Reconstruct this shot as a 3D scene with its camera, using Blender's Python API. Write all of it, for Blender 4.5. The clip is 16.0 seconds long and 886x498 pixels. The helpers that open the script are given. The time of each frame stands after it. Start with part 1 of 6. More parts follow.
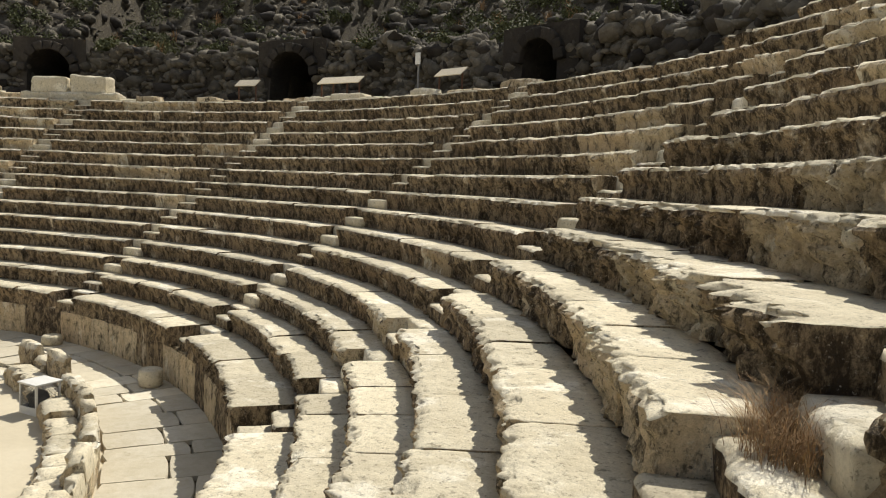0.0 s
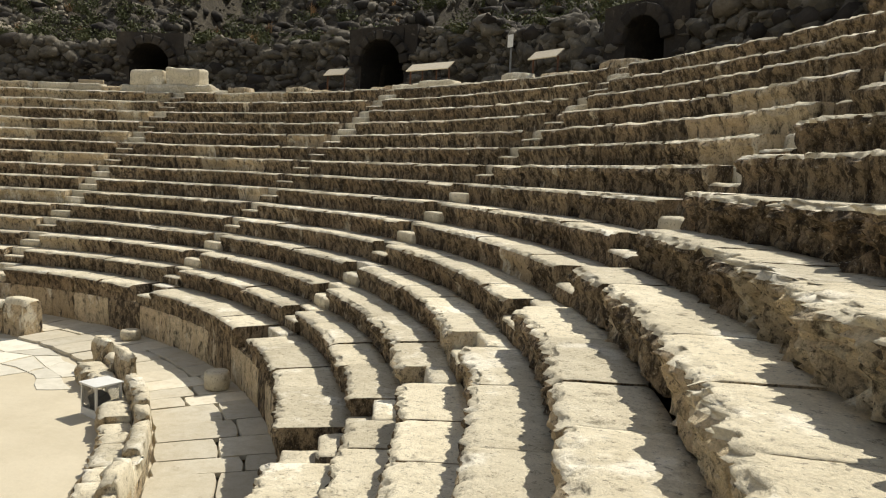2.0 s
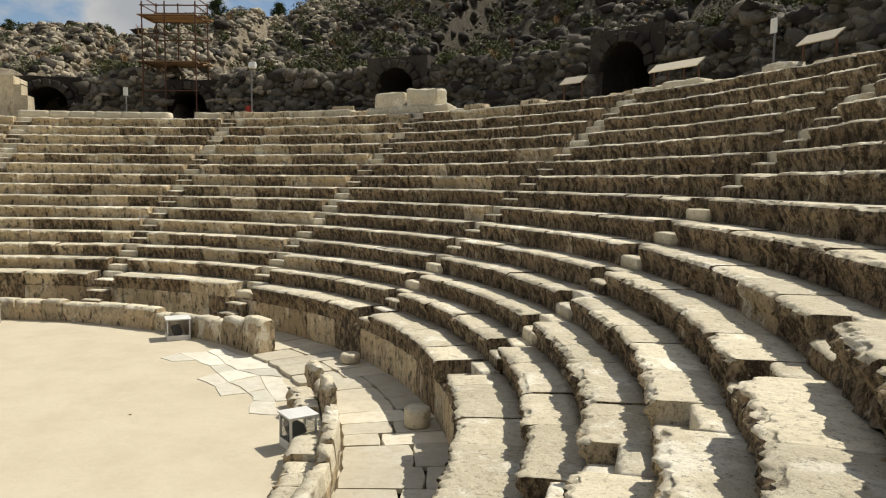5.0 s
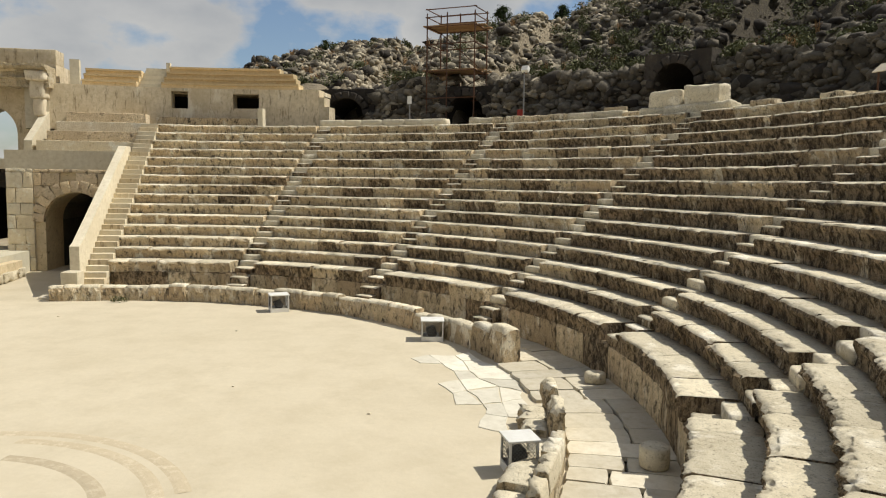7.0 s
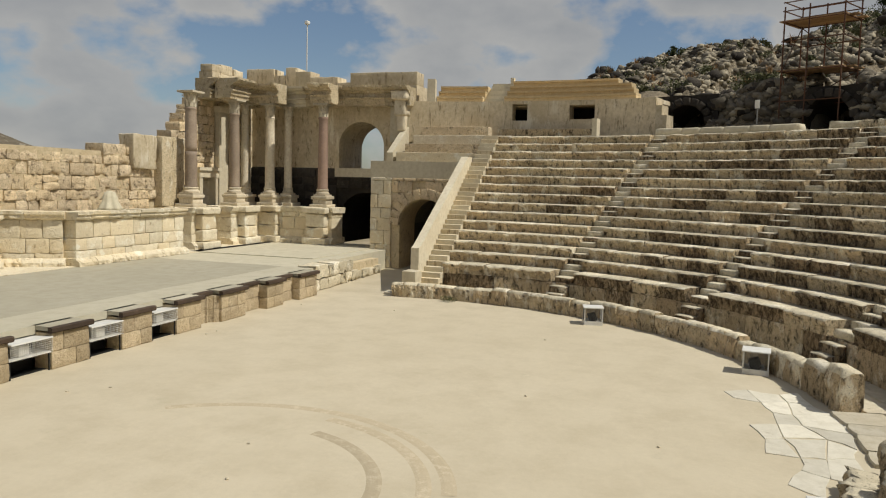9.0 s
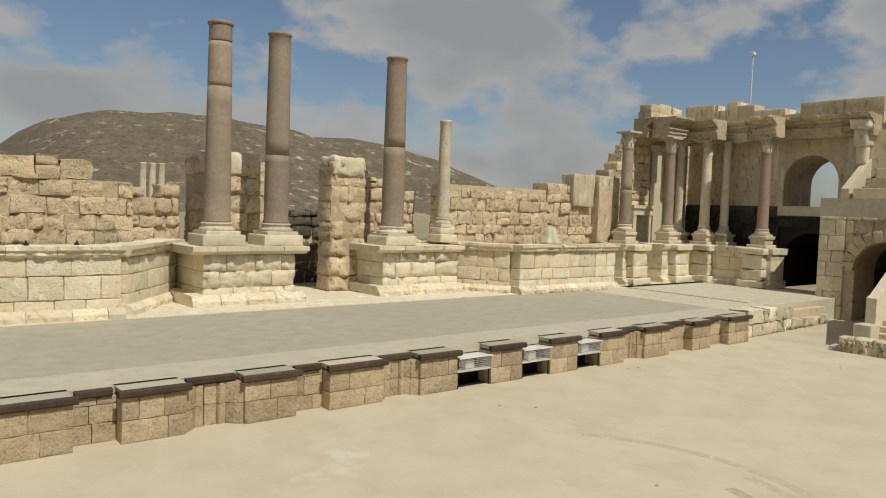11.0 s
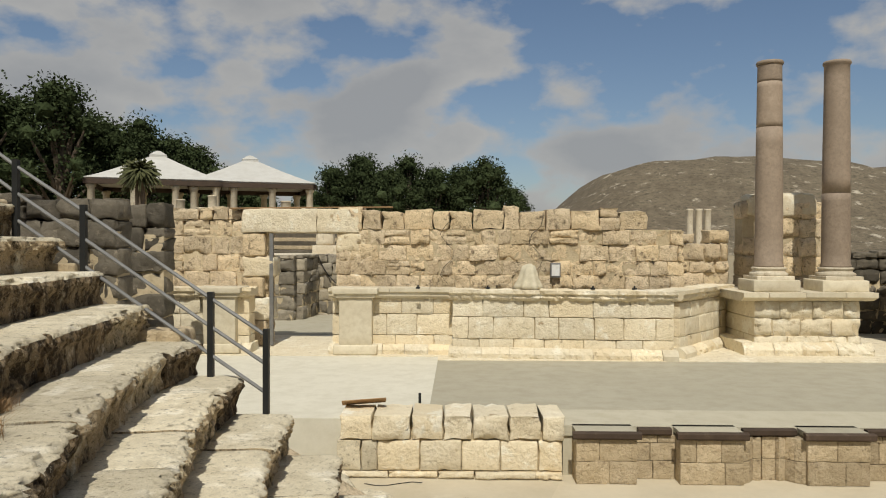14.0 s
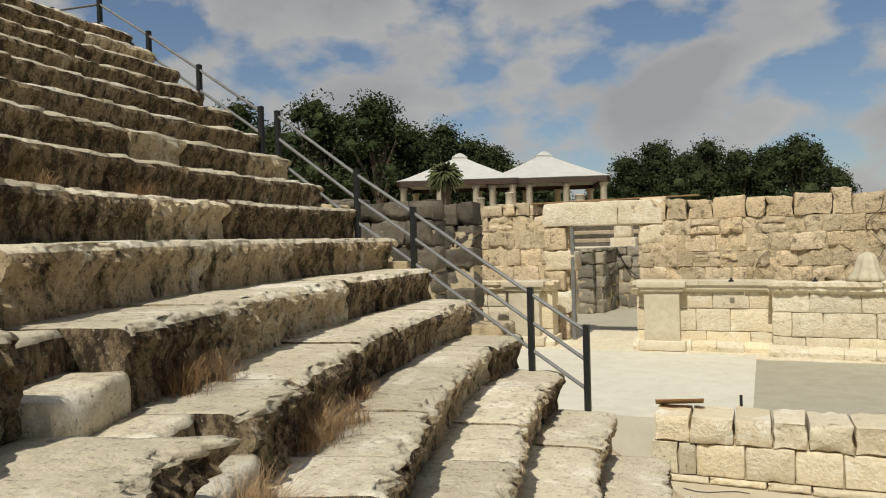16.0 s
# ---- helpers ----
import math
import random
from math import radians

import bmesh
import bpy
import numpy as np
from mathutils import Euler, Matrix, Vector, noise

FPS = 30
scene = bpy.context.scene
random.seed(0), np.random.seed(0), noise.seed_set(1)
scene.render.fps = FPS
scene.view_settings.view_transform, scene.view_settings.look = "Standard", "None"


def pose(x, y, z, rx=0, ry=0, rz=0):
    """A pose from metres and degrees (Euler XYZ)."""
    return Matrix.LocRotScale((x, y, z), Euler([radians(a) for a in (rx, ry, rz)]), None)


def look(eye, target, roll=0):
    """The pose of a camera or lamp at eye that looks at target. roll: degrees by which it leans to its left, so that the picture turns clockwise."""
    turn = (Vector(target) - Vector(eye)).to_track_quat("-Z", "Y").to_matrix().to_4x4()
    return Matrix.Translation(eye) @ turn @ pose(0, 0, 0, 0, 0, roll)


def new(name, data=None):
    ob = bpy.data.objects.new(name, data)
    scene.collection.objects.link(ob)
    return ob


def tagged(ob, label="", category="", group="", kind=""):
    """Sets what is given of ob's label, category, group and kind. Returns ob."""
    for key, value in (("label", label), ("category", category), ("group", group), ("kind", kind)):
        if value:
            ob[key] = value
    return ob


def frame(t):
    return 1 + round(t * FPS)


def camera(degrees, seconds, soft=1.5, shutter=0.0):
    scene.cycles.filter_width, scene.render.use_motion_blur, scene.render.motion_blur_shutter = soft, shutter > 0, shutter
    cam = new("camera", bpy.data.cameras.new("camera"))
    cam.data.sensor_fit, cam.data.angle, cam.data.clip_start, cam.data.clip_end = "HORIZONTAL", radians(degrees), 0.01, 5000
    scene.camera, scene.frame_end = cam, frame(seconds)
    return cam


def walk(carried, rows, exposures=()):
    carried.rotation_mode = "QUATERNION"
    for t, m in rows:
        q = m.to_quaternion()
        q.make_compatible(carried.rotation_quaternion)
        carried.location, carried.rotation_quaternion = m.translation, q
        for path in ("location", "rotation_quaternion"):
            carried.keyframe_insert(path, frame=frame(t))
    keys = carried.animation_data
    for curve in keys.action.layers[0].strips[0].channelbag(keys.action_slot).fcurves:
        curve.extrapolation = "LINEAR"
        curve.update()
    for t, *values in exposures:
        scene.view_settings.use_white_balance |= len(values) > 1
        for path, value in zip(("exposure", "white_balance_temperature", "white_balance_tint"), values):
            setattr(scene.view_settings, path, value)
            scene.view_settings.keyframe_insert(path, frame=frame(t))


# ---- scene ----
cam = camera(61.8, 16.0, soft=1.1)
METRES, EYE = 7.5, 4.4
ROWS = [
    (0.0, 0.0, 0.0, 0.0, 0.2, -4.83, -2.42),
    (0.5, 0.0105, 0.0552, -0.0008, 2.64, -5.7, -3.2),
    (1.0, 0.0241, 0.1079, -0.0006, 1.56, -6.9, -2.3),
    (1.5, 0.0398, 0.1592, 0.0012, 7.17, -5.92, -2.32),
    (2.0, 0.0409, 0.2035, 0.0023, 8.11, -5.79, -2.35),
    (2.5, 0.0433, 0.2482, 0.0031, 8.06, -4.93, -2.14),
    (3.0, 0.0541, 0.2937, 0.0037, 11.97, -5.03, -1.1),
    (3.5, 0.0594, 0.3399, 0.0053, 17.45, -5.4, -0.33),
    (6.0, 0.0944, 0.5742, 0.0099, 37.14, -4.73, -0.75),
    (6.5, 0.096, 0.6174, 0.0149, 43.96, -4.77, -0.45),
    (7.0, 0.0881, 0.6581, 0.0212, 50.03, -5.28, -0.79),
    (7.5, 0.0841, 0.7176, 0.0112, 55.1, -4.87, -0.7),
    (8.0, 0.0883, 0.7623, 0.0178, 60.06, -5.03, -0.07),
    (8.5, 0.0772, 0.797, 0.0143, 69.15, -4.84, -1.18),
    (9.0, 0.0648, 0.8172, 0.0178, 76.6, -4.95, -1.52),
    (9.5, 0.0653, 0.8199, 0.0157, 84.03, -4.67, -1.61),
    (10.0, 0.0591, 0.8422, 0.017, 93.57, -4.11, -2.0),
    (12.5, 0.0769, 0.8509, 0.0202, 129.66, -1.74, -0.31),
    (13.0, 0.0886, 0.8468, 0.0234, 137.3, -1.3, 0.23),
    (13.5, 0.097, 0.8454, 0.0259, 144.19, -0.84, -0.1),
    (14.0, 0.1015, 0.843, 0.0272, 149.72, -0.52, -0.15),
    (14.5, 0.1074, 0.8337, 0.0267, 155.04, -0.37, 0.47),
    (15.0, 0.1181, 0.8041, 0.0274, 160.92, -0.74, 1.54),
    (15.5, 0.1253, 0.7947, 0.0282, 166.53, -0.67, 1.39),
    (16.0, 0.1296, 0.8013, 0.0294, 172.01, -0.8, 1.56),
]
SITE = pose(0, 0, 0, 0, 0, 31.5) @ pose(17.0, -5.7, EYE)
walk(cam, [(t, SITE @ pose(METRES * x, METRES * y, METRES * z, 90 + pitch, roll, yaw)) for t, x, y, z, yaw, pitch, roll in ROWS],
     [(0.0, 0.22), (3.5, 0.17), (7.0, 0.16), (9.0, -0.22), (10.2, -0.30), (12.5, -0.29), (16.0, -0.16)])

# ---- sky, sun, exposure ----
SUN_FROM = Vector((0.0, 1.0, 1.40)).normalized()
SUN_ELEV = math.asin(SUN_FROM.z)
SUN_AZ = math.atan2(SUN_FROM.x, SUN_FROM.y)
scene.view_settings.exposure = 0.0

world = bpy.data.worlds.new("sky")
scene.world = world
world.use_nodes = True
wn, wl = world.node_tree.nodes, world.node_tree.links
wn.clear()
w_out = wn.new("ShaderNodeOutputWorld")
w_bg = wn.new("ShaderNodeBackground")
w_sky = wn.new("ShaderNodeTexSky")
w_sky.sky_type = "NISHITA"
w_sky.sun_disc = False
w_sky.sun_elevation = SUN_ELEV
w_sky.sun_rotation = SUN_AZ
w_sky.dust_density = 0.9
w_sky.ozone_density = 2.0
w_bg.inputs["Strength"].default_value = 0.085
# broken cumulus: noise over the sky's direction, flattened towards the horizon
w_co = wn.new("ShaderNodeTexCoord")
w_map = wn.new("ShaderNodeMapping")
w_map.inputs["Scale"].default_value = (2.3, 2.3, 4.0)
w_map.inputs["Location"].default_value = (0.55, 1.35, 0.3)
w_n1 = wn.new("ShaderNodeTexNoise")
w_n1.inputs["Scale"].default_value = 2.1
w_n1.inputs["Detail"].default_value = 9.0
w_n1.inputs["Roughness"].default_value = 0.52
w_n1.inputs["Distortion"].default_value = 0.0
w_r1 = wn.new("ShaderNodeValToRGB")
w_r1.color_ramp.elements[0].position = 0.45
w_r1.color_ramp.elements[1].position = 0.53
w_n2 = wn.new("ShaderNodeTexNoise")
w_n2.inputs["Scale"].default_value = 2.0
w_n2.inputs["Detail"].default_value = 7.0
w_r2 = wn.new("ShaderNodeValToRGB")
w_r2.color_ramp.elements[0].position = 0.49
w_r2.color_ramp.elements[1].position = 0.62
w_r2.color_ramp.elements[0].color = (5.8, 5.72, 5.5, 1)
w_r2.color_ramp.elements[1].color = (4.3, 4.38, 4.45, 1)
w_thick = wn.new("ShaderNodeMix")
w_thick.inputs["Factor"].default_value = 0.45
w_mix = wn.new("ShaderNodeMix")
w_mix.data_type = "RGBA"
w_mul = wn.new("ShaderNodeMath")
w_mul.operation = "MULTIPLY"
w_mul.inputs[1].default_value = 0.92
wl.new(w_co.outputs["Generated"], w_map.inputs["Vector"])
wl.new(w_map.outputs["Vector"], w_n1.inputs["Vector"])
wl.new(w_map.outputs["Vector"], w_n2.inputs["Vector"])
wl.new(w_n1.outputs["Fac"], w_r1.inputs["Fac"])
wl.new(w_n1.outputs["Fac"], w_thick.inputs["A"])
wl.new(w_n2.outputs["Fac"], w_thick.inputs["B"])
wl.new(w_thick.outputs["Result"], w_r2.inputs["Fac"])
wl.new(w_r1.outputs["Color"], w_mul.inputs[0])
wl.new(w_mul.outputs["Value"], w_mix.inputs["Factor"])
wl.new(w_sky.outputs["Color"], w_mix.inputs["A"])
wl.new(w_r2.outputs["Color"], w_mix.inputs["B"])
wl.new(w_mix.outputs["Result"], w_bg.inputs["Color"])
wl.new(w_bg.outputs["Background"], w_out.inputs["Surface"])

sun_data = bpy.data.lights.new("sun", "SUN")
sun_data.energy = 4.2
sun_data.angle = radians(0.53)
sun_data.color = (1.0, 0.955, 0.85)
sun = new("sun", sun_data)
sun.matrix_world = look(SUN_FROM * 100, (0, 0, 0))

# ---- materials ----
def node(nt, kind, **values):
    n = nt.nodes.new("ShaderNode" + kind)
    for key, value in values.items():
        n.inputs[key].default_value = value
    return n


def blend(nt, fac, a, b, mode="MIX"):
    n = nt.nodes.new("ShaderNodeMix")
    n.data_type, n.blend_type = "RGBA", mode
    for socket, value in (("Factor", fac), ("A", a), ("B", b)):
        if isinstance(value, bpy.types.NodeSocket):
            nt.links.new(value, n.inputs[socket])
        elif socket == "Factor":
            n.inputs[socket].default_value = value
        else:
            n.inputs[socket].default_value = (*value, 1)
    return n.outputs["Result"]


def ramp(nt, fac, lo, hi):
    n = nt.nodes.new("ShaderNodeMapRange")
    n.inputs["From Min"].default_value, n.inputs["From Max"].default_value = lo, hi
    n.interpolation_type = "SMOOTHSTEP"
    nt.links.new(fac, n.inputs["Value"])
    return n.outputs["Result"]


def noise_at(nt, vec, scale, detail=5.0, rough=0.6, stretch=None):
    n = node(nt, "TexNoise", Scale=scale, Detail=detail, Roughness=rough)
    if stretch:
        m = node(nt, "Mapping", Scale=stretch)
        nt.links.new(vec, m.inputs["Vector"])
        vec = m.outputs["Vector"]
    nt.links.new(vec, n.inputs["Vector"])
    return n.outputs["Fac"]


def surface(name, c1, c2, stain=None, amount=0.4, size=1.0, bump=0.5, rough=0.9, streak=1.0, vary=0.18, metal=0.0, fine=0.25, stain2=None, amount2=0.2, pit_dark=0.0, relief=1.0, speck=0.0, alt=None, blotch=0.74):
    """A worn mineral or metal surface: two tones, fine grain, stains with their own outline, relief."""
    m = bpy.data.materials.new(name)
    m.use_nodes = True
    nt = m.node_tree
    bsdf = nt.nodes["Principled BSDF"]
    pos = nt.nodes.new("ShaderNodeNewGeometry").outputs["Position"]
    info = nt.nodes.new("ShaderNodeObjectInfo").outputs["Random"]
    island = nt.nodes.new("ShaderNodeNewGeometry").outputs["Random Per Island"]
    big = noise_at(nt, pos, 0.9 / size, 5)
    mid = noise_at(nt, pos, 5.0 / size, 6, 0.65)
    tiny = noise_at(nt, pos, 52.0 / size, 6, 0.75)
    col = blend(nt, ramp(nt, big, 0.3, 0.7), c1, c2)
    col = blend(nt, ramp(nt, mid, 0.35, 0.75), col, blend(nt, 0.5, c2, (c2[0] * 0.8, c2[1] * 0.78, c2[2] * 0.74)))
    add = nt.nodes.new("ShaderNodeMath")
    add.operation = "ADD"
    nt.links.new(info, add.inputs[0])
    nt.links.new(island, add.inputs[1])
    frac = nt.nodes.new("ShaderNodeMath")
    frac.operation = "FRACT"
    nt.links.new(add.outputs[0], frac.inputs[0])
    if alt:
        turn = nt.nodes.new("ShaderNodeMath")
        turn.operation = "PINGPONG"
        turn.inputs[1].default_value = 0.137
        nt.links.new(frac.outputs[0], turn.inputs[0])
        col = blend(nt, ramp(nt, turn.outputs[0], 0.05, 0.137), col, blend(nt, 0.65, col, alt))
    pits = noise_at(nt, pos, 15.0 / size, 7, 0.75)
    if stain:
        s = noise_at(nt, pos, 4.2 / size, 10, blotch, (1, 1, streak))
        col = blend(nt, ramp(nt, s, 0.62 - 0.3 * amount, 0.78 - 0.3 * amount), col, stain)
    if stain2:
        s = noise_at(nt, pos, 1.3 / size, 7, 0.7, (1, 1, streak))
        col = blend(nt, ramp(nt, s, 0.66 - 0.3 * amount2, 0.76 - 0.3 * amount2), col, stain2)
    # darkens the low pits of the noise that also drives the bump
    if pit_dark:
        col = blend(nt, ramp(nt, pits, 0.46, 0.33), col, blend(nt, pit_dark, col, (0.05, 0.04, 0.028)))
    if speck:
        sp = noise_at(nt, pos, 24.0 / size, 5, 0.7)
        col = blend(nt, ramp(nt, sp, 0.60, 0.66), col, blend(nt, speck, col, (0.06, 0.05, 0.038)))
        col = blend(nt, ramp(nt, sp, 0.40, 0.34), col, blend(nt, speck * 0.8, col, (0.70, 0.63, 0.48)))
    grain = node(nt, "HueSaturation", Saturation=1.0)
    val = nt.nodes.new("ShaderNodeMath")
    val.operation = "MULTIPLY_ADD"
    val.inputs[1].default_value, val.inputs[2].default_value = fine * 2, 1.0 - fine
    nt.links.new(tiny, val.inputs[0])
    per = nt.nodes.new("ShaderNodeMath")
    per.operation = "MULTIPLY_ADD"
    per.inputs[1].default_value, per.inputs[2].default_value = vary * 2, 1.0 - vary
    nt.links.new(frac.outputs[0], per.inputs[0])
    both = nt.nodes.new("ShaderNodeMath")
    both.operation = "MULTIPLY"
    nt.links.new(val.outputs[0], both.inputs[0])
    nt.links.new(per.outputs[0], both.inputs[1])
    nt.links.new(both.outputs[0], grain.inputs["Value"])
    nt.links.new(col, grain.inputs["Color"])
    nt.links.new(grain.outputs["Color"], bsdf.inputs["Base Color"])
    bsdf.inputs["Roughness"].default_value = rough
    bsdf.inputs["Metallic"].default_value = metal
    bsdf.inputs["Specular IOR Level"].default_value = 0.25 if rough < 0.93 else 0.03
    if bump:
        b0 = node(nt, "Bump", Strength=min(1.0, bump), Distance=0.03 * size * bump * relief)
        nt.links.new(pits, b0.inputs["Height"])
        if relief > 1.1:
            warp = nt.nodes.new("ShaderNodeVectorMath")
            warp.operation = "MULTIPLY_ADD"
            warp.inputs[1].default_value = (0.10, 0.10, 0.10)
            tex = node(nt, "TexNoise", Scale=9.0, Detail=3.0)
            nt.links.new(pos, tex.inputs["Vector"])
            nt.links.new(tex.outputs["Color"], warp.inputs[0])
            nt.links.new(pos, warp.inputs[2])
            cells = node(nt, "TexVoronoi", Scale=13.0 / size)
            nt.links.new(warp.outputs["Vector"], cells.inputs["Vector"])
            b9 = node(nt, "Bump", Strength=0.55, Distance=0.02 * relief)
            nt.links.new(cells.outputs["Distance"], b9.inputs["Height"])
            nt.links.new(b9.outputs["Normal"], b0.inputs["Normal"])
        b1 = node(nt, "Bump", Strength=min(1.0, bump), Distance=0.04 * size * relief)
        b2 = node(nt, "Bump", Strength=min(1.0, bump * 0.8), Distance=0.010 * size * relief)
        nt.links.new(mid, b1.inputs["Height"])
        nt.links.new(b0.outputs["Normal"], b1.inputs["Normal"])
        nt.links.new(tiny, b2.inputs["Height"])
        nt.links.new(b1.outputs["Normal"], b2.inputs["Normal"])
        nt.links.new(b2.outputs["Normal"], bsdf.inputs["Normal"])
    return m


M_TREAD = surface("worn_limestone", (0.69, 0.62, 0.465), (0.60, 0.53, 0.385), (0.21, 0.18, 0.12), 0.19, bump=0.7, stain2=(0.78, 0.72, 0.58), amount2=0.42, pit_dark=0.6, relief=1.05, speck=0.5, fine=0.38)
# lichen crust of the risers, with part of their shade in the colour
M_CRUST = surface("lichen_and_shade_limestone", (0.53, 0.415, 0.265), (0.40, 0.30, 0.18), (0.064, 0.046, 0.028), 0.67, bump=1.0, streak=0.5, size=0.6, stain2=(0.70, 0.60, 0.43), amount2=0.26, alt=(0.34, 0.24, 0.14), pit_dark=0.8, relief=2.0, speck=0.85, fine=0.5, blotch=0.80)
M_BROWN = surface("brown_weathered_limestone", (0.76, 0.645, 0.445), (0.60, 0.48, 0.305), (0.062, 0.047, 0.029), 0.45, bump=1.0, streak=0.5, size=0.75, stain2=(0.80, 0.73, 0.57), amount2=0.40, alt=(0.50, 0.37, 0.22), pit_dark=0.7, relief=1.6, speck=0.8, fine=0.48, blotch=0.76)
M_ASHLAR = surface("yellow_limestone", (0.775, 0.705, 0.545), (0.715, 0.63, 0.46), (0.40, 0.31, 0.19), 0.12, bump=0.7, stain2=(0.81, 0.76, 0.62), amount2=0.4, pit_dark=0.18, relief=1.2, speck=0.05, alt=(0.72, 0.595, 0.385), vary=0.09, blotch=0.6, fine=0.16)
M_RUBBLE = surface("rubble_limestone", (0.75, 0.625, 0.435), (0.62, 0.495, 0.33), (0.20, 0.15, 0.095), 0.30, bump=0.9, vary=0.15, pit_dark=0.5, alt=(0.68, 0.53, 0.32), relief=1.4, speck=0.25, fine=0.3, blotch=0.66)
M_MORTAR = surface("earth_mortar", (0.60, 0.50, 0.335), (0.50, 0.41, 0.265), (0.18, 0.14, 0.09), 0.25, bump=0.8)
M_NEW = surface("dressed_new_limestone", (0.66, 0.60, 0.46), (0.60, 0.53, 0.39), (0.40, 0.33, 0.22), 0.08, bump=0.18, fine=0.12, vary=0.1)
M_ENTAB = surface("carved_weathered_limestone", (0.66, 0.56, 0.385), (0.55, 0.45, 0.29), (0.17, 0.13, 0.08), 0.30, bump=1.0, streak=0.6, relief=1.6, pit_dark=0.7, speck=0.2, stain2=(0.68, 0.62, 0.49), amount2=0.35)
M_STAINED = surface("streaked_plaster", (0.68, 0.59, 0.43), (0.55, 0.46, 0.31), (0.22, 0.165, 0.10), 0.33, stain2=(0.72, 0.66, 0.52), amount2=0.3, bump=0.3, streak=0.25, fine=0.14)
M_SAND = surface("packed_pale_sand", (0.515, 0.453, 0.336), (0.49, 0.43, 0.315), (0.43, 0.38, 0.272), 0.16, size=7.0, bump=0.10, fine=0.08, stain2=(0.55, 0.50, 0.39), amount2=0.12)
M_STAGE = surface("grey_screed", (0.48, 0.445, 0.345), (0.45, 0.415, 0.315), (0.40, 0.365, 0.275), 0.1, size=2.5, bump=0.1, fine=0.07)
M_STAGE_PALE = surface("pale_screed", (0.72, 0.685, 0.57), (0.69, 0.655, 0.54), None, size=2.0, bump=0.1, fine=0.07)
M_SLAB = surface("paving_limestone", (0.60, 0.55, 0.44), (0.54, 0.48, 0.36), (0.36, 0.31, 0.22), 0.14, bump=0.3)
# true basalt colours, also lent to dark interiors in place of shade
M_BASALT_AND_VOID = surface("basalt", (0.070, 0.059, 0.046), (0.044, 0.037, 0.030), (0.17, 0.145, 0.105), 0.14, bump=1.0, vary=0.4)
M_BASALT_LIT = surface("weathered_basalt_and_shade", (0.19, 0.165, 0.125), (0.12, 0.105, 0.08), (0.30, 0.255, 0.19), 0.24, bump=1.0, vary=0.4)
M_GREYSTONE = surface("grey_weathered_blocks", (0.34, 0.30, 0.23), (0.22, 0.195, 0.15), (0.11, 0.095, 0.075), 0.3, bump=1.0, vary=0.35, alt=(0.50, 0.43, 0.31))
M_HILL = surface("basalt_scree_soil", (0.115, 0.095, 0.066), (0.07, 0.058, 0.041), (0.14, 0.12, 0.062), 0.35, bump=1.0, size=0.8, relief=2.5, pit_dark=0.6)
M_SCREE = surface("dusty_scree", (0.41, 0.36, 0.265), (0.32, 0.275, 0.20), (0.12, 0.10, 0.07), 0.26, bump=1.0, vary=0.35)
M_YELLOW = surface("fresh_yellow_limestone", (0.64, 0.51, 0.31), (0.58, 0.45, 0.26), (0.40, 0.30, 0.17), 0.15, bump=0.3, fine=0.15)
M_GROUND = surface("dry_earth", (0.36, 0.30, 0.20), (0.28, 0.23, 0.15), (0.20, 0.18, 0.09), 0.25, size=6, bump=0.4)
M_TEL = surface("bare_hill_earth", (0.20, 0.165, 0.112), (0.13, 0.105, 0.072), (0.075, 0.064, 0.042), 0.42, size=9, bump=1.0, stain2=(0.44, 0.39, 0.30), amount2=0.30, streak=2.0)
M_GRANITE = surface("pinkish_grey_granite", (0.37, 0.29, 0.215), (0.30, 0.235, 0.175), (0.20, 0.155, 0.12), 0.12, size=0.5, bump=0.15, rough=0.7, fine=0.3)
M_PINK = surface("red_granite", (0.40, 0.27, 0.20), (0.33, 0.23, 0.175), (0.20, 0.14, 0.11), 0.15, size=0.5, bump=0.15, rough=0.7, fine=0.3)
M_MARBLE = surface("weathered_marble", (0.66, 0.60, 0.47), (0.57, 0.49, 0.36), (0.28, 0.22, 0.14), 0.24, size=0.7, bump=0.2, rough=0.75, streak=0.3)
M_COPING = surface("dark_timber_edge", (0.085, 0.058, 0.040), (0.06, 0.042, 0.030), (0.13, 0.10, 0.07), 0.2, bump=0.3, rough=0.7)
M_PIER = surface("brown_limestone", (0.55, 0.45, 0.305), (0.45, 0.36, 0.23), (0.24, 0.18, 0.11), 0.25, bump=0.8, pit_dark=0.4, relief=1.3)
M_POST = surface("black_painted_steel", (0.025, 0.026, 0.026), (0.018, 0.019, 0.019), None, bump=0.05, rough=0.5, vary=0.0, fine=0.1)
M_STEEL = surface("galvanised_tube", (0.26, 0.26, 0.255), (0.21, 0.21, 0.205), None, bump=0.03, rough=0.5, metal=0.35, vary=0.0, fine=0.1)
M_RUST = surface("rusty_steel", (0.16, 0.075, 0.04), (0.10, 0.055, 0.035), None, bump=0.2, rough=0.75, fine=0.2)
M_WHITE = surface("white_painted_metal", (0.74, 0.74, 0.71), (0.68, 0.67, 0.63), (0.45, 0.41, 0.34), 0.08, bump=0.05, rough=0.5, vary=0.03, fine=0.06)
M_BLACK = surface("matt_black_housing_and_void", (0.02, 0.02, 0.02), (0.014, 0.014, 0.014), None, bump=0.05, rough=0.6, vary=0.0)
M_BOARD = surface("plywood", (0.40, 0.26, 0.13), (0.33, 0.21, 0.11), (0.22, 0.14, 0.08), 0.2, bump=0.2)
M_LEAF = surface("dark_foliage", (0.058, 0.075, 0.034), (0.037, 0.050, 0.022), None, size=2.0, bump=0.0, rough=0.95, vary=0.25)
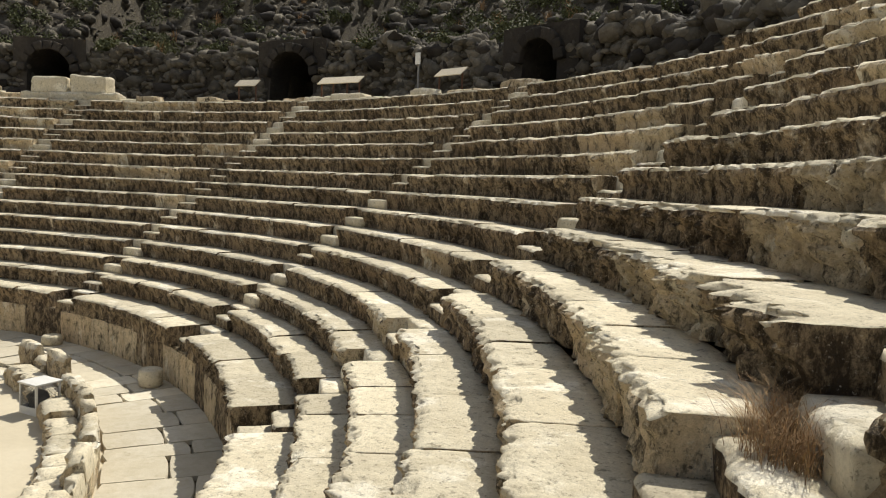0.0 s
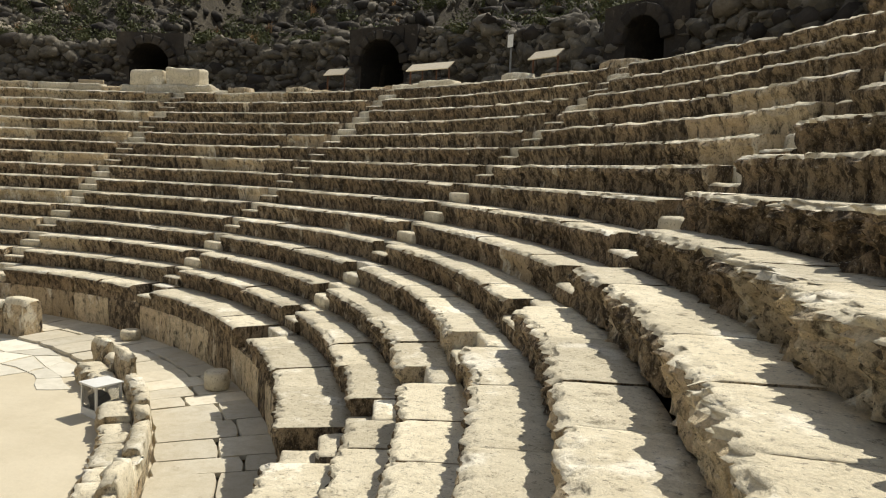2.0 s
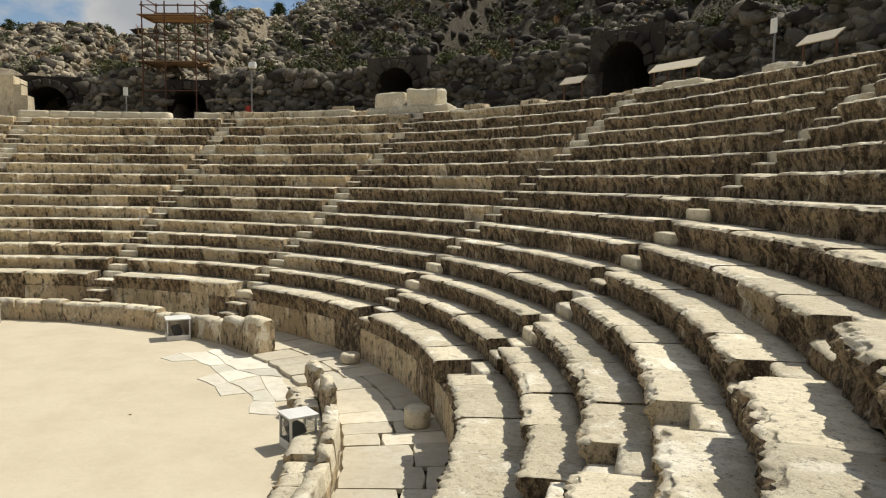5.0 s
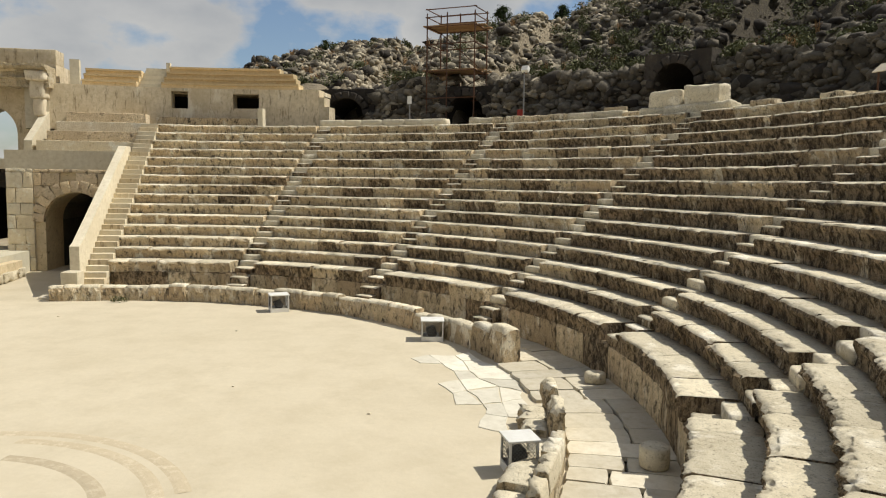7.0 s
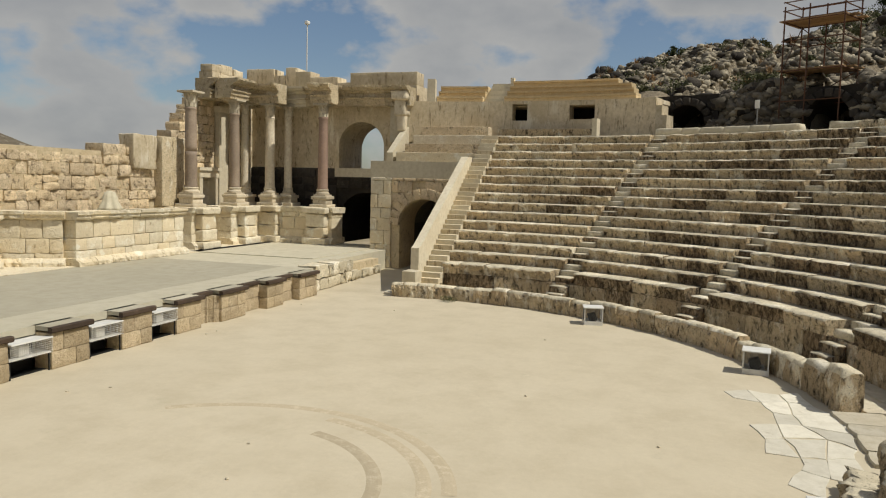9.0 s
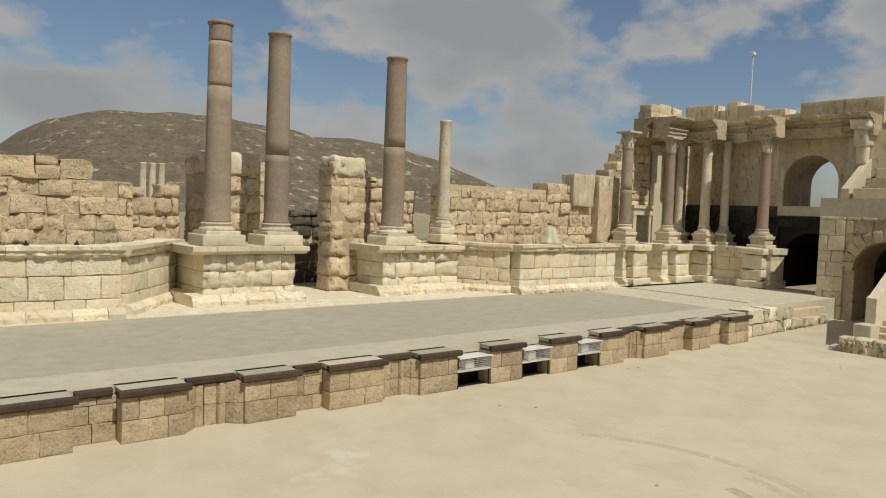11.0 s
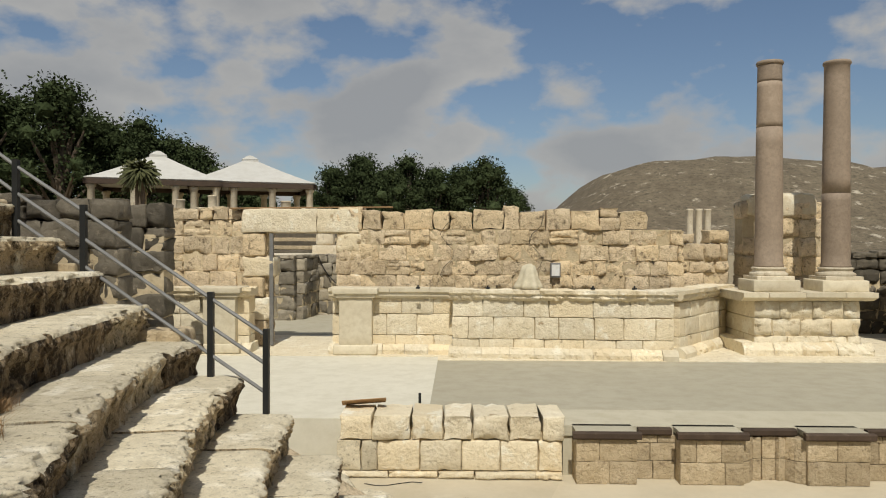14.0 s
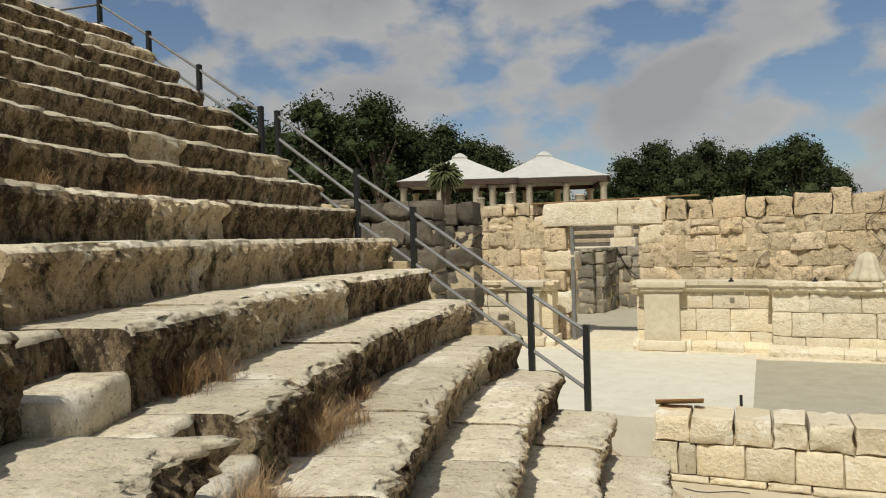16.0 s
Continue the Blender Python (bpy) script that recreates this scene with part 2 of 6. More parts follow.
M_LEAF_DUSTY = surface("dusty_foliage", (0.115, 0.12, 0.052), (0.085, 0.09, 0.038), None, bump=0.0, rough=0.8, vary=0.35)
M_DRY = surface("dry_grass", (0.40, 0.27, 0.145), (0.28, 0.175, 0.085), None, bump=0.0, rough=0.85, vary=0.4)
M_BARK = surface("bark", (0.16, 0.125, 0.09), (0.11, 0.085, 0.06), None, bump=0.8)
M_TENT = surface("white_membrane", (0.56, 0.55, 0.51), (0.52, 0.51, 0.47), None, size=4, bump=0.03, rough=0.6, vary=0.02, fine=0.03)
M_CLOTH = surface("cream_cloth", (0.62, 0.57, 0.43), (0.55, 0.50, 0.37), None, bump=0.2, rough=0.9, vary=0.05)
M_SOIL = surface("pale_rubbly_soil", (0.34, 0.285, 0.20), (0.25, 0.205, 0.14), (0.11, 0.09, 0.06), 0.34, bump=1.0, size=0.8, relief=2.5, pit_dark=0.7, speck=0.5)
M_OLDPAVE = surface("dull_marble_paving", (0.69, 0.65, 0.545), (0.63, 0.59, 0.485), (0.50, 0.45, 0.35), 0.2, size=1.5, bump=0.3, fine=0.14)
M_PRINT = surface("faded_panel", (0.68, 0.60, 0.45), (0.62, 0.54, 0.40), (0.50, 0.44, 0.33), 0.2, size=0.3, bump=0.05, rough=0.5)

# ---- shape helpers ----
rng = np.random.default_rng(7)


def lattice(n, seed):
    n = n.astype(np.int64)
    h = (n[..., 0] * 73856093) ^ (n[..., 1] * 19349663) ^ (n[..., 2] * 83492791) ^ (seed * 2654435761)
    h = (h ^ (h >> 13)) * 1274126177
    return ((h ^ (h >> 16)) & 0xFFFF) / 32767.5 - 1.0


def vnoise(p, scale, seed=0):
    """Smooth value noise, -1 to 1, at the rows of p."""
    q = np.asarray(p, float) * scale
    base = np.floor(q)
    f = q - base
    f = f * f * (3 - 2 * f)
    out = 0
    for dx in (0, 1):
        for dy in (0, 1):
            for dz in (0, 1):
                w = (f[..., 0] if dx else 1 - f[..., 0]) * (f[..., 1] if dy else 1 - f[..., 1]) * (f[..., 2] if dz else 1 - f[..., 2])
                out = out + w * lattice(base + np.array((dx, dy, dz)), seed)
    return out


def fbm(p, scale, seed=0, octaves=3):
    return sum(vnoise(p, scale * 2 ** i, seed + i) / 2 ** i for i in range(octaves)) / 1.6


def mesh_of(name, verts, faces, mats, idx=None, smooth=False):
    me = bpy.data.meshes.new(name)
    me.from_pydata([tuple(v) for v in np.asarray(verts, float)], [], faces)
    for m in (mats if isinstance(mats, (list, tuple)) else [mats]):
        me.materials.append(m)
    if idx is not None:
        me.polygons.foreach_set("material_index", idx)
    if smooth == "top":
        me.polygons.foreach_set("use_smooth", [i == 0 for i in idx])
    elif smooth:
        me.polygons.foreach_set("use_smooth", [True] * len(me.polygons))
    me.update()
    return me


def put(name, me, parent=None, m=None, label="", category="", group="", kind=""):
    ob = new(name, me)
    if parent is not None:
        ob.parent = parent
    if m is not None:
        ob.matrix_basis = m
    return tagged(ob, label, category, group, kind)


def empty(name, m=None, **tags):
    ob = new(name)
    ob.empty_display_size = 0.2
    if m is not None:
        ob.matrix_basis = m
    return tagged(ob, **tags)


def join(*pieces):
    """Pieces (verts, faces) as one."""
    vs, fs, n = [], [], 0
    for v, f in pieces:
        v = np.asarray(v, float)
        vs.append(v)
        fs += [tuple(i + n for i in q) for q in f]
        n += len(v)
    return np.concatenate(vs), fs


def box(x0, x1, y0, y1, z0, z1):
    v = [(x, y, z) for z in (z0, z1) for y in (y0, y1) for x in (x0, x1)]
    return np.array(v, float), [(0, 2, 3, 1), (4, 5, 7, 6), (0, 1, 5, 4), (2, 6, 7, 3), (0, 4, 6, 2), (1, 3, 7, 5)]


def moved(piece, m):
    v, f = piece
    a = np.array(m)
    return np.asarray(v, float) @ a[:3, :3].T + a[:3, 3], f


def tube(path, radius, n=8, cap=True):
    """A round bar along a path of points; radius may be a list."""
    path = [Vector(p) for p in path]
    rads = radius if isinstance(radius, (list, tuple)) else [radius] * len(path)
    vs, fs = [], []
    for i, p in enumerate(path):
        d = (path[min(i + 1, len(path) - 1)] - path[max(i - 1, 0)]).normalized()
        a = d.cross(Vector((0, 0, 1)) if abs(d.z) < 0.95 else Vector((1, 0, 0))).normalized()
        b = d.cross(a)
        for k in range(n):
            t = 2 * math.pi * k / n
            vs.append(p + (a * math.cos(t) + b * math.sin(t)) * rads[i])
    for i in range(len(path) - 1):
        for k in range(n):
            k2 = (k + 1) % n
            fs.append((i * n + k, i * n + k2, (i + 1) * n + k2, (i + 1) * n + k))
    if cap:
        fs += [tuple(range(n)), tuple(reversed(range((len(path) - 1) * n, len(path) * n)))]
    return np.array([tuple(v) for v in vs]), fs


def lathe(profile, n=28):
    """A turned body: profile of (radius, z) from the foot up."""
    vs = [(r * math.cos(2 * math.pi * k / n), r * math.sin(2 * math.pi * k / n), z) for r, z in profile for k in range(n)]
    fs = [(i * n + k, i * n + (k + 1) % n, (i + 1) * n + (k + 1) % n, (i + 1) * n + k) for i in range(len(profile) - 1) for k in range(n)]
    fs += [tuple(reversed(range(n))), tuple(range((len(profile) - 1) * n, len(profile) * n))]
    return np.array(vs), fs


def extrude_x(outline, x0, x1):
    """A prism: outline of (y, z), counter-clockwise seen from +x, from x0 to x1."""
    n = len(outline)
    v = [(x, y, z) for x in (x0, x1) for y, z in outline]
    f = [(k, (k + 1) % n, n + (k + 1) % n, n + k) for k in range(n)] + [tuple(reversed(range(n))), tuple(range(n, 2 * n))]
    return np.array(v, float), f


def lump(nx, ny, nz, size, wear, seed, rounding=0.03, pit=0.0):
    """A worn block of that size on its base centre: a subdivided box with eased corners and an uneven skin."""
    idx, vs, fs = {}, [], []
    half = np.array(size, float) / 2
    rounding = min(rounding, 0.45 * min(size))
    cuts = []
    for n, s in zip((nx, ny, nz), size):
        e = rounding / s
        cuts.append(np.concatenate([[0, 0.35 * e], np.linspace(e, 1 - e, max(2, n)), [1 - 0.35 * e, 1]]))
    nx, ny, nz = (len(c) - 1 for c in cuts)

    def vid(i, j, k):
        if (i, j, k) not in idx:
            idx[(i, j, k)] = len(vs)
            vs.append((cuts[0][i] - 0.5, cuts[1][j] - 0.5, cuts[2][k] - 0.5))
        return idx[(i, j, k)]
    for i in range(nx):
        for j in range(ny):
            fs.append((vid(i, j, 0), vid(i, j + 1, 0), vid(i + 1, j + 1, 0), vid(i + 1, j, 0)))
            fs.append((vid(i, j, nz), vid(i + 1, j, nz), vid(i + 1, j + 1, nz), vid(i, j + 1, nz)))
    for i in range(nx):
        for k in range(nz):
            fs.append((vid(i, 0, k), vid(i + 1, 0, k), vid(i + 1, 0, k + 1), vid(i, 0, k + 1)))
            fs.append((vid(i, ny, k), vid(i, ny, k + 1), vid(i + 1, ny, k + 1), vid(i + 1, ny, k)))
    for j in range(ny):
        for k in range(nz):
            fs.append((vid(0, j, k), vid(0, j, k + 1), vid(0, j + 1, k + 1), vid(0, j + 1, k)))
            fs.append((vid(nx, j, k), vid(nx, j + 1, k), vid(nx, j + 1, k + 1), vid(nx, j, k + 1)))
    c = np.array(vs) * 2 * half
    core = np.clip(c, -(half - rounding), half - rounding)
    d = c - core
    ln = np.linalg.norm(d, axis=1, keepdims=True)
    c = np.where(ln > 1e-6, core + d / np.maximum(ln, 1e-6) * np.minimum(ln, rounding), c)
    n = np.sign(c) * (np.abs(c) / half) ** 8
    n = n / np.maximum(np.linalg.norm(n, axis=1, keepdims=True), 1e-6)
    q = c + seed * 3.7
    edge = ((np.abs(c) / half) > 0.86).sum(axis=1) >= 2
    amp = wear * (fbm(q, 1.8, seed, 2) + 0.6 * vnoise(q, 6.5, seed + 5)) - pit * np.maximum(0, vnoise(q, 4.0, seed + 9)) ** 2 - edge * wear * 1.2 * np.maximum(0, vnoise(q, 3.1, seed + 13))
    c = c + n * amp[:, None]
    return c + np.array((0, 0, half[2])), fs


VARIANTS = {}


def stones(kind, mat, wear, rounding, pit=0.0, count=6):
    """Shared block meshes of unit depth and height, in three lengths."""
    key = (kind, mat.name, wear, rounding, pit)
    if key not in VARIANTS:
        VARIANTS[key] = {}
        for L in (1.0, 1.6, 2.4):
            VARIANTS[key][L] = [mesh_of(kind, *lump(round(4 * L), 2, 4, (L, 1.0, 1.0), wear, 11 * i + round(L * 7), rounding, pit), mat, smooth=True) for i in range(count)]
    return VARIANTS[key]


def laid(parent, kind, mat, a, b, z0, z1, depth, heights, lengths, wear=0.05, rounding=0.06, pit=0.0, seed=0, joint=0.012, top=None, jut=0.015, skip=None, start=0):
    """Lays courses of single stones along the line a-b (plan), facing to the right of a->b's left normal; top(s) is the ragged crest."""
    r = random.Random(seed)
    ax, ay = a
    dx, dy = b[0] - a[0], b[1] - a[1]
    full = math.hypot(dx, dy)
    ang = math.degrees(math.atan2(dy, dx))
    pool = stones(kind, mat, wear, rounding, pit)
    z = z0
    row = start
    while z < z1 - 0.05:
        h = min(r.uniform(*heights), z1 - z)
        if z1 - z - h < (0.12 if top is None else 0.3):
            h = z1 - z
        s = 0.0
        first = True
        while s < full - 0.02:
            ln = r.uniform(*lengths) * (0.6 if first and row % 2 else 1.0)
            first = False
            if full - s - ln < lengths[0] * 0.5:
                ln = full - s
            mid = s + ln / 2
            if (top is None or z + h * 0.6 < top(mid)) and not (skip and skip(mid, z + h / 2)):
                want = ln / h
                L = min(pool, key=lambda q: abs(q - want))
                me = r.choice(pool[L])
                off = r.uniform(-jut, jut)
                nx, ny = -dy / full, dx / full
                m = pose(ax + dx * mid / full + nx * off, ay + dy * mid / full + ny * off, z + joint / 2, 0, 0, ang + r.choice((0, 180)))
                if jut > 0.02:
                    m = m @ pose(0, 0, 0, 0, r.uniform(-2, 2), r.uniform(-1.5, 1.5))
                if jut > 0.02 and r.random() < 0.05 and h > 0.45:
                    cut = r.uniform(0.4, 0.6)
                    base = pose(ax + dx * mid / full + nx * off, ay + dy * mid / full + ny * off, z + joint / 2, 0, 0, ang)
                    put(kind, me, parent, base @ Matrix.Diagonal(((ln - joint) / L, depth, h * cut - joint, 1)))
                    put(kind, r.choice(pool[L]), parent, base @ pose(0, 0, h * cut) @ Matrix.Diagonal(((ln - joint) / L * 0.97, depth * 0.96, h * (1 - cut) - joint, 1)))
                else:
                    crest = r.uniform(0.76, 1.06) if top is not None and (z + h > z1 - 0.01 or z + h + heights[0] * 0.6 > top(mid)) else 1.0
                    put(kind, me, parent, m @ Matrix.Diagonal(((ln - joint) / L, depth, (h - joint) * crest, 1)))
            s += ln
        z += h
        row += 1

# ---- ground, hill and orchestra ----
R0, Z0, RISE, TREAD, ROWS_N = 15.0, 1.30, 0.42, 0.61, 14
STAIRS = (22.3, 45.6, 68.6, 91.5, 114.8, 137.3, 159.8)
VAULTS = (31.0, 54.0, 76.0, 100.0, 123.5, 146.3, 160.5)


def smooth01(x):
    x = np.clip(x, 0, 1)
    return x * x * (3 - 2 * x)


def hill_height(az):
    return np.interp(az, (-20, 4, 25, 60, 110, 135, 147, 160, 166, 174, 179, 182), (0, 0, 8, 14, 14.8, 12.6, 10.2, 8.7, 8.2, 7.4, 5.0, 0))


def ground_z(x, y):
    r = np.hypot(x, y)
    az = np.degrees(np.arctan2(y, x))
    az = np.where(az < -90, az + 360, az)
    under = np.clip(Z0 + (r - R0) / TREAD * RISE - 1.1, -0.06, np.where(az < 56, 8.2, 6.95))
    under = np.where(r < 15.4, -0.06, under)
    side = smooth01((az + 6) / 6) * smooth01((184 - az) / 6)
    z = -0.06 + (under + 0.06) * side
    face = 27.6 + 1.0 * (az < 56) + 3.4 * np.maximum.reduce([smooth01(1.9 - np.abs(az - v) / 1.35) for v in VAULTS])
    hh = hill_height(az)
    wall = np.minimum(hh, 2.6) * smooth01((r - face) / 0.9)
    slope = np.maximum(hh - 2.6, 0) * smooth01((r - face - 0.5) / 21)
    z = z + side * (wall + slope)
    # the bare mound far behind the stage
    crest = np.interp(x, (-520, -420, -330, -287, -266, -240, -204, -181, -146, -109, -76, -56, -39, -18), (0, 8, 17, 25, 32, 41.5, 45, 42.5, 44.5, 46, 43, 37.5, 23, 0))
    z = z + crest * smooth01((-y - 225) / 127) * smooth01((y + 560) / 150)
    # the plain falls a little behind the stage and rises far away
    z = z + np.where(y < -24, -0.4 * smooth01((-24 - y) / 10), 0)
    return z


rad = np.concatenate([np.arange(0.5, 14.2, 1.5), np.array((15.0, 15.35, 15.45, 16.0)), np.arange(16.6, 22, 0.9), np.arange(22, 27.2, 0.6), np.arange(27.2, 33, 0.3), np.arange(33, 56, 0.75), 56 * 1.07 ** np.arange(0, 62)])
azs = np.arange(-90, 270, 0.75)
gr, ga = np.meshgrid(rad, azs, indexing="ij")
gx, gy = gr * np.cos(np.radians(ga)), gr * np.sin(np.radians(ga))
gz = ground_z(gx, gy)
gp = np.stack([gx, gy, gz], -1).reshape(-1, 3)
rough = smooth01((gp[:, 2] - 7.0) / 1.5) * (np.hypot(gp[:, 0], gp[:, 1]) < 90)
gp[:, 2] += rough * (0.8 * fbm(gp, 0.4, 3, 3) + 0.45 * vnoise(gp, 1.5, 8) + 0.16 * vnoise(gp, 3.6, 9))
far = smooth01((gp[:, 2] - 2) / 20) * (gp[:, 1] < -150)
gp[:, 2] += far * (3.0 * fbm(gp, 0.02, 5, 3) + 0.8 * vnoise(gp, 0.09, 6))
na = len(azs)
gf = [(i * na + j, (i + 1) * na + j, (i + 1) * na + (j + 1) % na, i * na + (j + 1) % na) for i in range(len(rad) - 1) for j in range(na)]
gf.append(tuple(range(na)))
cen = np.array([gp[list(f[:4])].mean(0) for f in gf])
caz = np.degrees(np.arctan2(cen[:, 1], cen[:, 0])) + 5 * vnoise(cen, 0.5, 4)
gidx = np.where((np.hypot(cen[:, 0], cen[:, 1]) < 90) & (cen[:, 2] > 6.0), np.where(caz > 143, 3, 1), np.where((cen[:, 1] < -150) & (cen[:, 2] > 1.5), 2, 0))
put("ground", mesh_of("ground", gp, gf, [M_GROUND, M_HILL, M_TEL, M_SOIL], gidx.tolist(), smooth=True), label="dry earth with a dark basalt scree hill and a bare mound", category="ground", kind="structure")

ov, of = lathe([(0.1, -0.05), (13.6, -0.05), (13.6, 0.0), (0.1, 0.0)], 96)
ov = np.concatenate([ov, box(-24.5, 24.5, -6.0, 0.0, -0.05, -0.004)[0]])
of += [tuple(i + len(ov) - 8 for i in q) for q in box(0, 1, 0, 1, 0, 1)[1]]
put("orchestra_floor", mesh_of("orchestra_floor", ov, of, M_SAND), label="pale packed sand floor of the orchestra", category="floor", kind="structure")


# ---- curved stonework ----
def polar(r, a, z):
    return np.stack([r * np.cos(a), r * np.sin(a), z + 0 * r], -1)


def arc_stone(profile, a0, a1, step, wear, seed, front=6, edge=0.05, width=1.6, push=0.0, tilt=0.0):
    """A curved block: profile of (r, z) from the front foot, over the lip, to the back foot, swept from a0 to a1 (radians).
    The first `front` profile points belong to the front face."""
    pr = np.array(profile, float)
    n = len(pr)
    length = (a1 - a0) * pr[0, 0]
    nu = max(3, int(length / step) + 1)
    u = np.linspace(0, 1, nu)
    ease = 0.022 * (np.abs(2 * u - 1) ** 8)
    cr, cz = pr[:, 0].mean(), pr[:, 1].mean()
    rr = pr[None, :, 0] + (cr - pr[None, :, 0]) * ease[:, None] / 0.35 + push + tilt * (u[:, None] - 0.5)
    zz = pr[None, :, 1] + (cz - pr[None, :, 1]) * ease[:, None] / 0.35
    aa = np.repeat((a0 + 0.004 / pr[0, 0] + (a1 - a0 - 0.008 / pr[0, 0]) * u)[:, None], n, 1)
    p = polar(rr, aa, zz)
    q = p + seed * 1.37
    wf = np.zeros(n)
    wf[:front + 2] = 1.0
    lip = np.exp(-((np.arange(n) - front - 0.5) / width) ** 2)
    back = np.zeros(n)
    back[-2:] = 1.0
    chip = 1.1 - 2.2 * np.abs(vnoise(q * np.array((1, 1, 0.7)), 5.5, seed + 41)) - 1.3 * np.abs(vnoise(q, 11, seed + 42))
    rough_n = 0.75 * fbm(q, 2.3, seed, 3) + 0.4 * chip - 0.4 * np.maximum(0, vnoise(q * np.array((1, 1, 0.55)), 4.5, seed + 11)) + 0.5 * vnoise(q, 9, seed + 3) + 0.6 * vnoise(q, 17, seed + 4) + 0.55 * vnoise(q, 33, seed + 6)
    bite = np.maximum(0, fbm(q, 2.2, seed + 20, 3) + 0.05) * 1.5 + 0.6 * np.maximum(0, vnoise(q, 9, seed + 23)) + 0.45 * vnoise(q, 18, seed + 24) + 0.3 * vnoise(q, 36, seed + 25)
    dr = wear * (rough_n * wf) + edge * bite * lip * 1.2
    dz = -edge * 0.55 * bite * lip - wear * 0.16 * (1 - wf) * (1 - back) * (fbm(q, 2.0, seed + 30, 2) + 0.3 + 0.35 * vnoise(q, 12, seed + 33))
    p = polar(rr + dr, aa, zz + dz)
    v = p.reshape(-1, 3)
    f = [(i * n + k, i * n + (k + 1) % n, (i + 1) * n + (k + 1) % n, (i + 1) * n + k) for i in range(nu - 1) for k in range(n)]
    # pale slot for tread and lip: foot wear, with the lip's sunlight in the colour
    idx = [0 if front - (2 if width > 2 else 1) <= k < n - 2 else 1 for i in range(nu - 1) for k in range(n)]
    f += [tuple(reversed(range(n))), tuple(range((nu - 1) * n, nu * n))]
    idx += [1, 1]
    return v, f, idx


def seat_profile(r, z, h, depth, fine):
    s = [(0.075, -h), (0.085, -h * 0.72), (0.065, -h * 0.5), (0.022, -h * 0.34), (0.0, -h * 0.22), (0.008, -h * 0.11), (0.036, -0.016), (0.085, 0.0)]
    if fine:
        s = [q for a, b in zip(s, s[1:]) for q in (a, ((a[0] + b[0]) / 2, (a[1] + b[1]) / 2))] + [s[-1]]
    t = (0.105, 0.13, 0.16, 0.2, 0.25, 0.3, 0.35, 0.4, 0.46, 0.52, 0.57) if fine else (0.2, 0.4)
    return [(r + a, z + b) for a, b in s] + [(r + a * depth / 0.61, z) for a in t] + [(r + depth + 0.1, z), (r + depth + 0.1, z - h)]


def tier(k):
    return R0 + TREAD * k, Z0 + RISE * k


PODIUM_R = 14.74


def lift(k, a):
    """The wedge beside the second stair stands a little higher in its middle rows."""
    return 0.09 * float(smooth01((k - 3) / 2.5)) if 22.3 < a < 45.6 else 0.0


def near_stretch(k, a):
    return -2 < a < 62 and k <= 9


seat_rng = random.Random(3)
ROW_LABEL = "curved row of lichen-stained limestone seat blocks with worn lips"
for k in range(0, ROWS_N + 4):
    r, z = tier(k)
    row = empty("seat_row", label=ROW_LABEL if k else "lowest limestone seat row crowning the podium wall", category="stone seating", group="seating rows of the theatre")
    gap = math.degrees((0.37 if k else 0.52) / r)
    ends = [math.degrees(np.interp(k, (0, 2, 5, 9, 14, 18), (1.4, 1.25, 0.65, 0.4, 0.0, -0.4)) / r)] + [q for s in STAIRS for q in (s - gap, s + gap)] + [180.0 + math.degrees(0.05 / r)]
    if k > ROWS_N:
        ends = [q for q in ends if q < 45 - gap] + [45 - gap, 45 + gap, 57.0 - 3 * (k - ROWS_N)]
    for w in range(0, len(ends), 2):
        a = ends[w]
        while a < ends[w + 1] - 0.01:
            ln = math.degrees(seat_rng.uniform(0.95, 1.75) / r)
            if ends[w + 1] - a - ln < math.degrees(0.6 / r):
                ln = ends[w + 1] - a
            fine = near_stretch(k, a)
            ruin = 2.0 if k in (6, 7) and 22 < a < 40 else 1.35 if (5 <= k <= 9 and 18 < a < 46) else 1.0
            v, f, idx = arc_stone(seat_profile(r if k else PODIUM_R, z + lift(k, a), RISE + 0.03, TREAD if k else 0.88, fine), radians(a), radians(a + ln), 0.03 if fine else 0.11, (0.046 if fine else 0.042) * ruin * seat_rng.uniform(0.7, 1.3), seat_rng.randrange(9999), 12 if fine else 6, (0.036 if fine else 0.05) * ruin * seat_rng.uniform(0.5, 1.6), 3.2 if fine else 1.6, push=seat_rng.uniform(-0.035, 0.035) * ruin, tilt=seat_rng.uniform(-0.03, 0.03))
            v[:, 2] += seat_rng.uniform(-0.012, 0.012)
            # risers paler towards both ends: patina, and the brighter light there put into colour
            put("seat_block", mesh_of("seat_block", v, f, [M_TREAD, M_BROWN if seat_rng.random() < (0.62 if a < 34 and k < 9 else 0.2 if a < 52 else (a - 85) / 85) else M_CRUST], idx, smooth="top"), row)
            a += ln

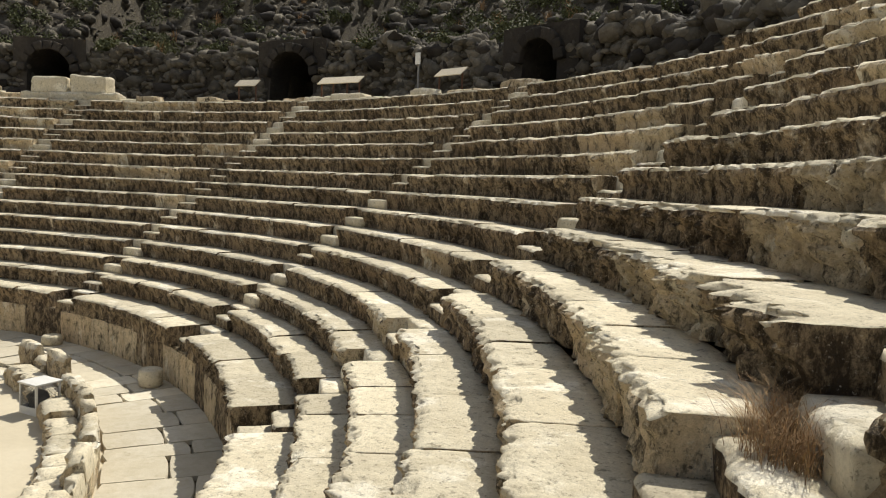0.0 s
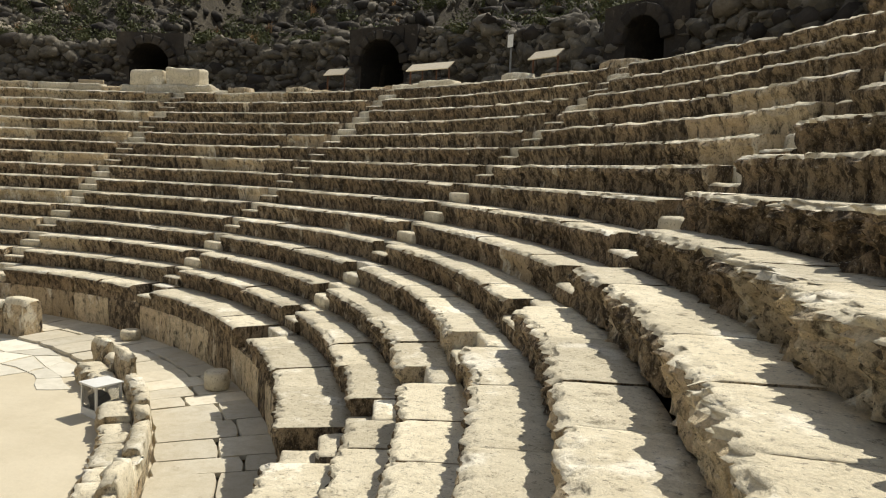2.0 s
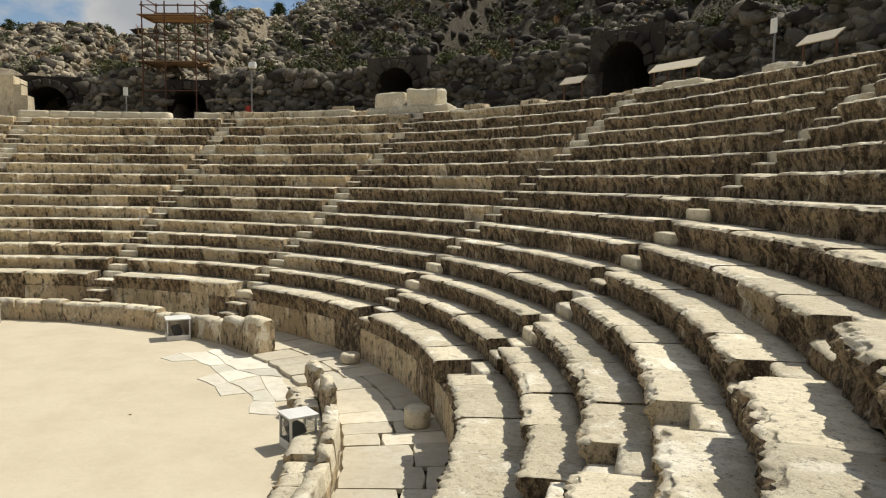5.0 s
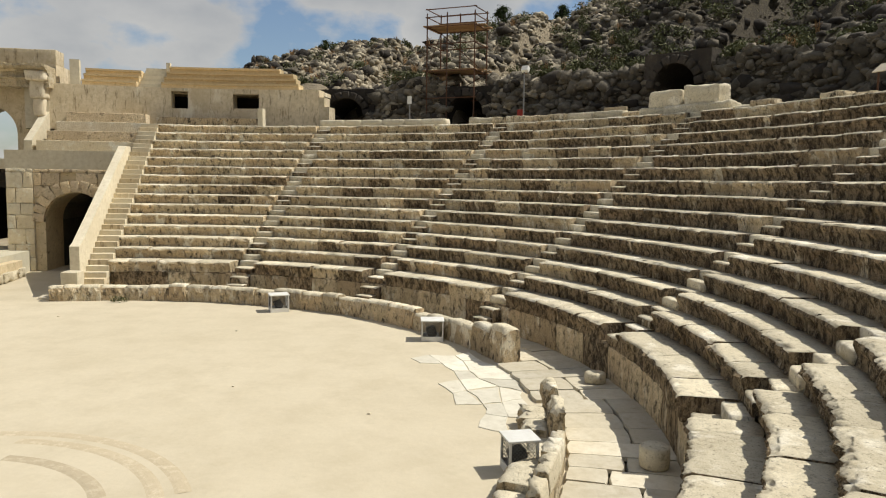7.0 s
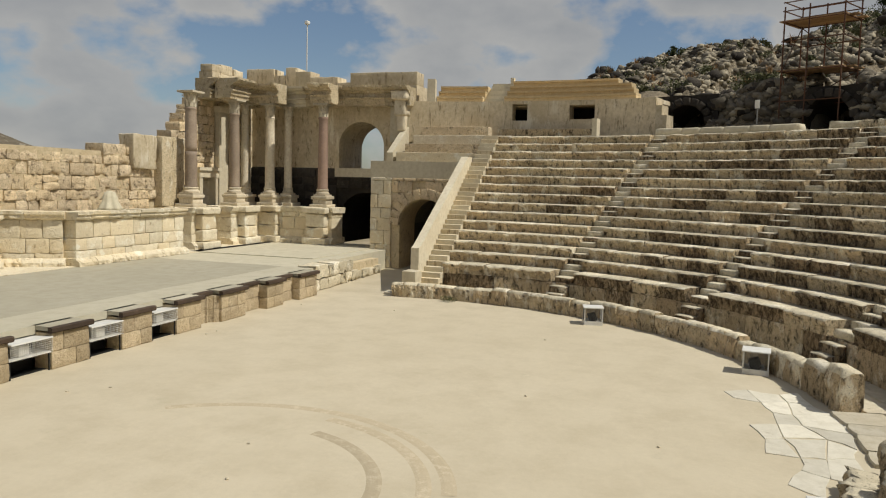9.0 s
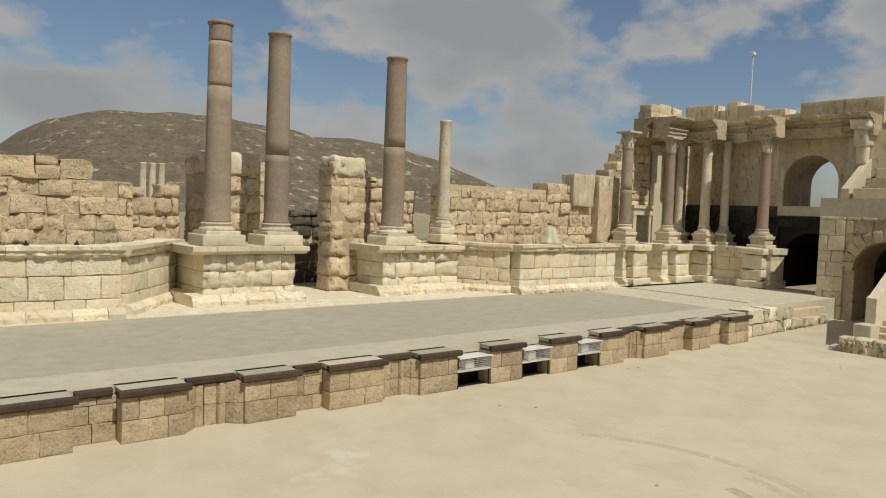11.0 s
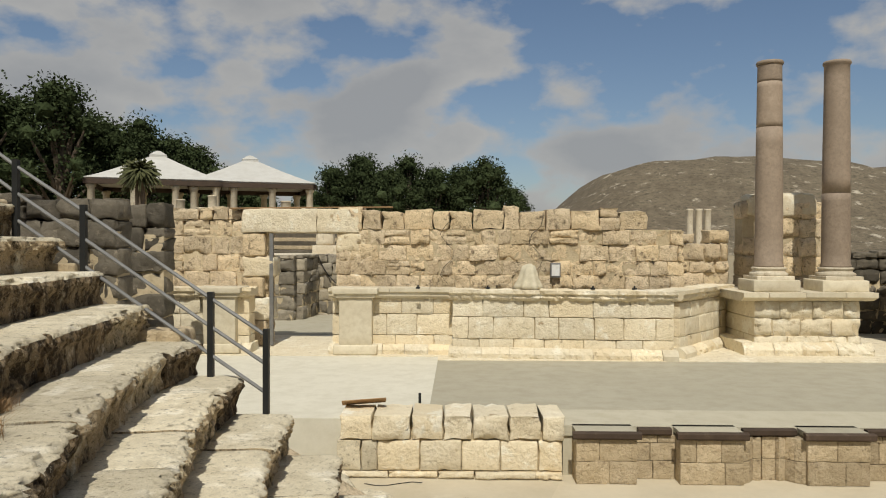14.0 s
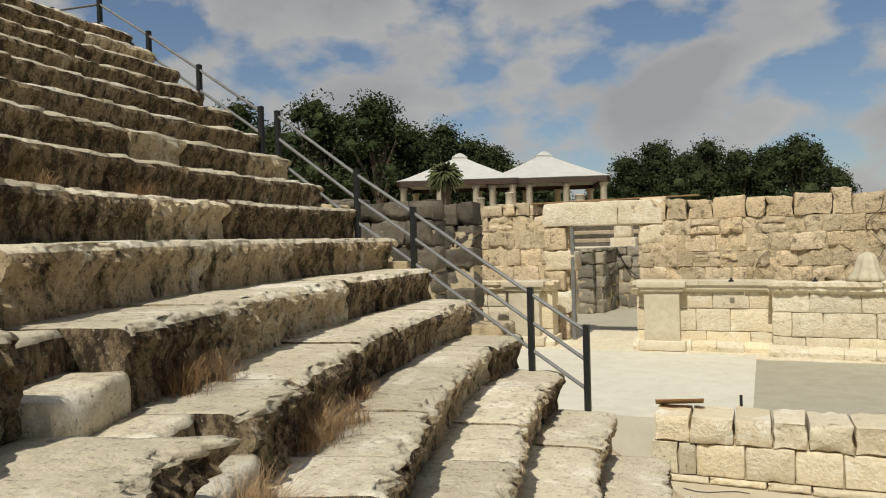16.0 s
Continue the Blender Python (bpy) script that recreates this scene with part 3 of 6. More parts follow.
# half-height steps in the radial stairs
for s in STAIRS:
    flight = empty("radial_stairs", label="narrow flight of worn limestone steps cut through the seat rows", category="stone stairs", group="radial stairs between the seat wedges")
    for k in range(0, ROWS_N + 1):
        r, z = tier(k)
        half = 0.355 / r
        for top, front, deep in ((z - RISE / 2, r + 0.02 if k else PODIUM_R + 0.14, 0.36 if k else 0.5), (z, r + 0.33, 0.36)):
            low = z - RISE - 0.03
            pr = [(front, low), (front, (low + top) / 2), (front, top - 0.04), (front + 0.012, top - 0.012), (front + 0.04, top), (front + deep / 2, top), (front + deep, top), (front + deep, low)]
            v, f, idx = arc_stone(pr, radians(s) - half, radians(s) + half, 0.05 if s < 50 else 0.12, 0.02, seat_rng.randrange(9999), 3, 0.03)
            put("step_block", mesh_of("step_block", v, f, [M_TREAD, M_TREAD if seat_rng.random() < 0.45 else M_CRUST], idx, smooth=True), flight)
    for j in range(3 if s > 100 else 0):
        top, front = 1.05 - 0.27 * j, PODIUM_R - 0.26 * j
        if 0 < j:
            pr = [(front, 0.05), (front, top - 0.04), (front + 0.03, top), (front + 0.28, top), (front + 0.28, 0.05)]
            v, f, idx = arc_stone(pr, radians(s) - 0.025, radians(s) + 0.025, 0.12, 0.02, seat_rng.randrange(9999), 2, 0.03)
            put("step_block", mesh_of("step_block", v, f, [M_TREAD, M_CRUST], idx, smooth=True), flight)

# podium wall below the lowest row
podium = empty("podium_wall", label="podium wall of large weathered limestone blocks", category="wall", kind="structure")
for z0, z1 in ((0.06, 0.88),):
    a = 1.0
    while a < 180:
        ln = math.degrees(seat_rng.uniform(0.7, 1.6) / R0)
        ln = 180 - a if 180 - a - ln < 2 else ln
        f0 = PODIUM_R + 0.085
        pr = [(f0, z0), (f0 - 0.01, z0 + 0.05), (f0 - 0.015, z0 + 0.25), (f0 - 0.012, z0 + 0.45), (f0 - 0.015, z0 + 0.65), (f0 - 0.01, z1 - 0.04), (f0 + 0.02, z1), (f0 + 0.5, z1), (f0 + 0.5, z0)]
        v, f, idx = arc_stone(pr, radians(a), radians(a + ln), 0.10 if a < 110 else 0.25, 0.02, seat_rng.randrange(9999), 6, 0.03)
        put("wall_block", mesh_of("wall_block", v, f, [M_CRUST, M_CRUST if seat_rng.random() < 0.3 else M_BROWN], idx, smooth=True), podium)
        a += ln

# paved walk between the low wall and the podium
walkway = empty("pavement", label="paved walk of pale limestone slabs below the podium", category="pavement", kind="structure")
a = 2.0
while a < 186:
    ln = math.degrees(seat_rng.uniform(0.55, 1.05) / 14.0)
    inner = 13.05 if a < 84 else (12.75 if a < 99 else 13.44)
    cut = seat_rng.choice((None, 0.35, 0.5, 0.62, 0.7))
    spans = ((inner, 14.9),) if cut is None else ((inner, inner + (14.9 - inner) * cut), (inner + (14.9 - inner) * cut + 0.012, 14.9))
    for ra, rb in spans:
        pr = [(ra, 0.0), (ra, 0.06), (ra + 0.012, 0.085), ((ra + rb) / 2, 0.09), (rb - 0.015, 0.085), (rb, 0.06), (rb, 0.0)]
        v, f, idx = arc_stone(pr, radians(a), radians(a + ln - 0.05), 0.2, 0.006, seat_rng.randrange(9999), 1, 0.012, tilt=seat_rng.uniform(-0.03, 0.03))
        v[:, 2] += seat_rng.uniform(-0.012, 0.012)
        put("slab", mesh_of("slab", v, f, M_SLAB, None, smooth=False), walkway)
    a += ln

# low ragged wall round the orchestra
lowwall = empty("orchestra_wall", label="low ragged ring wall of eroded limestone blocks", category="wall", kind="structure")
for (aa, ab, ra, rb, zt) in ((99.5, 187, 12.95, 13.42, 0.60), (4, 83, 12.76, 13.02, 0.68), (4, 80, 12.25, 12.74, 0.32)):
    a = aa
    while a < ab:
        ln = math.degrees(seat_rng.uniform(0.55, 1.25) / ra)
        zz = zt * (seat_rng.uniform(0.88, 1.12) if aa > 90 else seat_rng.uniform(0.75, 1.22))
        ln *= 0.75
        if aa > 90:
            ln *= 1.25
            if a < 106:
                zz *= seat_rng.uniform(1.2, 1.5)
        f0 = ra + seat_rng.uniform(-0.03, 0.03)
        tk = rb - ra
        pr = [(f0, -0.05), (f0, zz * 0.3), (f0 - 0.01, zz * 0.6), (f0 + 0.01, zz * 0.85), (f0 + 0.12 * tk, zz), (f0 + 0.35 * tk, zz), (rb - 0.25 * tk, zz), (rb - 0.03, zz * 0.93), (rb, zz * 0.5), (rb, -0.05)]
        v, f, idx = arc_stone(pr, radians(a), radians(min(a + ln, ab)), 0.06 if a < 106 else 0.10, 0.05 if aa > 90 else 0.06, seat_rng.randrange(9999), 4, 0.09 if aa > 90 else 0.12)
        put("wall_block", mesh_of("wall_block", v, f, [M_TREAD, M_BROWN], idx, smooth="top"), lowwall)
        a += ln

# ---- stage ----
FRONT, STAGE_Z = -4.35, 1.0
stage = put("stage", mesh_of("stage", *box(-12.3, 15.45, -12.7, -6.2, -0.05, STAGE_Z), M_STAGE), label="broad stage platform with a grey screed surface", category="stage", kind="structure")
for b in (box(-12.3, 12.75, -6.2, FRONT - 0.45, 0.8, STAGE_Z), box(12.75, 15.45, -6.2, -5.6, -0.05, STAGE_Z), box(2.55, 12.75, -6.2, FRONT - 0.5, -0.05, 0.8), box(-12.3, -3.05, -6.2, FRONT - 0.5, -0.05, 0.8), box(-24.5, -12.3, -16.4, -5.6, -0.05, STAGE_Z - 0.012)):
    put("platform_part", mesh_of("platform_part", *b, M_STAGE), stage)
put("stage_floor", mesh_of("stage_floor", *box(15.45, 26, -13.4, -5.2, -0.05, STAGE_Z + 0.006), M_STAGE_PALE), label="pale new screed beside the stage", category="floor", kind="structure")
put("terrace", mesh_of("terrace", *join(box(-24.5, 15.45, -18.5, -12.7, -0.05, STAGE_Z + 0.02), box(15.45, 27, -18.5, -13.4, -0.05, STAGE_Z + 0.02)), M_ASHLAR), label="limestone ledge along the stage wall", category="floor", kind="structure")


def scaena_wall(a, b, z0, z1, depth, seed, mat=M_ASHLAR, heights=(0.48, 0.72), lengths=(0.7, 1.35), name="stage_wall", label="stage wall podium of yellow limestone ashlar", **kw):
    dx, dy = b[0] - a[0], b[1] - a[1]
    full = math.hypot(dx, dy)
    m = pose(a[0], a[1], 0, 0, 0, math.degrees(math.atan2(dy, dx)))
    core = put(name, mesh_of(name, *box(0.05, full - 0.05, -depth / 2 + 0.07, depth / 2 - 0.07, z0, z1 - kw.pop("inset", 0.06)), M_MORTAR), None, m, label=label, category="wall", kind="structure")
    inv = m.inverted()
    p, q = inv @ Vector((*a, 0)), inv @ Vector((*b, 0))
    laid(core, "stone_block", mat, (p.x, p.y), (q.x, q.y), z0, z1, depth, heights, lengths, seed=seed, **kw)
    return core


def worn_run(name, prof, full, m, seed, lengths, wear, mat, label, body=None, flip=False):
    """A moulded course of single blocks with chipped edges; prof is (y, z) round the section."""
    r = random.Random(seed)
    run = empty(name, m, label=label, category=name, kind="structure")
    ring = []
    for (y0, z0), (y1, z1) in zip(prof, prof[1:] + prof[:1]):
        n = max(1, round(math.hypot(y1 - y0, z1 - z0) / 0.09))
        ring += [(y0 + (y1 - y0) * j / n, z0 + (z1 - z0) * j / n) for j in range(n)]
    ring = np.array(ring)
    if flip:
        ring = ring[::-1] * np.array((-1.0, 1.0))
    cy, cz = ring.mean(0)
    n = len(ring)
    s = -0.1
    while s < full + 0.08:
        ln = min(r.uniform(*lengths), full + 0.1 - s)
        if full + 0.1 - s - ln < 0.35:
            ln = full + 0.1 - s
        nu = max(4, int(ln / 0.08))
        u = np.linspace(0, 1, nu + 1)
        fresh = mat is not None or r.random() < 0.12
        ease = 1 - (0.01 if fresh else 0.04) * np.abs(2 * u - 1) ** 10
        x = s + 0.006 + (ln - 0.012) * u
        dy, dz = r.uniform(-0.012, 0.012), r.uniform(-0.008, 0.008)
        p = np.stack([np.repeat(x[:, None], n, 1), cy + (ring[None, :, 0] - cy) * ease[:, None] + dy, cz + (ring[None, :, 1] - cz) * ease[:, None] + dz], -1)
        q = p + seed
        w = 0.003 if fresh else wear * r.uniform(0.6, 1.6)
        cut = w * (np.maximum(0, fbm(q, 2.2, seed, 3) + 0.15) * 1.6 + 0.5 * vnoise(q, 8, seed + 2) + 0.3 * vnoise(q, 17, seed + 3))
        to = np.stack([0 * p[..., 0], cy - p[..., 1], cz - p[..., 2]], -1)
        far = np.linalg.norm(to, axis=-1, keepdims=True)
        p = p + to / far * cut[..., None] * 1.3
        v = p.reshape(-1, 3)
        f = [(i * n + k, (i + 1) * n + k, (i + 1) * n + (k + 1) % n, i * n + (k + 1) % n) for i in range(nu) for k in range(n)]
        f += [tuple(range(n)), tuple(reversed(range(nu * n, (nu + 1) * n)))]
        put("stone_block", mesh_of("stone_block", v, f, M_NEW if fresh else (body or M_ASHLAR)), run)
        s += ln


POD = 3.1
# podium faces: near part, recess, far part
for i, (a, b) in enumerate((((18.9, -14.35), (15.0, -14.35)), ((15.0, -13.75), (8.2, -13.3)), ((8.2, -13.6), (5.4, -17.2)), ((-5.6, -17.0), (-8.1, -13.4)), ((-8.0, -13.1), (-14.6, -13.2)), ((26, -14.4), (21.6, -14.4)))):
    scaena_wall(a, b, STAGE_Z + 0.02, POD, 0.7, 40 + i, wear=0.035, rounding=0.03, joint=0.010, jut=0.012, pit=0.04)
    dx, dy = b[0] - a[0], b[1] - a[1]
    full = math.hypot(dx, dy)
    m = pose(a[0], a[1], 0, 0, 0, math.degrees(math.atan2(dy, dx)))
    prof = [(-0.42, 2.82), (-0.30, 2.80), (0.42, 2.80), (0.50, 2.88), (0.50, 2.97), (0.57, 3.02), (0.57, 3.13), (-0.42, 3.13)]
    worn_run("cornice", prof, full, m, 400 + i, (0.75, 1.3), 0.035, M_NEW if i == 0 else None, "moulded limestone cornice of chipped blocks on the podium", flip=True)
    base = [(-0.4, 1.0), (0.62, 1.0), (0.62, 1.16), (0.55, 1.25), (0.42, 1.33), (-0.4, 1.33)]
    worn_run("plinth", base, full, m, 420 + i, (0.7, 1.2), 0.04, None, "moulded limestone plinth of worn blocks under the podium", flip=True)
for x0, x1, y0, y1 in ((1.9, 5.3, -17.2, -14.2), (-6.0, -2.1, -17.2, -14.5)):
    scaena_wall((x1, y0 / 2 + y1 / 2), (x0, y0 / 2 + y1 / 2), STAGE_Z + 0.02, 2.75, y1 - y0, 60 + int(x0), wear=0.035, rounding=0.03, joint=0.010, jut=0.012, pit=0.04)

# back wall of rubble
ridge = lambda s: 6.0 - 0.5 * max(0, math.sin(s * 1.3) - 0.93) * 8
scaena_wall((19.0, -15.9), (7.2, -15.9), POD - 0.1, 5.8, 1.0, 71, M_RUBBLE, (0.40, 0.66), (0.42, 1.05), "back_wall", "ruined back wall of brownish limestone rubble", wear=0.085, rounding=0.035, pit=0.14, jut=0.05, joint=0.010, top=lambda s: ridge(s) if s < 9.5 else ridge(s) - 0.1 - 0.3 * (s - 9.5), inset=0.75)
scaena_wall((27.0, -16.2), (21.4, -16.2), STAGE_Z, 5.8, 1.0, 72, M_RUBBLE, (0.40, 0.66), (0.42, 1.05), "back_wall", "ruined back wall of brownish limestone rubble", wear=0.085, rounding=0.035, pit=0.14, jut=0.05, joint=0.010, top=lambda s: ridge(s + 3), inset=0.6)
scaena_wall((-5.8, -15.9), (-16.2, -15.9), POD - 0.1, 6.4, 1.0, 73, M_RUBBLE, (0.40, 0.66), (0.42, 1.05), "back_wall", "ruined back wall of brownish limestone rubble", wear=0.085, rounding=0.035, pit=0.14, jut=0.05, joint=0.010, top=lambda s: 5.6 + 0.12 * math.sin(s) + 0.03 * s, inset=0.75)

# ---- stage front: piers, niches and dark edge boards ----
PIERS = ((12.57, 11.41), (10.6, 9.39), (8.2, 7.02), (6.22, 4.77), (3.7, 2.52), (1.37, 0.22), (-0.9, -2.05), (-3.09, -4.25), (-5.28, -6.64), (-8.0, -9.1), (-10.3, -11.7))
for i, (xa, xb) in enumerate(PIERS):
    w = xa - xb
    pier = put("stage_pier", mesh_of("stage_pier", *box(-w / 2 + 0.04, w / 2 - 0.04, -0.52, -0.05, 0, 0.84), M_MORTAR), None, pose((xa + xb) / 2, FRONT + 0.05, 0), label="brown limestone pier of the stage front", category="stage pier", group="piers of the stage front")
    laid(pier, "stone_block", M_PIER, (w / 2, -0.27), (-w / 2, -0.27), 0.0, 0.86, 0.52, (0.40, 0.46), (0.45, 0.95), wear=0.03, rounding=0.03, seed=300 + i, jut=0.004, joint=0.007)
    prof = [(-0.05, 0.87), (0.05, 0.87), (0.08, 0.90), (0.08, 0.985), (0.05, 1.005), (-0.05, 1.005)]
    put("pier_top", mesh_of("pier_top", *box(-w / 2, w / 2, -0.62, -0.052, 0.9, 1.0), M_STAGE), pier, label="grey screed top")
    put("edge_board", mesh_of("edge_board", *extrude_x(prof, -w / 2 - 0.07, w / 2 + 0.07), M_COPING), pier, label="dark timber edge board")
    if i + 1 < len(PIERS):
        gap = xb - PIERS[i + 1][0]
        xm = (xb + PIERS[i + 1][0]) / 2
        if i in (4, 5, 6):
            continue
        back = FRONT - 0.38
        nic = put("stage_niche", mesh_of("stage_niche", *box(-gap / 2, gap / 2, -0.12, -0.05, 0, 0.998), M_STAGE), None, pose(xm, back, 0), label="recessed niche of brown limestone in the stage front", category="stage niche", group="niches of the stage front")
        if i in (1, 3, 7):
            n = 7
            for j in range(n):
                t0 = math.pi * (j + 0.5) / n
                rr = gap / 2
                for zi in range(2):
                    me = stones("stone_block", M_PIER, 0.02, 0.025)[1.0][(i + j + zi) % 6]
                    put("stone_block", me, nic, pose(-rr * math.cos(t0) * 0.98, 0.24 - 0.26 * math.sin(t0), 0.43 * zi, 0, 0, math.degrees(-math.pi / 2 + t0) * -0.8) @ Matrix.Diagonal((gap * 1.45 / n, 0.2, 0.42, 1)))
        else:
            laid(nic, "stone_block", M_PIER, (gap / 2, 0.0), (-gap / 2, 0.0), 0.0, 0.86, 0.16, (0.3, 0.46), (0.35, 0.7), seed=340 + i, jut=0.01, wear=0.02, rounding=0.025)
        put("edge_board", mesh_of("edge_board", *extrude_x([(0.02, 0.87), (0.13, 0.87), (0.16, 0.90), (0.16, 0.985), (0.13, 1.004), (0.02, 1.004)], -gap / 2 + 0.08, gap / 2 - 0.08), M_COPING), nic, label="dark timber edge board")

# rough block wall beside the stage
blockwall = put("block_wall", mesh_of("block_wall", *box(12.85, 17.05, -5.5, -4.7, -0.05, 0.85), M_MORTAR), label="short wall of big squared yellow limestone blocks", category="wall", kind="structure")
laid(blockwall, "stone_block", M_ASHLAR, (17.15, -5.1), (12.78, -5.1), 0.0, 0.14, 1.15, (0.14, 0.15), (0.7, 1.2), wear=0.04, rounding=0.05, seed=80, jut=0.05)
laid(blockwall, "stone_block", M_ASHLAR, (16.4, -5.1), (12.78, -5.1), 0.14, 0.74, 1.05, (0.6, 0.61), (0.62, 0.85), wear=0.04, rounding=0.045, seed=84)
laid(blockwall, "stone_block", M_ASHLAR, (17.15, -5.1), (12.75, -5.1), 0.74, 1.24, 1.1, (0.48, 0.52), (0.45, 0.85), wear=0.07, rounding=0.05, pit=0.16, seed=82, jut=0.019)
laid(blockwall, "stone_block", M_TREAD, (17.2, -5.1), (16.4, -5.1), 0.14, 0.74, 1.05, (0.6, 0.61), (0.4, 0.5), wear=0.05, rounding=0.035, pit=0.1, seed=83)
for i, (x, y, sx, sy, sz) in enumerate(((17.9, -4.2, 1.2, 0.9, 0.4), (17.2, -3.3, 0.9, 0.8, 0.35), (16.4, -2.6, 1.0, 0.7, 0.3), (18.4, -3.0, 1.0, 0.9, 0.45), (15.5, -2.2, 0.9, 0.6, 0.3), (17.4, -2.0, 0.9, 0.7, 0.35), (14.6, -2.9, 0.5, 0.4, 0.2), (18.8, -4.6, 1.1, 0.8, 0.5), (19.6, -3.6, 1.3, 1.0, 0.6))):
    put("fallen_block", mesh_of("fallen_block", *lump(8, 6, 5, (sx, sy, sz), 0.09, 500 + i, 0.12, 0.1), M_TREAD, smooth=True), None, pose(x, y, -0.02, 0, 0, 23 * i), label="weathered loose limestone block on the sand", category="stone block", group="loose blocks at the wall end")
laid(put("stage_end_wall", mesh_of("stage_end_wall", *box(-19.9, -12.4, -5.55, -5.15, -0.05, 0.75), M_MORTAR), label="low rough limestone wall at the stage end", category="wall", kind="structure"), "stone_block", M_TREAD, (-12.4, -5.2), (-20.0, -5.5), 0.0, 1.05, 0.9, (0.4, 0.5), (0.5, 0.95), wear=0.09, rounding=0.05, pit=0.2, seed=86, top=lambda s: 1.2 - 0.1 * s)

# ---- columns ----
def column(name, loc, r, h, mat, label, drums=(), base=True, capital=False, group=""):
    """A tapering shaft on a moulded base, with an optional leafed capital."""
    col = empty(name, pose(*loc), label=label, category="column", group=group)
    z = 0.0
    if base:
        b = 0.42 * r / 0.38
        put("column_base", mesh_of("column_base", *join(moved(lump(3, 3, 2, (2.75 * r, 2.75 * r, 0.13), 0.01, 3, 0.02), pose(0, 0, 0)), lathe([(1.34 * r, 0.12), (1.38 * r, 0.17), (1.36 * r, 0.22), (1.2 * r, 0.25), (1.14 * r, 0.30), (1.2 * r, 0.34), (1.24 * r, 0.375), (1.2 * r, 0.41), (1.08 * r, 0.42)])), M_MARBLE), col, label="moulded marble base")
        z = 0.415
    cap_h = 2.6 * r if capital else 0.0
    top = h - cap_h
    cuts = [z] + [z + (top - z) * d for d in drums] + [top]
    for i in range(len(cuts) - 1):
        a, b = cuts[i], cuts[i + 1] - (0.012 if i + 2 < len(cuts) else 0)
        prof = []
        steps = 9
        for j in range(steps + 1):
            zz = a + (b - a) * j / steps
            rr = r * (1 - 0.14 * ((zz - z) / (top - z)) ** 1.6)
            if j in (0, steps) and 0 < i:
                rr *= 0.985
            prof.append((rr, zz))
        if i == 0:
            prof = [(1.07 * r, a), (1.07 * r, a + 0.06), (r, a + 0.12)] + prof[2:]
        if i + 2 == len(cuts):
            prof = prof[:-1] + [(0.875 * r, b - 0.14), (0.96 * r, b - 0.10), (0.98 * r, b - 0.05), (0.93 * r, b)]
        v, f = lathe(prof, 28)
        v = v + 0.012 * fbm(v + loc[0], 1.5, 4, 2)[:, None] * np.array((1, 1, 0))
        put("shaft", mesh_of("shaft", v, f, mat, smooth=True), col)
    if capital:
        cap = put("capital", mesh_of("capital", *lathe([(0.86 * r, top), (0.88 * r, top + 0.5 * cap_h), (1.05 * r, top + 0.8 * cap_h), (1.25 * r, top + 0.88 * cap_h)], 20), M_MARBLE, smooth=True), col, label="leafed marble capital")
        leaf_parts = []
        for ring, (zb, hh, out, nn, rot) in enumerate(((0.0, 0.45, 0.45, 8, 0), (0.26, 0.45, 0.58, 8, 22.5), (0.46, 0.45, 0.95, 4, 45))):
            for j in range(nn):
                w = 0.30 * r
                v = []
                for s in range(5):
                    t = s / 4
                    rr = 0.9 * r + out * r * t ** 2.2
                    zz = top + cap_h * (zb + hh * math.sin(t * 1.75) / math.sin(1.57))
                    ww = w * (1 - 0.55 * t)
                    v += [(rr, -ww, zz), (rr + 0.05 * r, 0, zz + 0.02), (rr, ww, zz)]
                f = []
                for s in range(4):
                    f += [(3 * s, 3 * s + 1, 3 * s + 4, 3 * s + 3), (3 * s + 1, 3 * s + 2, 3 * s + 5, 3 * s + 4)]
                leaf_parts.append(moved((np.array(v), f), pose(0, 0, 0, 0, 0, 360 * j / nn + rot)))
        put("leaves", mesh_of("leaves", *join(*leaf_parts), M_MARBLE), cap)
        put("abacus", mesh_of("abacus", *moved(lump(4, 4, 2, (3.1 * r, 3.1 * r, 0.14 * cap_h), 0.01, 5, 0.02), pose(0, 0, top + 0.87 * cap_h)), M_MARBLE), cap)
    return col


GRP = "columns of the stage front"
for x, drums, lab in ((4.55, (0.68, 0.9), "tall broken pinkish-grey granite column mended in drums"), (2.35, (0.36,), "tall pinkish-grey granite column with a cracked shaft")):
    column("granite_column", (x, -14.95, 3.4), 0.44, 7.2, M_GRANITE, lab, drums, group=GRP)
column("granite_column", (-2.97, -15.2, 3.35), 0.46, 7.25, M_GRANITE, "tall pinkish-grey granite column on a pedestal", (0.47,), group=GRP)
column("marble_column", (-5.95, -15.6, 3.75), 0.28, 4.65, M_MARBLE, "slim pale marble column on a small pedestal", (), group=GRP)
put("column_pedestal", mesh_of("column_pedestal", *join(moved(lump(5, 5, 3, (0.95, 0.95, 0.35), 0.04, 9, 0.05), pose(0, 0, 0)), moved(lump(5, 5, 3, (0.8, 0.8, 0.3), 0.04, 10, 0.05), pose(0, 0, 0.34))), M_ASHLAR, smooth=True), None, pose(-5.95, -15.6, 3.1), label="worn limestone pedestal under a slim column", category="pedestal")
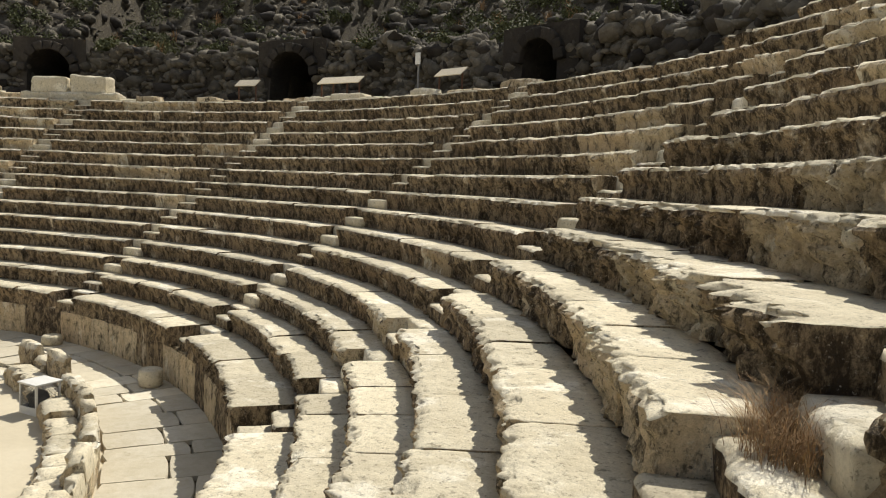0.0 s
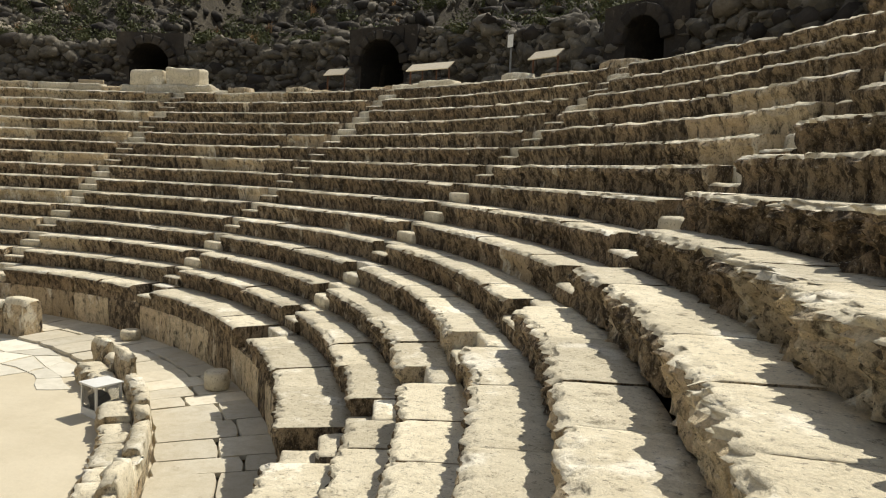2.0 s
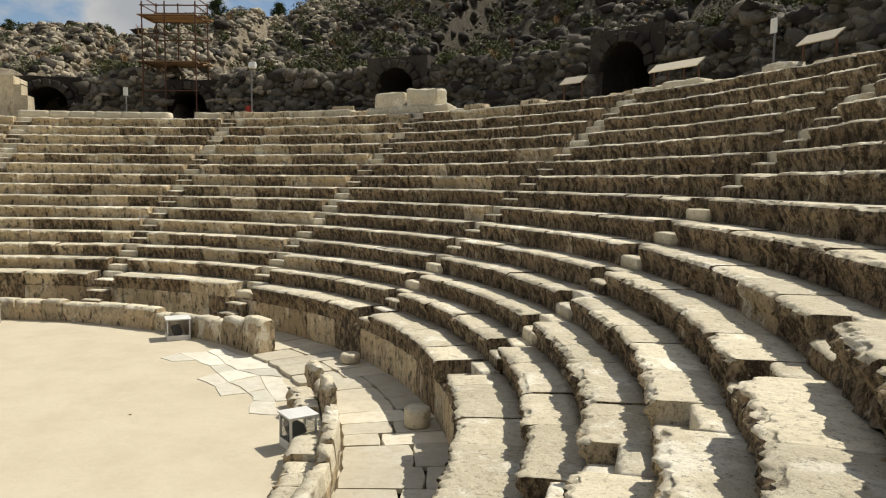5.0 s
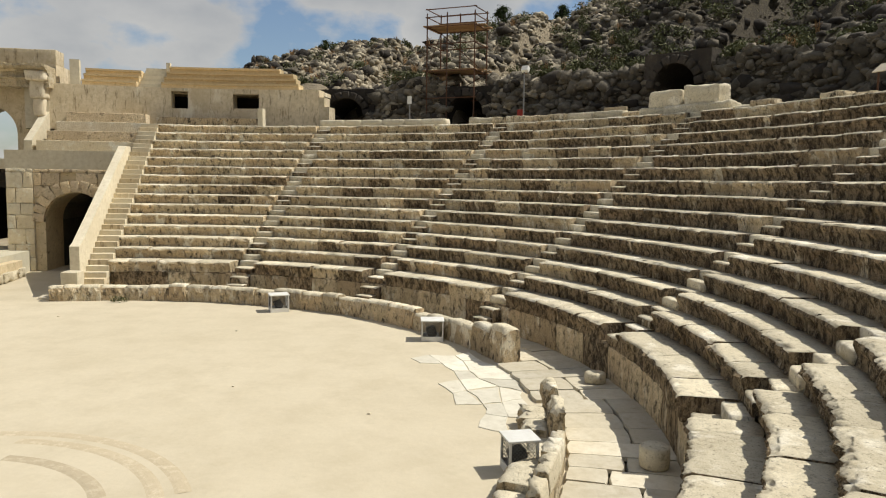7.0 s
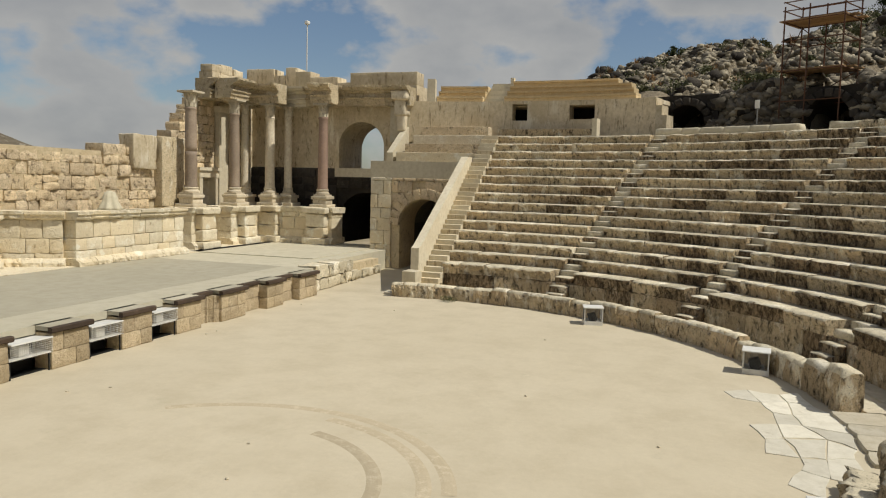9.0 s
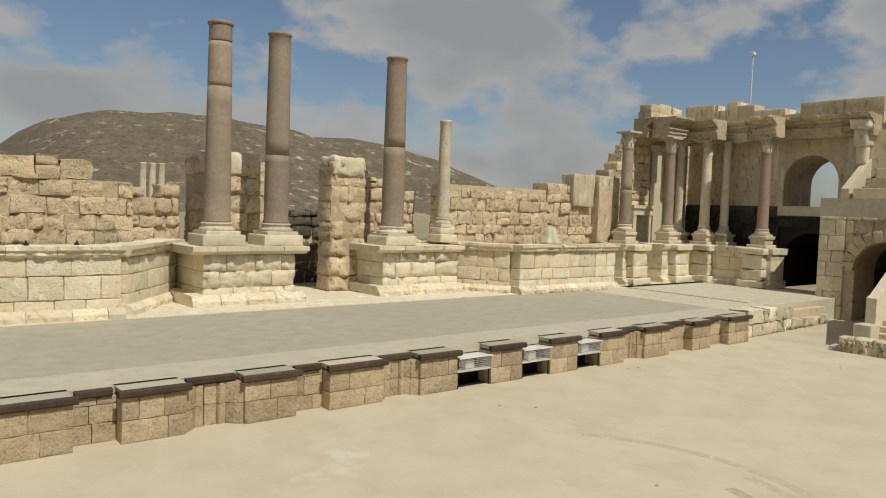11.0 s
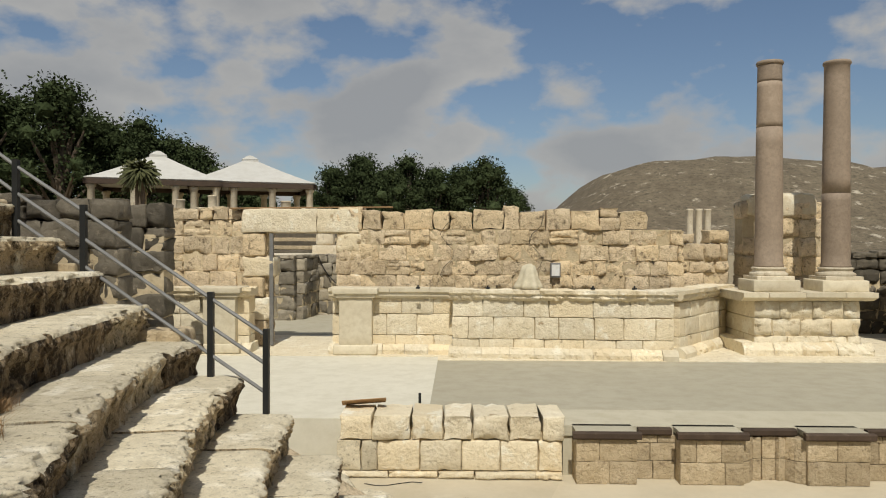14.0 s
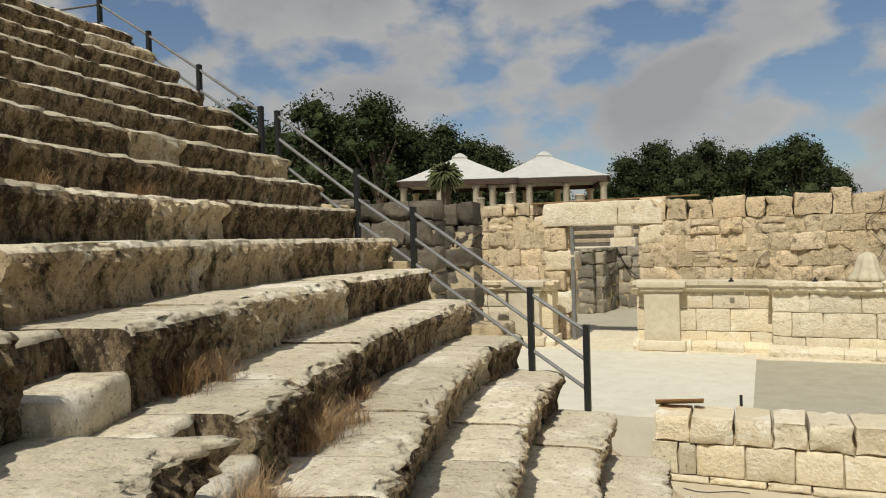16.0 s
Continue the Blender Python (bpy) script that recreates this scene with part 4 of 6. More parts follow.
# caps of the two pedestals
for x0, x1, y0, y1, zc in ((1.5, 5.75, -17.3, -13.9, 2.75), (-6.2, -1.75, -17.3, -14.2, 2.72)):
    prof = [(y0, zc), (y1 - 0.28, zc), (y1 - 0.12, zc + 0.08), (y1, zc + 0.13), (y1, zc + 0.28), (y0, zc + 0.28)]
    worn_run("cornice", prof, x1 - x0 - 0.2, pose(x0 + 0.1, 0, 0), 440 + int(x0), (0.9, 1.5), 0.04, M_NEW if x0 > 0 else None, "projecting limestone cornice of a column podium")
    base = [(y0, 1.0), (y1 + 0.0, 1.0), (y1 + 0.0, 1.2), (y1 - 0.2, 1.42), (y0, 1.42)]
    worn_run("plinth", base, x1 - x0 - 0.3, pose(x0 + 0.15, 0, 0), 460 + int(x0), (0.8, 1.3), 0.045, None, "moulded limestone plinth of a column podium")
for x, y, z in ((4.55, -14.95, 3.03), (2.35, -14.95, 3.03), (-2.97, -15.2, 3.0)):
    put("plinth_block", mesh_of("plinth_block", *lump(6, 6, 3, (1.5, 1.4, 0.38), 0.015, int(x * 5) + 40, 0.03), M_NEW, smooth=True), None, pose(x, y, z), label="square pale limestone block under a column", category="plinth block", group="blocks under the granite columns")


# ---- ruined piers and walls round the middle door ----
def ragged(name, a, b, z0, z1, depth, seed, top, label, mat=M_RUBBLE, heights=(0.4, 0.65), lengths=(0.5, 1.0)):
    return scaena_wall(a, b, z0, z1, depth, seed, mat, heights, lengths, name, label, wear=0.11, rounding=0.07, pit=0.2, jut=0.06, joint=0.008, top=top, inset=0.9)


ragged("ruined_pier", (-0.8, -17.0), (-2.5, -17.0), 1.0, 6.4, 1.1, 90, lambda s: 6.6, "ruined pier of eroded limestone blocks", M_RUBBLE, (0.6, 0.85), (0.8, 1.8))
ragged("ruined_pier", (4.6, -17.6), (1.6, -17.6), 2.9, 6.5, 0.9, 91, lambda s: 6.0 if 0.3 < s < 2.8 else 5.2, "ruined pier of eroded limestone blocks", M_RUBBLE, (0.5, 0.75), (0.6, 1.1))
ragged("ruined_pier", (-2.5, -17.9), (-5.8, -17.9), 2.9, 6.2, 0.8, 92, lambda s: 6.3 - 0.25 * s, "ruined wall of limestone blocks behind the columns")
ragged("ruined_pier", (7.6, -17.6), (5.0, -17.8), 2.9, 5.4, 0.8, 93, lambda s: 5.0 + 0.2 * math.sin(3 * s), "ruined wall of limestone blocks behind the columns")
ragged("basalt_wall", (1.9, -20.5), (-3.6, -20.5), 0.4, 4.3, 0.7, 94, lambda s: 4.2 + 0.2 * math.sin(2 * s), "dark basalt block wall behind the stage", M_BASALT_LIT)
for x, y, z, size, seed in ((3.15, -17.5, 5.55, (2.5, 0.85, 0.85), 41), (-1.6, -16.95, 5.75, (1.55, 1.05, 0.8), 42)):
    put("capping_stone", mesh_of("capping_stone", *lump(10, 6, 6, size, 0.08, seed, 0.12, 0.1), M_ASHLAR, smooth=True), None, pose(x, y, z, 0, 0, 4), label="big pale weathered stone crowning a ruined pier", category="stone block", group="stones crowning the ruined piers")
ragged("yard_wall", (21.9, -27.2), (16.0, -27.2), 0.4, 4.0, 0.7, 95, None, "wall of grey basalt and limestone blocks across the yard", M_GREYSTONE, (0.5, 0.7), (0.6, 1.1))
ragged("yard_wall", (22.4, -24.6), (22.1, -26.9), 0.4, 4.0, 0.7, 96, None, "wall of grey basalt and limestone blocks across the yard", M_GREYSTONE, (0.5, 0.7), (0.6, 1.1))
ragged("yard_wall", (27.0, -24.5), (22.4, -24.5), 0.4, 4.0, 0.7, 97, None, "wall of grey basalt and limestone blocks across the yard", M_GREYSTONE, (0.5, 0.7), (0.6, 1.1))
put("upper_yard", mesh_of("upper_yard", *box(12, 34, -34, -27.6, -0.3, 3.95), M_SLAB), label="pale paved terrace behind the yard wall", category="terrace", kind="structure")
ruin_steps = empty("ruin_bench", label="rows of grey stone benches among the far ruins", category="stone seating")
for i in range(6):
    put("bench", mesh_of("bench", *lump(14, 3, 3, (7.5, 0.5, 0.24), 0.02, 610 + i, 0.03), M_PIER if i % 2 else M_BASALT_LIT), ruin_steps, pose(22.4, -33.0 - 0.45 * i, 3.9 + 0.24 * i))
    put("riser", mesh_of("riser", *box(18.7, 26.1, -33.25 - 0.45 * i, -32.85 - 0.45 * i, 3.7, 3.92 + 0.24 * i), M_BASALT_LIT), ruin_steps)
put("ruin_pedestal", mesh_of("ruin_pedestal", *join(moved(lump(5, 5, 3, (1.3, 1.1, 0.5), 0.03, 620, 0.05), pose(0, 0, 0)), moved(lump(5, 5, 4, (0.9, 0.8, 0.7), 0.03, 621, 0.08), pose(0, 0, 0.48)), moved(lump(5, 5, 3, (1.1, 0.95, 0.4), 0.06, 622, 0.08), pose(0, 0, 1.15))), M_MARBLE, smooth=True), None, pose(21.9, -29.5, 3.93), label="pale carved pedestal standing on the terrace", category="pedestal")
put("yard_cable", mesh_of("yard_cable", *tube([(21.8 - 0.28 * i, -26.75, 3.95 - 1.5 * math.sin(math.pi * min(1, i / 9)) ** 0.8) for i in range(10)], 0.025, 5), M_POST), label="dark cable hanging in a loop on the yard wall", category="cable")
put("edge_plank", mesh_of("edge_plank", *lump(16, 3, 2, (5.6, 0.3, 0.05), 0.012, 630, 0.01), M_BOARD), None, pose(19.9, -15.7, 5.76, 0, 0.6, 1), label="long rusty-brown plank lying on the lintel", category="plank")
put("yard", mesh_of("yard", *box(-3, 27, -28, -18.5, -0.3, 0.98), M_STAGE), label="grey packed floor behind the stage wall", category="floor", kind="structure")

# ---- doorway beside the stage ----
def pilaster(x, y, w, d, z0, z1, label):
    pil = empty("pilaster", pose(x, y, z0), label=label, category="pilaster", group="pilasters beside the doorway")
    put("foot", mesh_of("foot", *lump(6, 4, 2, (w + 0.35, d + 0.25, 0.32), 0.01, 5, 0.05), M_NEW, smooth=True), pil)
    put("shaft", mesh_of("shaft", *lump(4, 3, 6, (w, d, z1 - z0 - 0.62), 0.008, 6, 0.02), M_NEW, smooth=True), pil, pose(0, 0, 0.31))
    put("neck", mesh_of("neck", *lump(6, 4, 2, (w + 0.2, d + 0.15, 0.13), 0.005, 8, 0.03), M_NEW, smooth=True), pil, pose(0, 0, z1 - z0 - 0.32))
    put("cap", mesh_of("cap", *lump(6, 4, 2, (w + 0.4, d + 0.3, 0.2), 0.008, 7, 0.03), M_NEW, smooth=True), pil, pose(0, 0, z1 - z0 - 0.2))
    return pil


pilaster(18.1, -14.0, 1.05, 0.75, 1.02, 3.15, "smooth pale new limestone pilaster with cap and foot")
pilaster(22.5, -14.1, 1.05, 0.75, 1.02, 3.15, "smooth pale new limestone pilaster with cap and foot")
door = empty("doorway", label="tall doorway with a cracked monolithic limestone lintel", category="doorway", kind="structure")
for i, (x, sx, z, sz, y) in enumerate(((21.85, 0.9, 1.02, 0.9, -15.9), (21.75, 1.0, 1.93, 0.75, -15.9), (21.9, 0.8, 2.69, 0.7, -15.9), (21.7, 1.1, 3.4, 0.7, -15.9), (21.85, 0.8, 4.11, 0.8, -15.9), (18.55, 0.95, 1.02, 1.0, -15.9), (18.6, 0.9, 2.03, 0.8, -15.9), (18.55, 0.95, 2.84, 0.7, -15.9), (18.4, 1.3, 3.55, 0.7, -15.9), (18.5, 1.0, 4.26, 0.65, -15.9))):
    put("stone_block", mesh_of("stone_block", *lump(7, 6, 5, (sx, 0.95, sz), 0.05, 700 + i, 0.06, 0.08), M_ASHLAR if i % 2 else M_RUBBLE, smooth=True), door, pose(x, y, z))
for x, sx in ((20.95, 2.6), (18.95, 1.45)):
    put("lintel", mesh_of("lintel", *lump(12, 6, 5, (sx, 0.95, 0.82), 0.035, int(sx * 9), 0.04, 0.05), M_ASHLAR, smooth=True), door, pose(x, -15.85, 4.92))
put("steel_jamb", mesh_of("steel_jamb", *box(-0.06, 0.06, -0.06, 0.06, 0, 3.85), M_STEEL), door, pose(21.25, -15.5, 1.05), label="grey steel door post")

# ---- small things on the podium ----
def cloth(x, y, z, s, seed):
    v, f = lathe([(0.46 * s, 0.0), (0.40 * s, 0.12 * s), (0.30 * s, 0.34 * s), (0.26 * s, 0.55 * s), (0.20 * s, 0.72 * s), (0.06 * s, 0.79 * s)], 36)
    a = np.arctan2(v[:, 1], v[:, 0])
    fold = 1 + 0.14 * np.sin(a * 7 + seed) * (1 - v[:, 2] / s) + 0.10 * np.sin(a * 3 + seed * 2)
    v[:, :2] *= fold[:, None]
    return put("covered_spotlight", mesh_of("covered_spotlight", v, f, M_CLOTH, smooth=True), None, pose(x, y, z), label="spotlight wrapped in a draped cream cloth on the podium", category="covered lamp", group="covered lamps on the podium")


cloth(12.55, -14.0, 3.13, 1.0, 1)
cloth(-10.4, -13.3, 3.13, 1.0, 4)
meter = put("junction_box", mesh_of("junction_box", *lump(4, 3, 5, (0.34, 0.16, 0.5), 0.0, 2, 0.02), M_STEEL), None, pose(11.55, -15.3, 3.42), label="grey electrical junction box fixed to the rubble wall", category="junction box")
put("door_seam", mesh_of("door_seam", *box(-0.13, 0.13, 0.08, 0.1, 0.06, 0.44), M_WHITE), meter)
for x in (10.6, 16.1, 13.9, 9.3):
    put("floor_spotlight", mesh_of("floor_spotlight", *join(moved(lump(3, 3, 2, (0.14, 0.10, 0.06), 0.0, 2, 0.015), pose(0, 0, 0)), tube([(0, 0, 0.05), (0, 0.03, 0.11)], 0.03)), M_POST), None, pose(x, -13.55, 3.13), label="small dark spotlight on the podium ledge", category="spotlight", group="small spotlights on the podium")
for i, x in enumerate((15.2, 12.2)):
    pts = [(x + 0.25 * math.sin(j * 1.3 + i), -15.33 + 0.02 * math.sin(j * 2.1), 3.2 + 0.28 * j) for j in range(9)]
    put("cable", mesh_of("cable", *tube(pts, 0.009, 5), M_POST), None, None, label="loose dark cable hanging on the rubble wall", category="cable", group="cables on the wall")
plate = put("steel_plate", mesh_of("steel_plate", *box(-0.45, 0.45, -0.2, 0.2, 0, 0.012), M_BOARD), None, pose(16.75, -5.3, 1.33, 24, 3, 8), label="rusty steel sheet lying on the block wall", category="steel sheet")
put("short_post", mesh_of("short_post", *tube([(0, 0, 0), (0, 0, 0.24)], 0.03), M_POST), None, pose(15.68, -6.7, 0.99), label="short dark steel post standing on the pale floor", category="post")
put("floor_cable", mesh_of("floor_cable", *tube([(16.6 - 0.22 * i, -4.2 + 0.12 * math.sin(i * 1.1), 0.012) for i in range(6)], 0.008, 5), M_POST), label="thin dark cable lying on the sand", category="cable")

# ---- far wing: colonnade, arches and restored stair ----
def strip_wall(ss, lo, hi, n0, n1):
    """A wall slab between two curves lo(s) and hi(s), from n0 to n1 in thickness; local x runs along it."""
    vs, fs = [], []
    for s in ss:
        a, b = lo(s), hi(s)
        vs += [(s, n0, a), (s, n0, b), (s, n1, b), (s, n1, a)]
    for i in range(len(ss) - 1):
        p = 4 * i
        fs += [(p, p + 4, p + 5, p + 1), (p + 1, p + 5, p + 6, p + 2), (p + 2, p + 6, p + 7, p + 3), (p + 3, p + 7, p + 4, p)]
    q = 4 * (len(ss) - 1)
    fs += [(0, 1, 2, 3), (q + 3, q + 2, q + 1, q)]
    return np.array(vs, float), fs


def arched(s0, s1, z0, z1, c, half, spring, n0, n1):
    """A wall slab with one round-headed opening from z0 up."""
    arc = [c - half * math.cos(math.pi * i / 20) for i in range(21)]
    top = lambda s: spring + math.sqrt(max(0, half * half - (s - c) ** 2))
    parts = [strip_wall(arc, top, lambda s: z1, n0, n1)]
    if c - half > s0 + 0.01:
        parts.append(strip_wall([s0, c - half], lambda s: z0, lambda s: z1, n0, n1))
    if s1 > c + half + 0.01:
        parts.append(strip_wall([c + half, s1], lambda s: z0, lambda s: z1, n0, n1))
    return join(*parts)


def voussoirs(parent, c, half, spring, n, depth, proud, mat, name="voussoir", thick=0.42):
    for i in range(n):
        t = math.pi * (i + 0.5) / n
        w = math.pi * (half + thick / 2) / n - 0.015
        me = stones(name, mat, 0.03, 0.03)[1.0][i % 6]
        put(name, me, parent, pose(c - (half + 0.01) * math.cos(t), proud, spring + (half + 0.01) * math.sin(t)) @ pose(0, 0, 0, 0, 90 - math.degrees(math.pi - t), 0) @ Matrix.Diagonal((w, depth, thick, 1)))


# local frame of the side wall: x along -y of the world's, n towards the orchestra
def side(x):
    return Matrix(((0, 1, 0, x), (1, 0, 0, 0), (0, 0, 1, 0), (0, 0, 0, 1)))


TALL = -25.6
tall = put("wing_wall", mesh_of("wing_wall", *moved(arched(-16.6, -5.4, 5.35, 10.2, -8.8, 1.45, 6.65, -3.3, 0.0), side(TALL)), M_STAINED), label="tall plastered stone wall with a round-headed window opening", category="wall", kind="structure")
put("wing_wall_base", mesh_of("wing_wall_base", *moved(arched(-16.6, -5.0, 0.9, 5.35, -8.5, 1.6, 2.35, -1.6, 0.02), side(TALL)), M_BASALT_AND_VOID), label="dark basalt lower wall with an arched passage", category="wall", kind="structure")
# end wall is added, unseen as such, so the arch stays dark
put("passage_end", mesh_of("passage_end", *box(TALL - 9, TALL - 8.6, -11, -6, 0, 5), M_BASALT_AND_VOID), label="added dark wall closing the arched passage", category="wall", kind="structure")
put("passage_vault", mesh_of("passage_vault", *moved(arched(-11, -6, 0.9, 5.3, -8.5, 1.6, 2.35, -8.6, -1.6), side(TALL)), M_BASALT_AND_VOID), label="dark basalt vault of the arched passage", category="vault", kind="structure")
basalt_rows = empty("basalt_band", label="band of dark basalt blocks in the wing wall", category="wall", kind="structure")
laid(basalt_rows, "basalt_block", M_BASALT_AND_VOID, (TALL + 0.06, -16.4), (TALL + 0.06, -10.3), 3.0, 5.3, 0.2, (0.4, 0.5), (0.5, 0.9), wear=0.04, rounding=0.06, seed=111)
laid(basalt_rows, "basalt_block", M_BASALT_AND_VOID, (TALL + 0.06, -10.3), (TALL + 0.06, -6.6), 4.2, 5.3, 0.2, (0.4, 0.5), (0.5, 0.9), wear=0.04, rounding=0.06, seed=112)
put("window_sill", mesh_of("window_sill", *box(TALL - 0.2, TALL + 0.2, -10.4, -6.9, 4.85, 5.37), M_NEW), label="pale stone sill below the round-headed window", category="sill", kind="structure")
# parapet stepping along the wall's crest
for i, (ya, yb, za, zb) in enumerate(((-16.6, -14.7, 10.2, 11.3), (-14.7, -13.9, 10.2, 10.9), (-13.9, -13.2, 10.2, 11.35), (-13.2, -12.2, 10.2, 11.1), (-12.2, -10.4, 10.2, 10.75), (-10.4, -9.6, 10.2, 10.4), (-9.6, -5.4, 10.2, 10.95))):
    put("parapet_block", mesh_of("parapet_block", *moved(lump(8, 4, 4, (yb - ya, 1.2, zb - za), 0.03, 120 + i, 0.03), pose(TALL - 0.65, (ya + yb) / 2, za, 0, 0, 90)), M_STAINED, smooth=True), tall)
# return wall behind the colonnade, ruined towards the middle
back = empty("wing_back_wall", label="ashlar return wall with a doorway, broken at its crest", category="wall", kind="structure")
laid(back, "stone_block", M_STAINED, (-21.5, -16.6), (-25.6, -16.6), 1.0, 10.6, 0.9, (0.7, 0.9), (0.9, 1.5), wear=0.02, rounding=0.02, seed=131, jut=0.004)
laid(back, "stone_block", M_RUBBLE, (-16.2, -16.5), (-21.5, -16.5), 4.6, 10.4, 0.9, (0.35, 0.55), (0.45, 0.9), wear=0.06, rounding=0.03, pit=0.12, jut=0.04, seed=132, top=lambda s: min(9.5, 5.6 + 0.85 * s) + 0.25 * math.sin(5 * s))
laid(back, "stone_block", M_ASHLAR, (-16.2, -16.5), (-19.85, -16.5), 1.0, 4.6, 0.9, (0.6, 0.8), (0.8, 1.3), wear=0.02, rounding=0.03, seed=133)
laid(back, "stone_block", M_ASHLAR, (-21.15, -16.5), (-21.5, -16.5), 1.0, 4.6, 0.9, (0.6, 0.8), (0.8, 1.3), wear=0.02, rounding=0.03, seed=134)
put("door_frame", mesh_of("door_frame", *join(box(-20.0, -19.72, -16.06, -15.7, 1.0, 4.6), box(-21.38, -21.1, -16.06, -15.7, 1.0, 4.6), box(-21.45, -19.65, -16.08, -15.66, 4.6, 4.98), box(-21.55, -19.55, -16.08, -15.56, 4.98, 5.15)), M_NEW), label="moulded pale stone door frame in the return wall", category="door frame", kind="structure")
# dark wall added behind the doorway to stand in for its shade
put("door_void_wall", mesh_of("door_void_wall", *box(-22.5, -18.5, -19.6, -19.4, 0.9, 5.2), M_BASALT_AND_VOID), label="added dark wall giving the doorway its shade", category="wall", kind="structure")
for (x0, x1, z1, yy, seed) in ((-15.6, -14.0, 6.55, -15.6, 1), (-17.6, -15.75, 6.55, -15.4, 2)):
    put("wall_slab", mesh_of("wall_slab", *lump(6, 5, 10, (x1 - x0, 0.9, z1 - (4.9 if seed == 1 else 3.1)), 0.05, seed + 60, 0.05, 0.06), M_STAINED if seed == 1 else M_ENTAB, smooth=True), None, pose((x0 + x1) / 2, yy, 4.9 if seed == 1 else 3.1), label="upright smooth limestone slab at the end of the rubble wall", category="stone slab", group="upright slabs by the rubble wall")

put("wall_pilaster", mesh_of("wall_pilaster", *join(moved(lump(4, 3, 12, (0.85, 0.3, 7.6), 0.015, 77, 0.03), pose(0, 0, 0)), moved(lump(4, 3, 3, (1.05, 0.4, 0.35), 0.015, 78, 0.03), pose(0, 0.02, 7.3))), M_NEW, smooth=True), None, pose(-22.1, -15.95, 1.0), label="tall smooth pale pilaster on the return wall", category="pilaster")

# podium of the colonnade
for a, b, i in (((-16.2, -14.3), (-17.9, -14.3), 0), ((-19.7, -14.4), (-22.9, -14.4), 1), ((-23.6, -14.4), (-23.6, -9.3), 2)):
    w = scaena_wall(a, b, 1.0, 2.95, 1.4, 150 + i, wear=0.025, rounding=0.015, joint=0.007, heights=(0.55, 0.8), lengths=(0.8, 1.3))
    dx, dy = b[0] - a[0], b[1] - a[1]
    full = math.hypot(dx, dy)
    m = pose(a[0], a[1], 0, 0, 0, math.degrees(math.atan2(dy, dx)))
    worn_run("cornice", [(-0.8, 2.75), (0.72, 2.75), (0.85, 2.85), (0.9, 3.0), (0.9, 3.08), (-0.9, 3.08)], full, m, 470 + i, (0.7, 1.2), 0.04, None, "moulded limestone cornice of the colonnade podium", flip=True)
    worn_run("plinth", [(-0.8, 1.0), (0.98, 1.0), (0.98, 1.2), (0.75, 1.38), (-0.8, 1.38)], full, m, 480 + i, (0.7, 1.2), 0.04, None, "moulded limestone plinth of the colonnade podium", flip=True)
for i, (x, y) in enumerate(((-20.9, -13.8), (-23.0, -13.2), (-22.95, -10.1), (-17.1, -13.75))):
    ressaut = empty("column_podium", pose(x, y, 1.0), label="projecting podium block of worn limestone under a column", category="podium", group="projecting podium blocks of the colonnade")
    for j, (sx, z0, z1) in enumerate(((1.5, 0.0, 0.4), (1.2, 0.4, 1.0), (1.16, 1.0, 1.75), (1.45, 1.75, 2.1))):
        put("stone_block", mesh_of("stone_block", *lump(8, 8, 4, (sx, sx, z1 - z0 - 0.01), 0.045, 900 + 7 * i + j, 0.06, 0.08), M_ASHLAR, smooth=True), ressaut, pose(0, 0, z0))
put("stage_end_floor", mesh_of("stage_end_floor", *box(-23, -15.5, -13.2, -6.5, 0.9, 1.02), M_STAGE), label="raised limestone paving at the foot of the colonnade", category="floor", kind="structure")
for i, (x, y, r, mat, lab) in enumerate(((-17.1, -14.3, 0.31, M_GRANITE, "dark granite column with a worn leafed capital"), (-20.9, -14.3, 0.29, M_GRANITE, "granite column with a leafed capital"), (-22.85, -14.9, 0.23, M_MARBLE, "slim marble column with a leafed capital"), (-23.1, -13.4, 0.28, M_MARBLE, "pale marble column with a leafed capital"), (-24.3, -12.9, 0.24, M_MARBLE, "slim marble column standing behind"), (-23.3, -10.1, 0.285, M_PINK, "reddish granite column with a leafed capital"))):
    ped = put("column_pedestal", mesh_of("column_pedestal", *join(moved(lump(5, 5, 2, (1.1, 1.1, 0.2), 0.02, i, 0.03), pose(0, 0, 0)), moved(lump(5, 5, 2, (0.85, 0.85, 0.3), 0.02, i + 3, 0.03), pose(0, 0, 0.19)), moved(lump(5, 5, 2, (0.98, 0.98, 0.18), 0.02, i + 5, 0.03), pose(0, 0, 0.47))), M_MARBLE, smooth=True), None, pose(x, y, 3.06), label="moulded marble pedestal of the colonnade", category="pedestal", group="pedestals of the colonnade")
    column("standing_column", (x, y, 3.68), r, 5.2, mat, lab, (0.45,) if i == 0 else (), capital=True, group="columns of the colonnade")


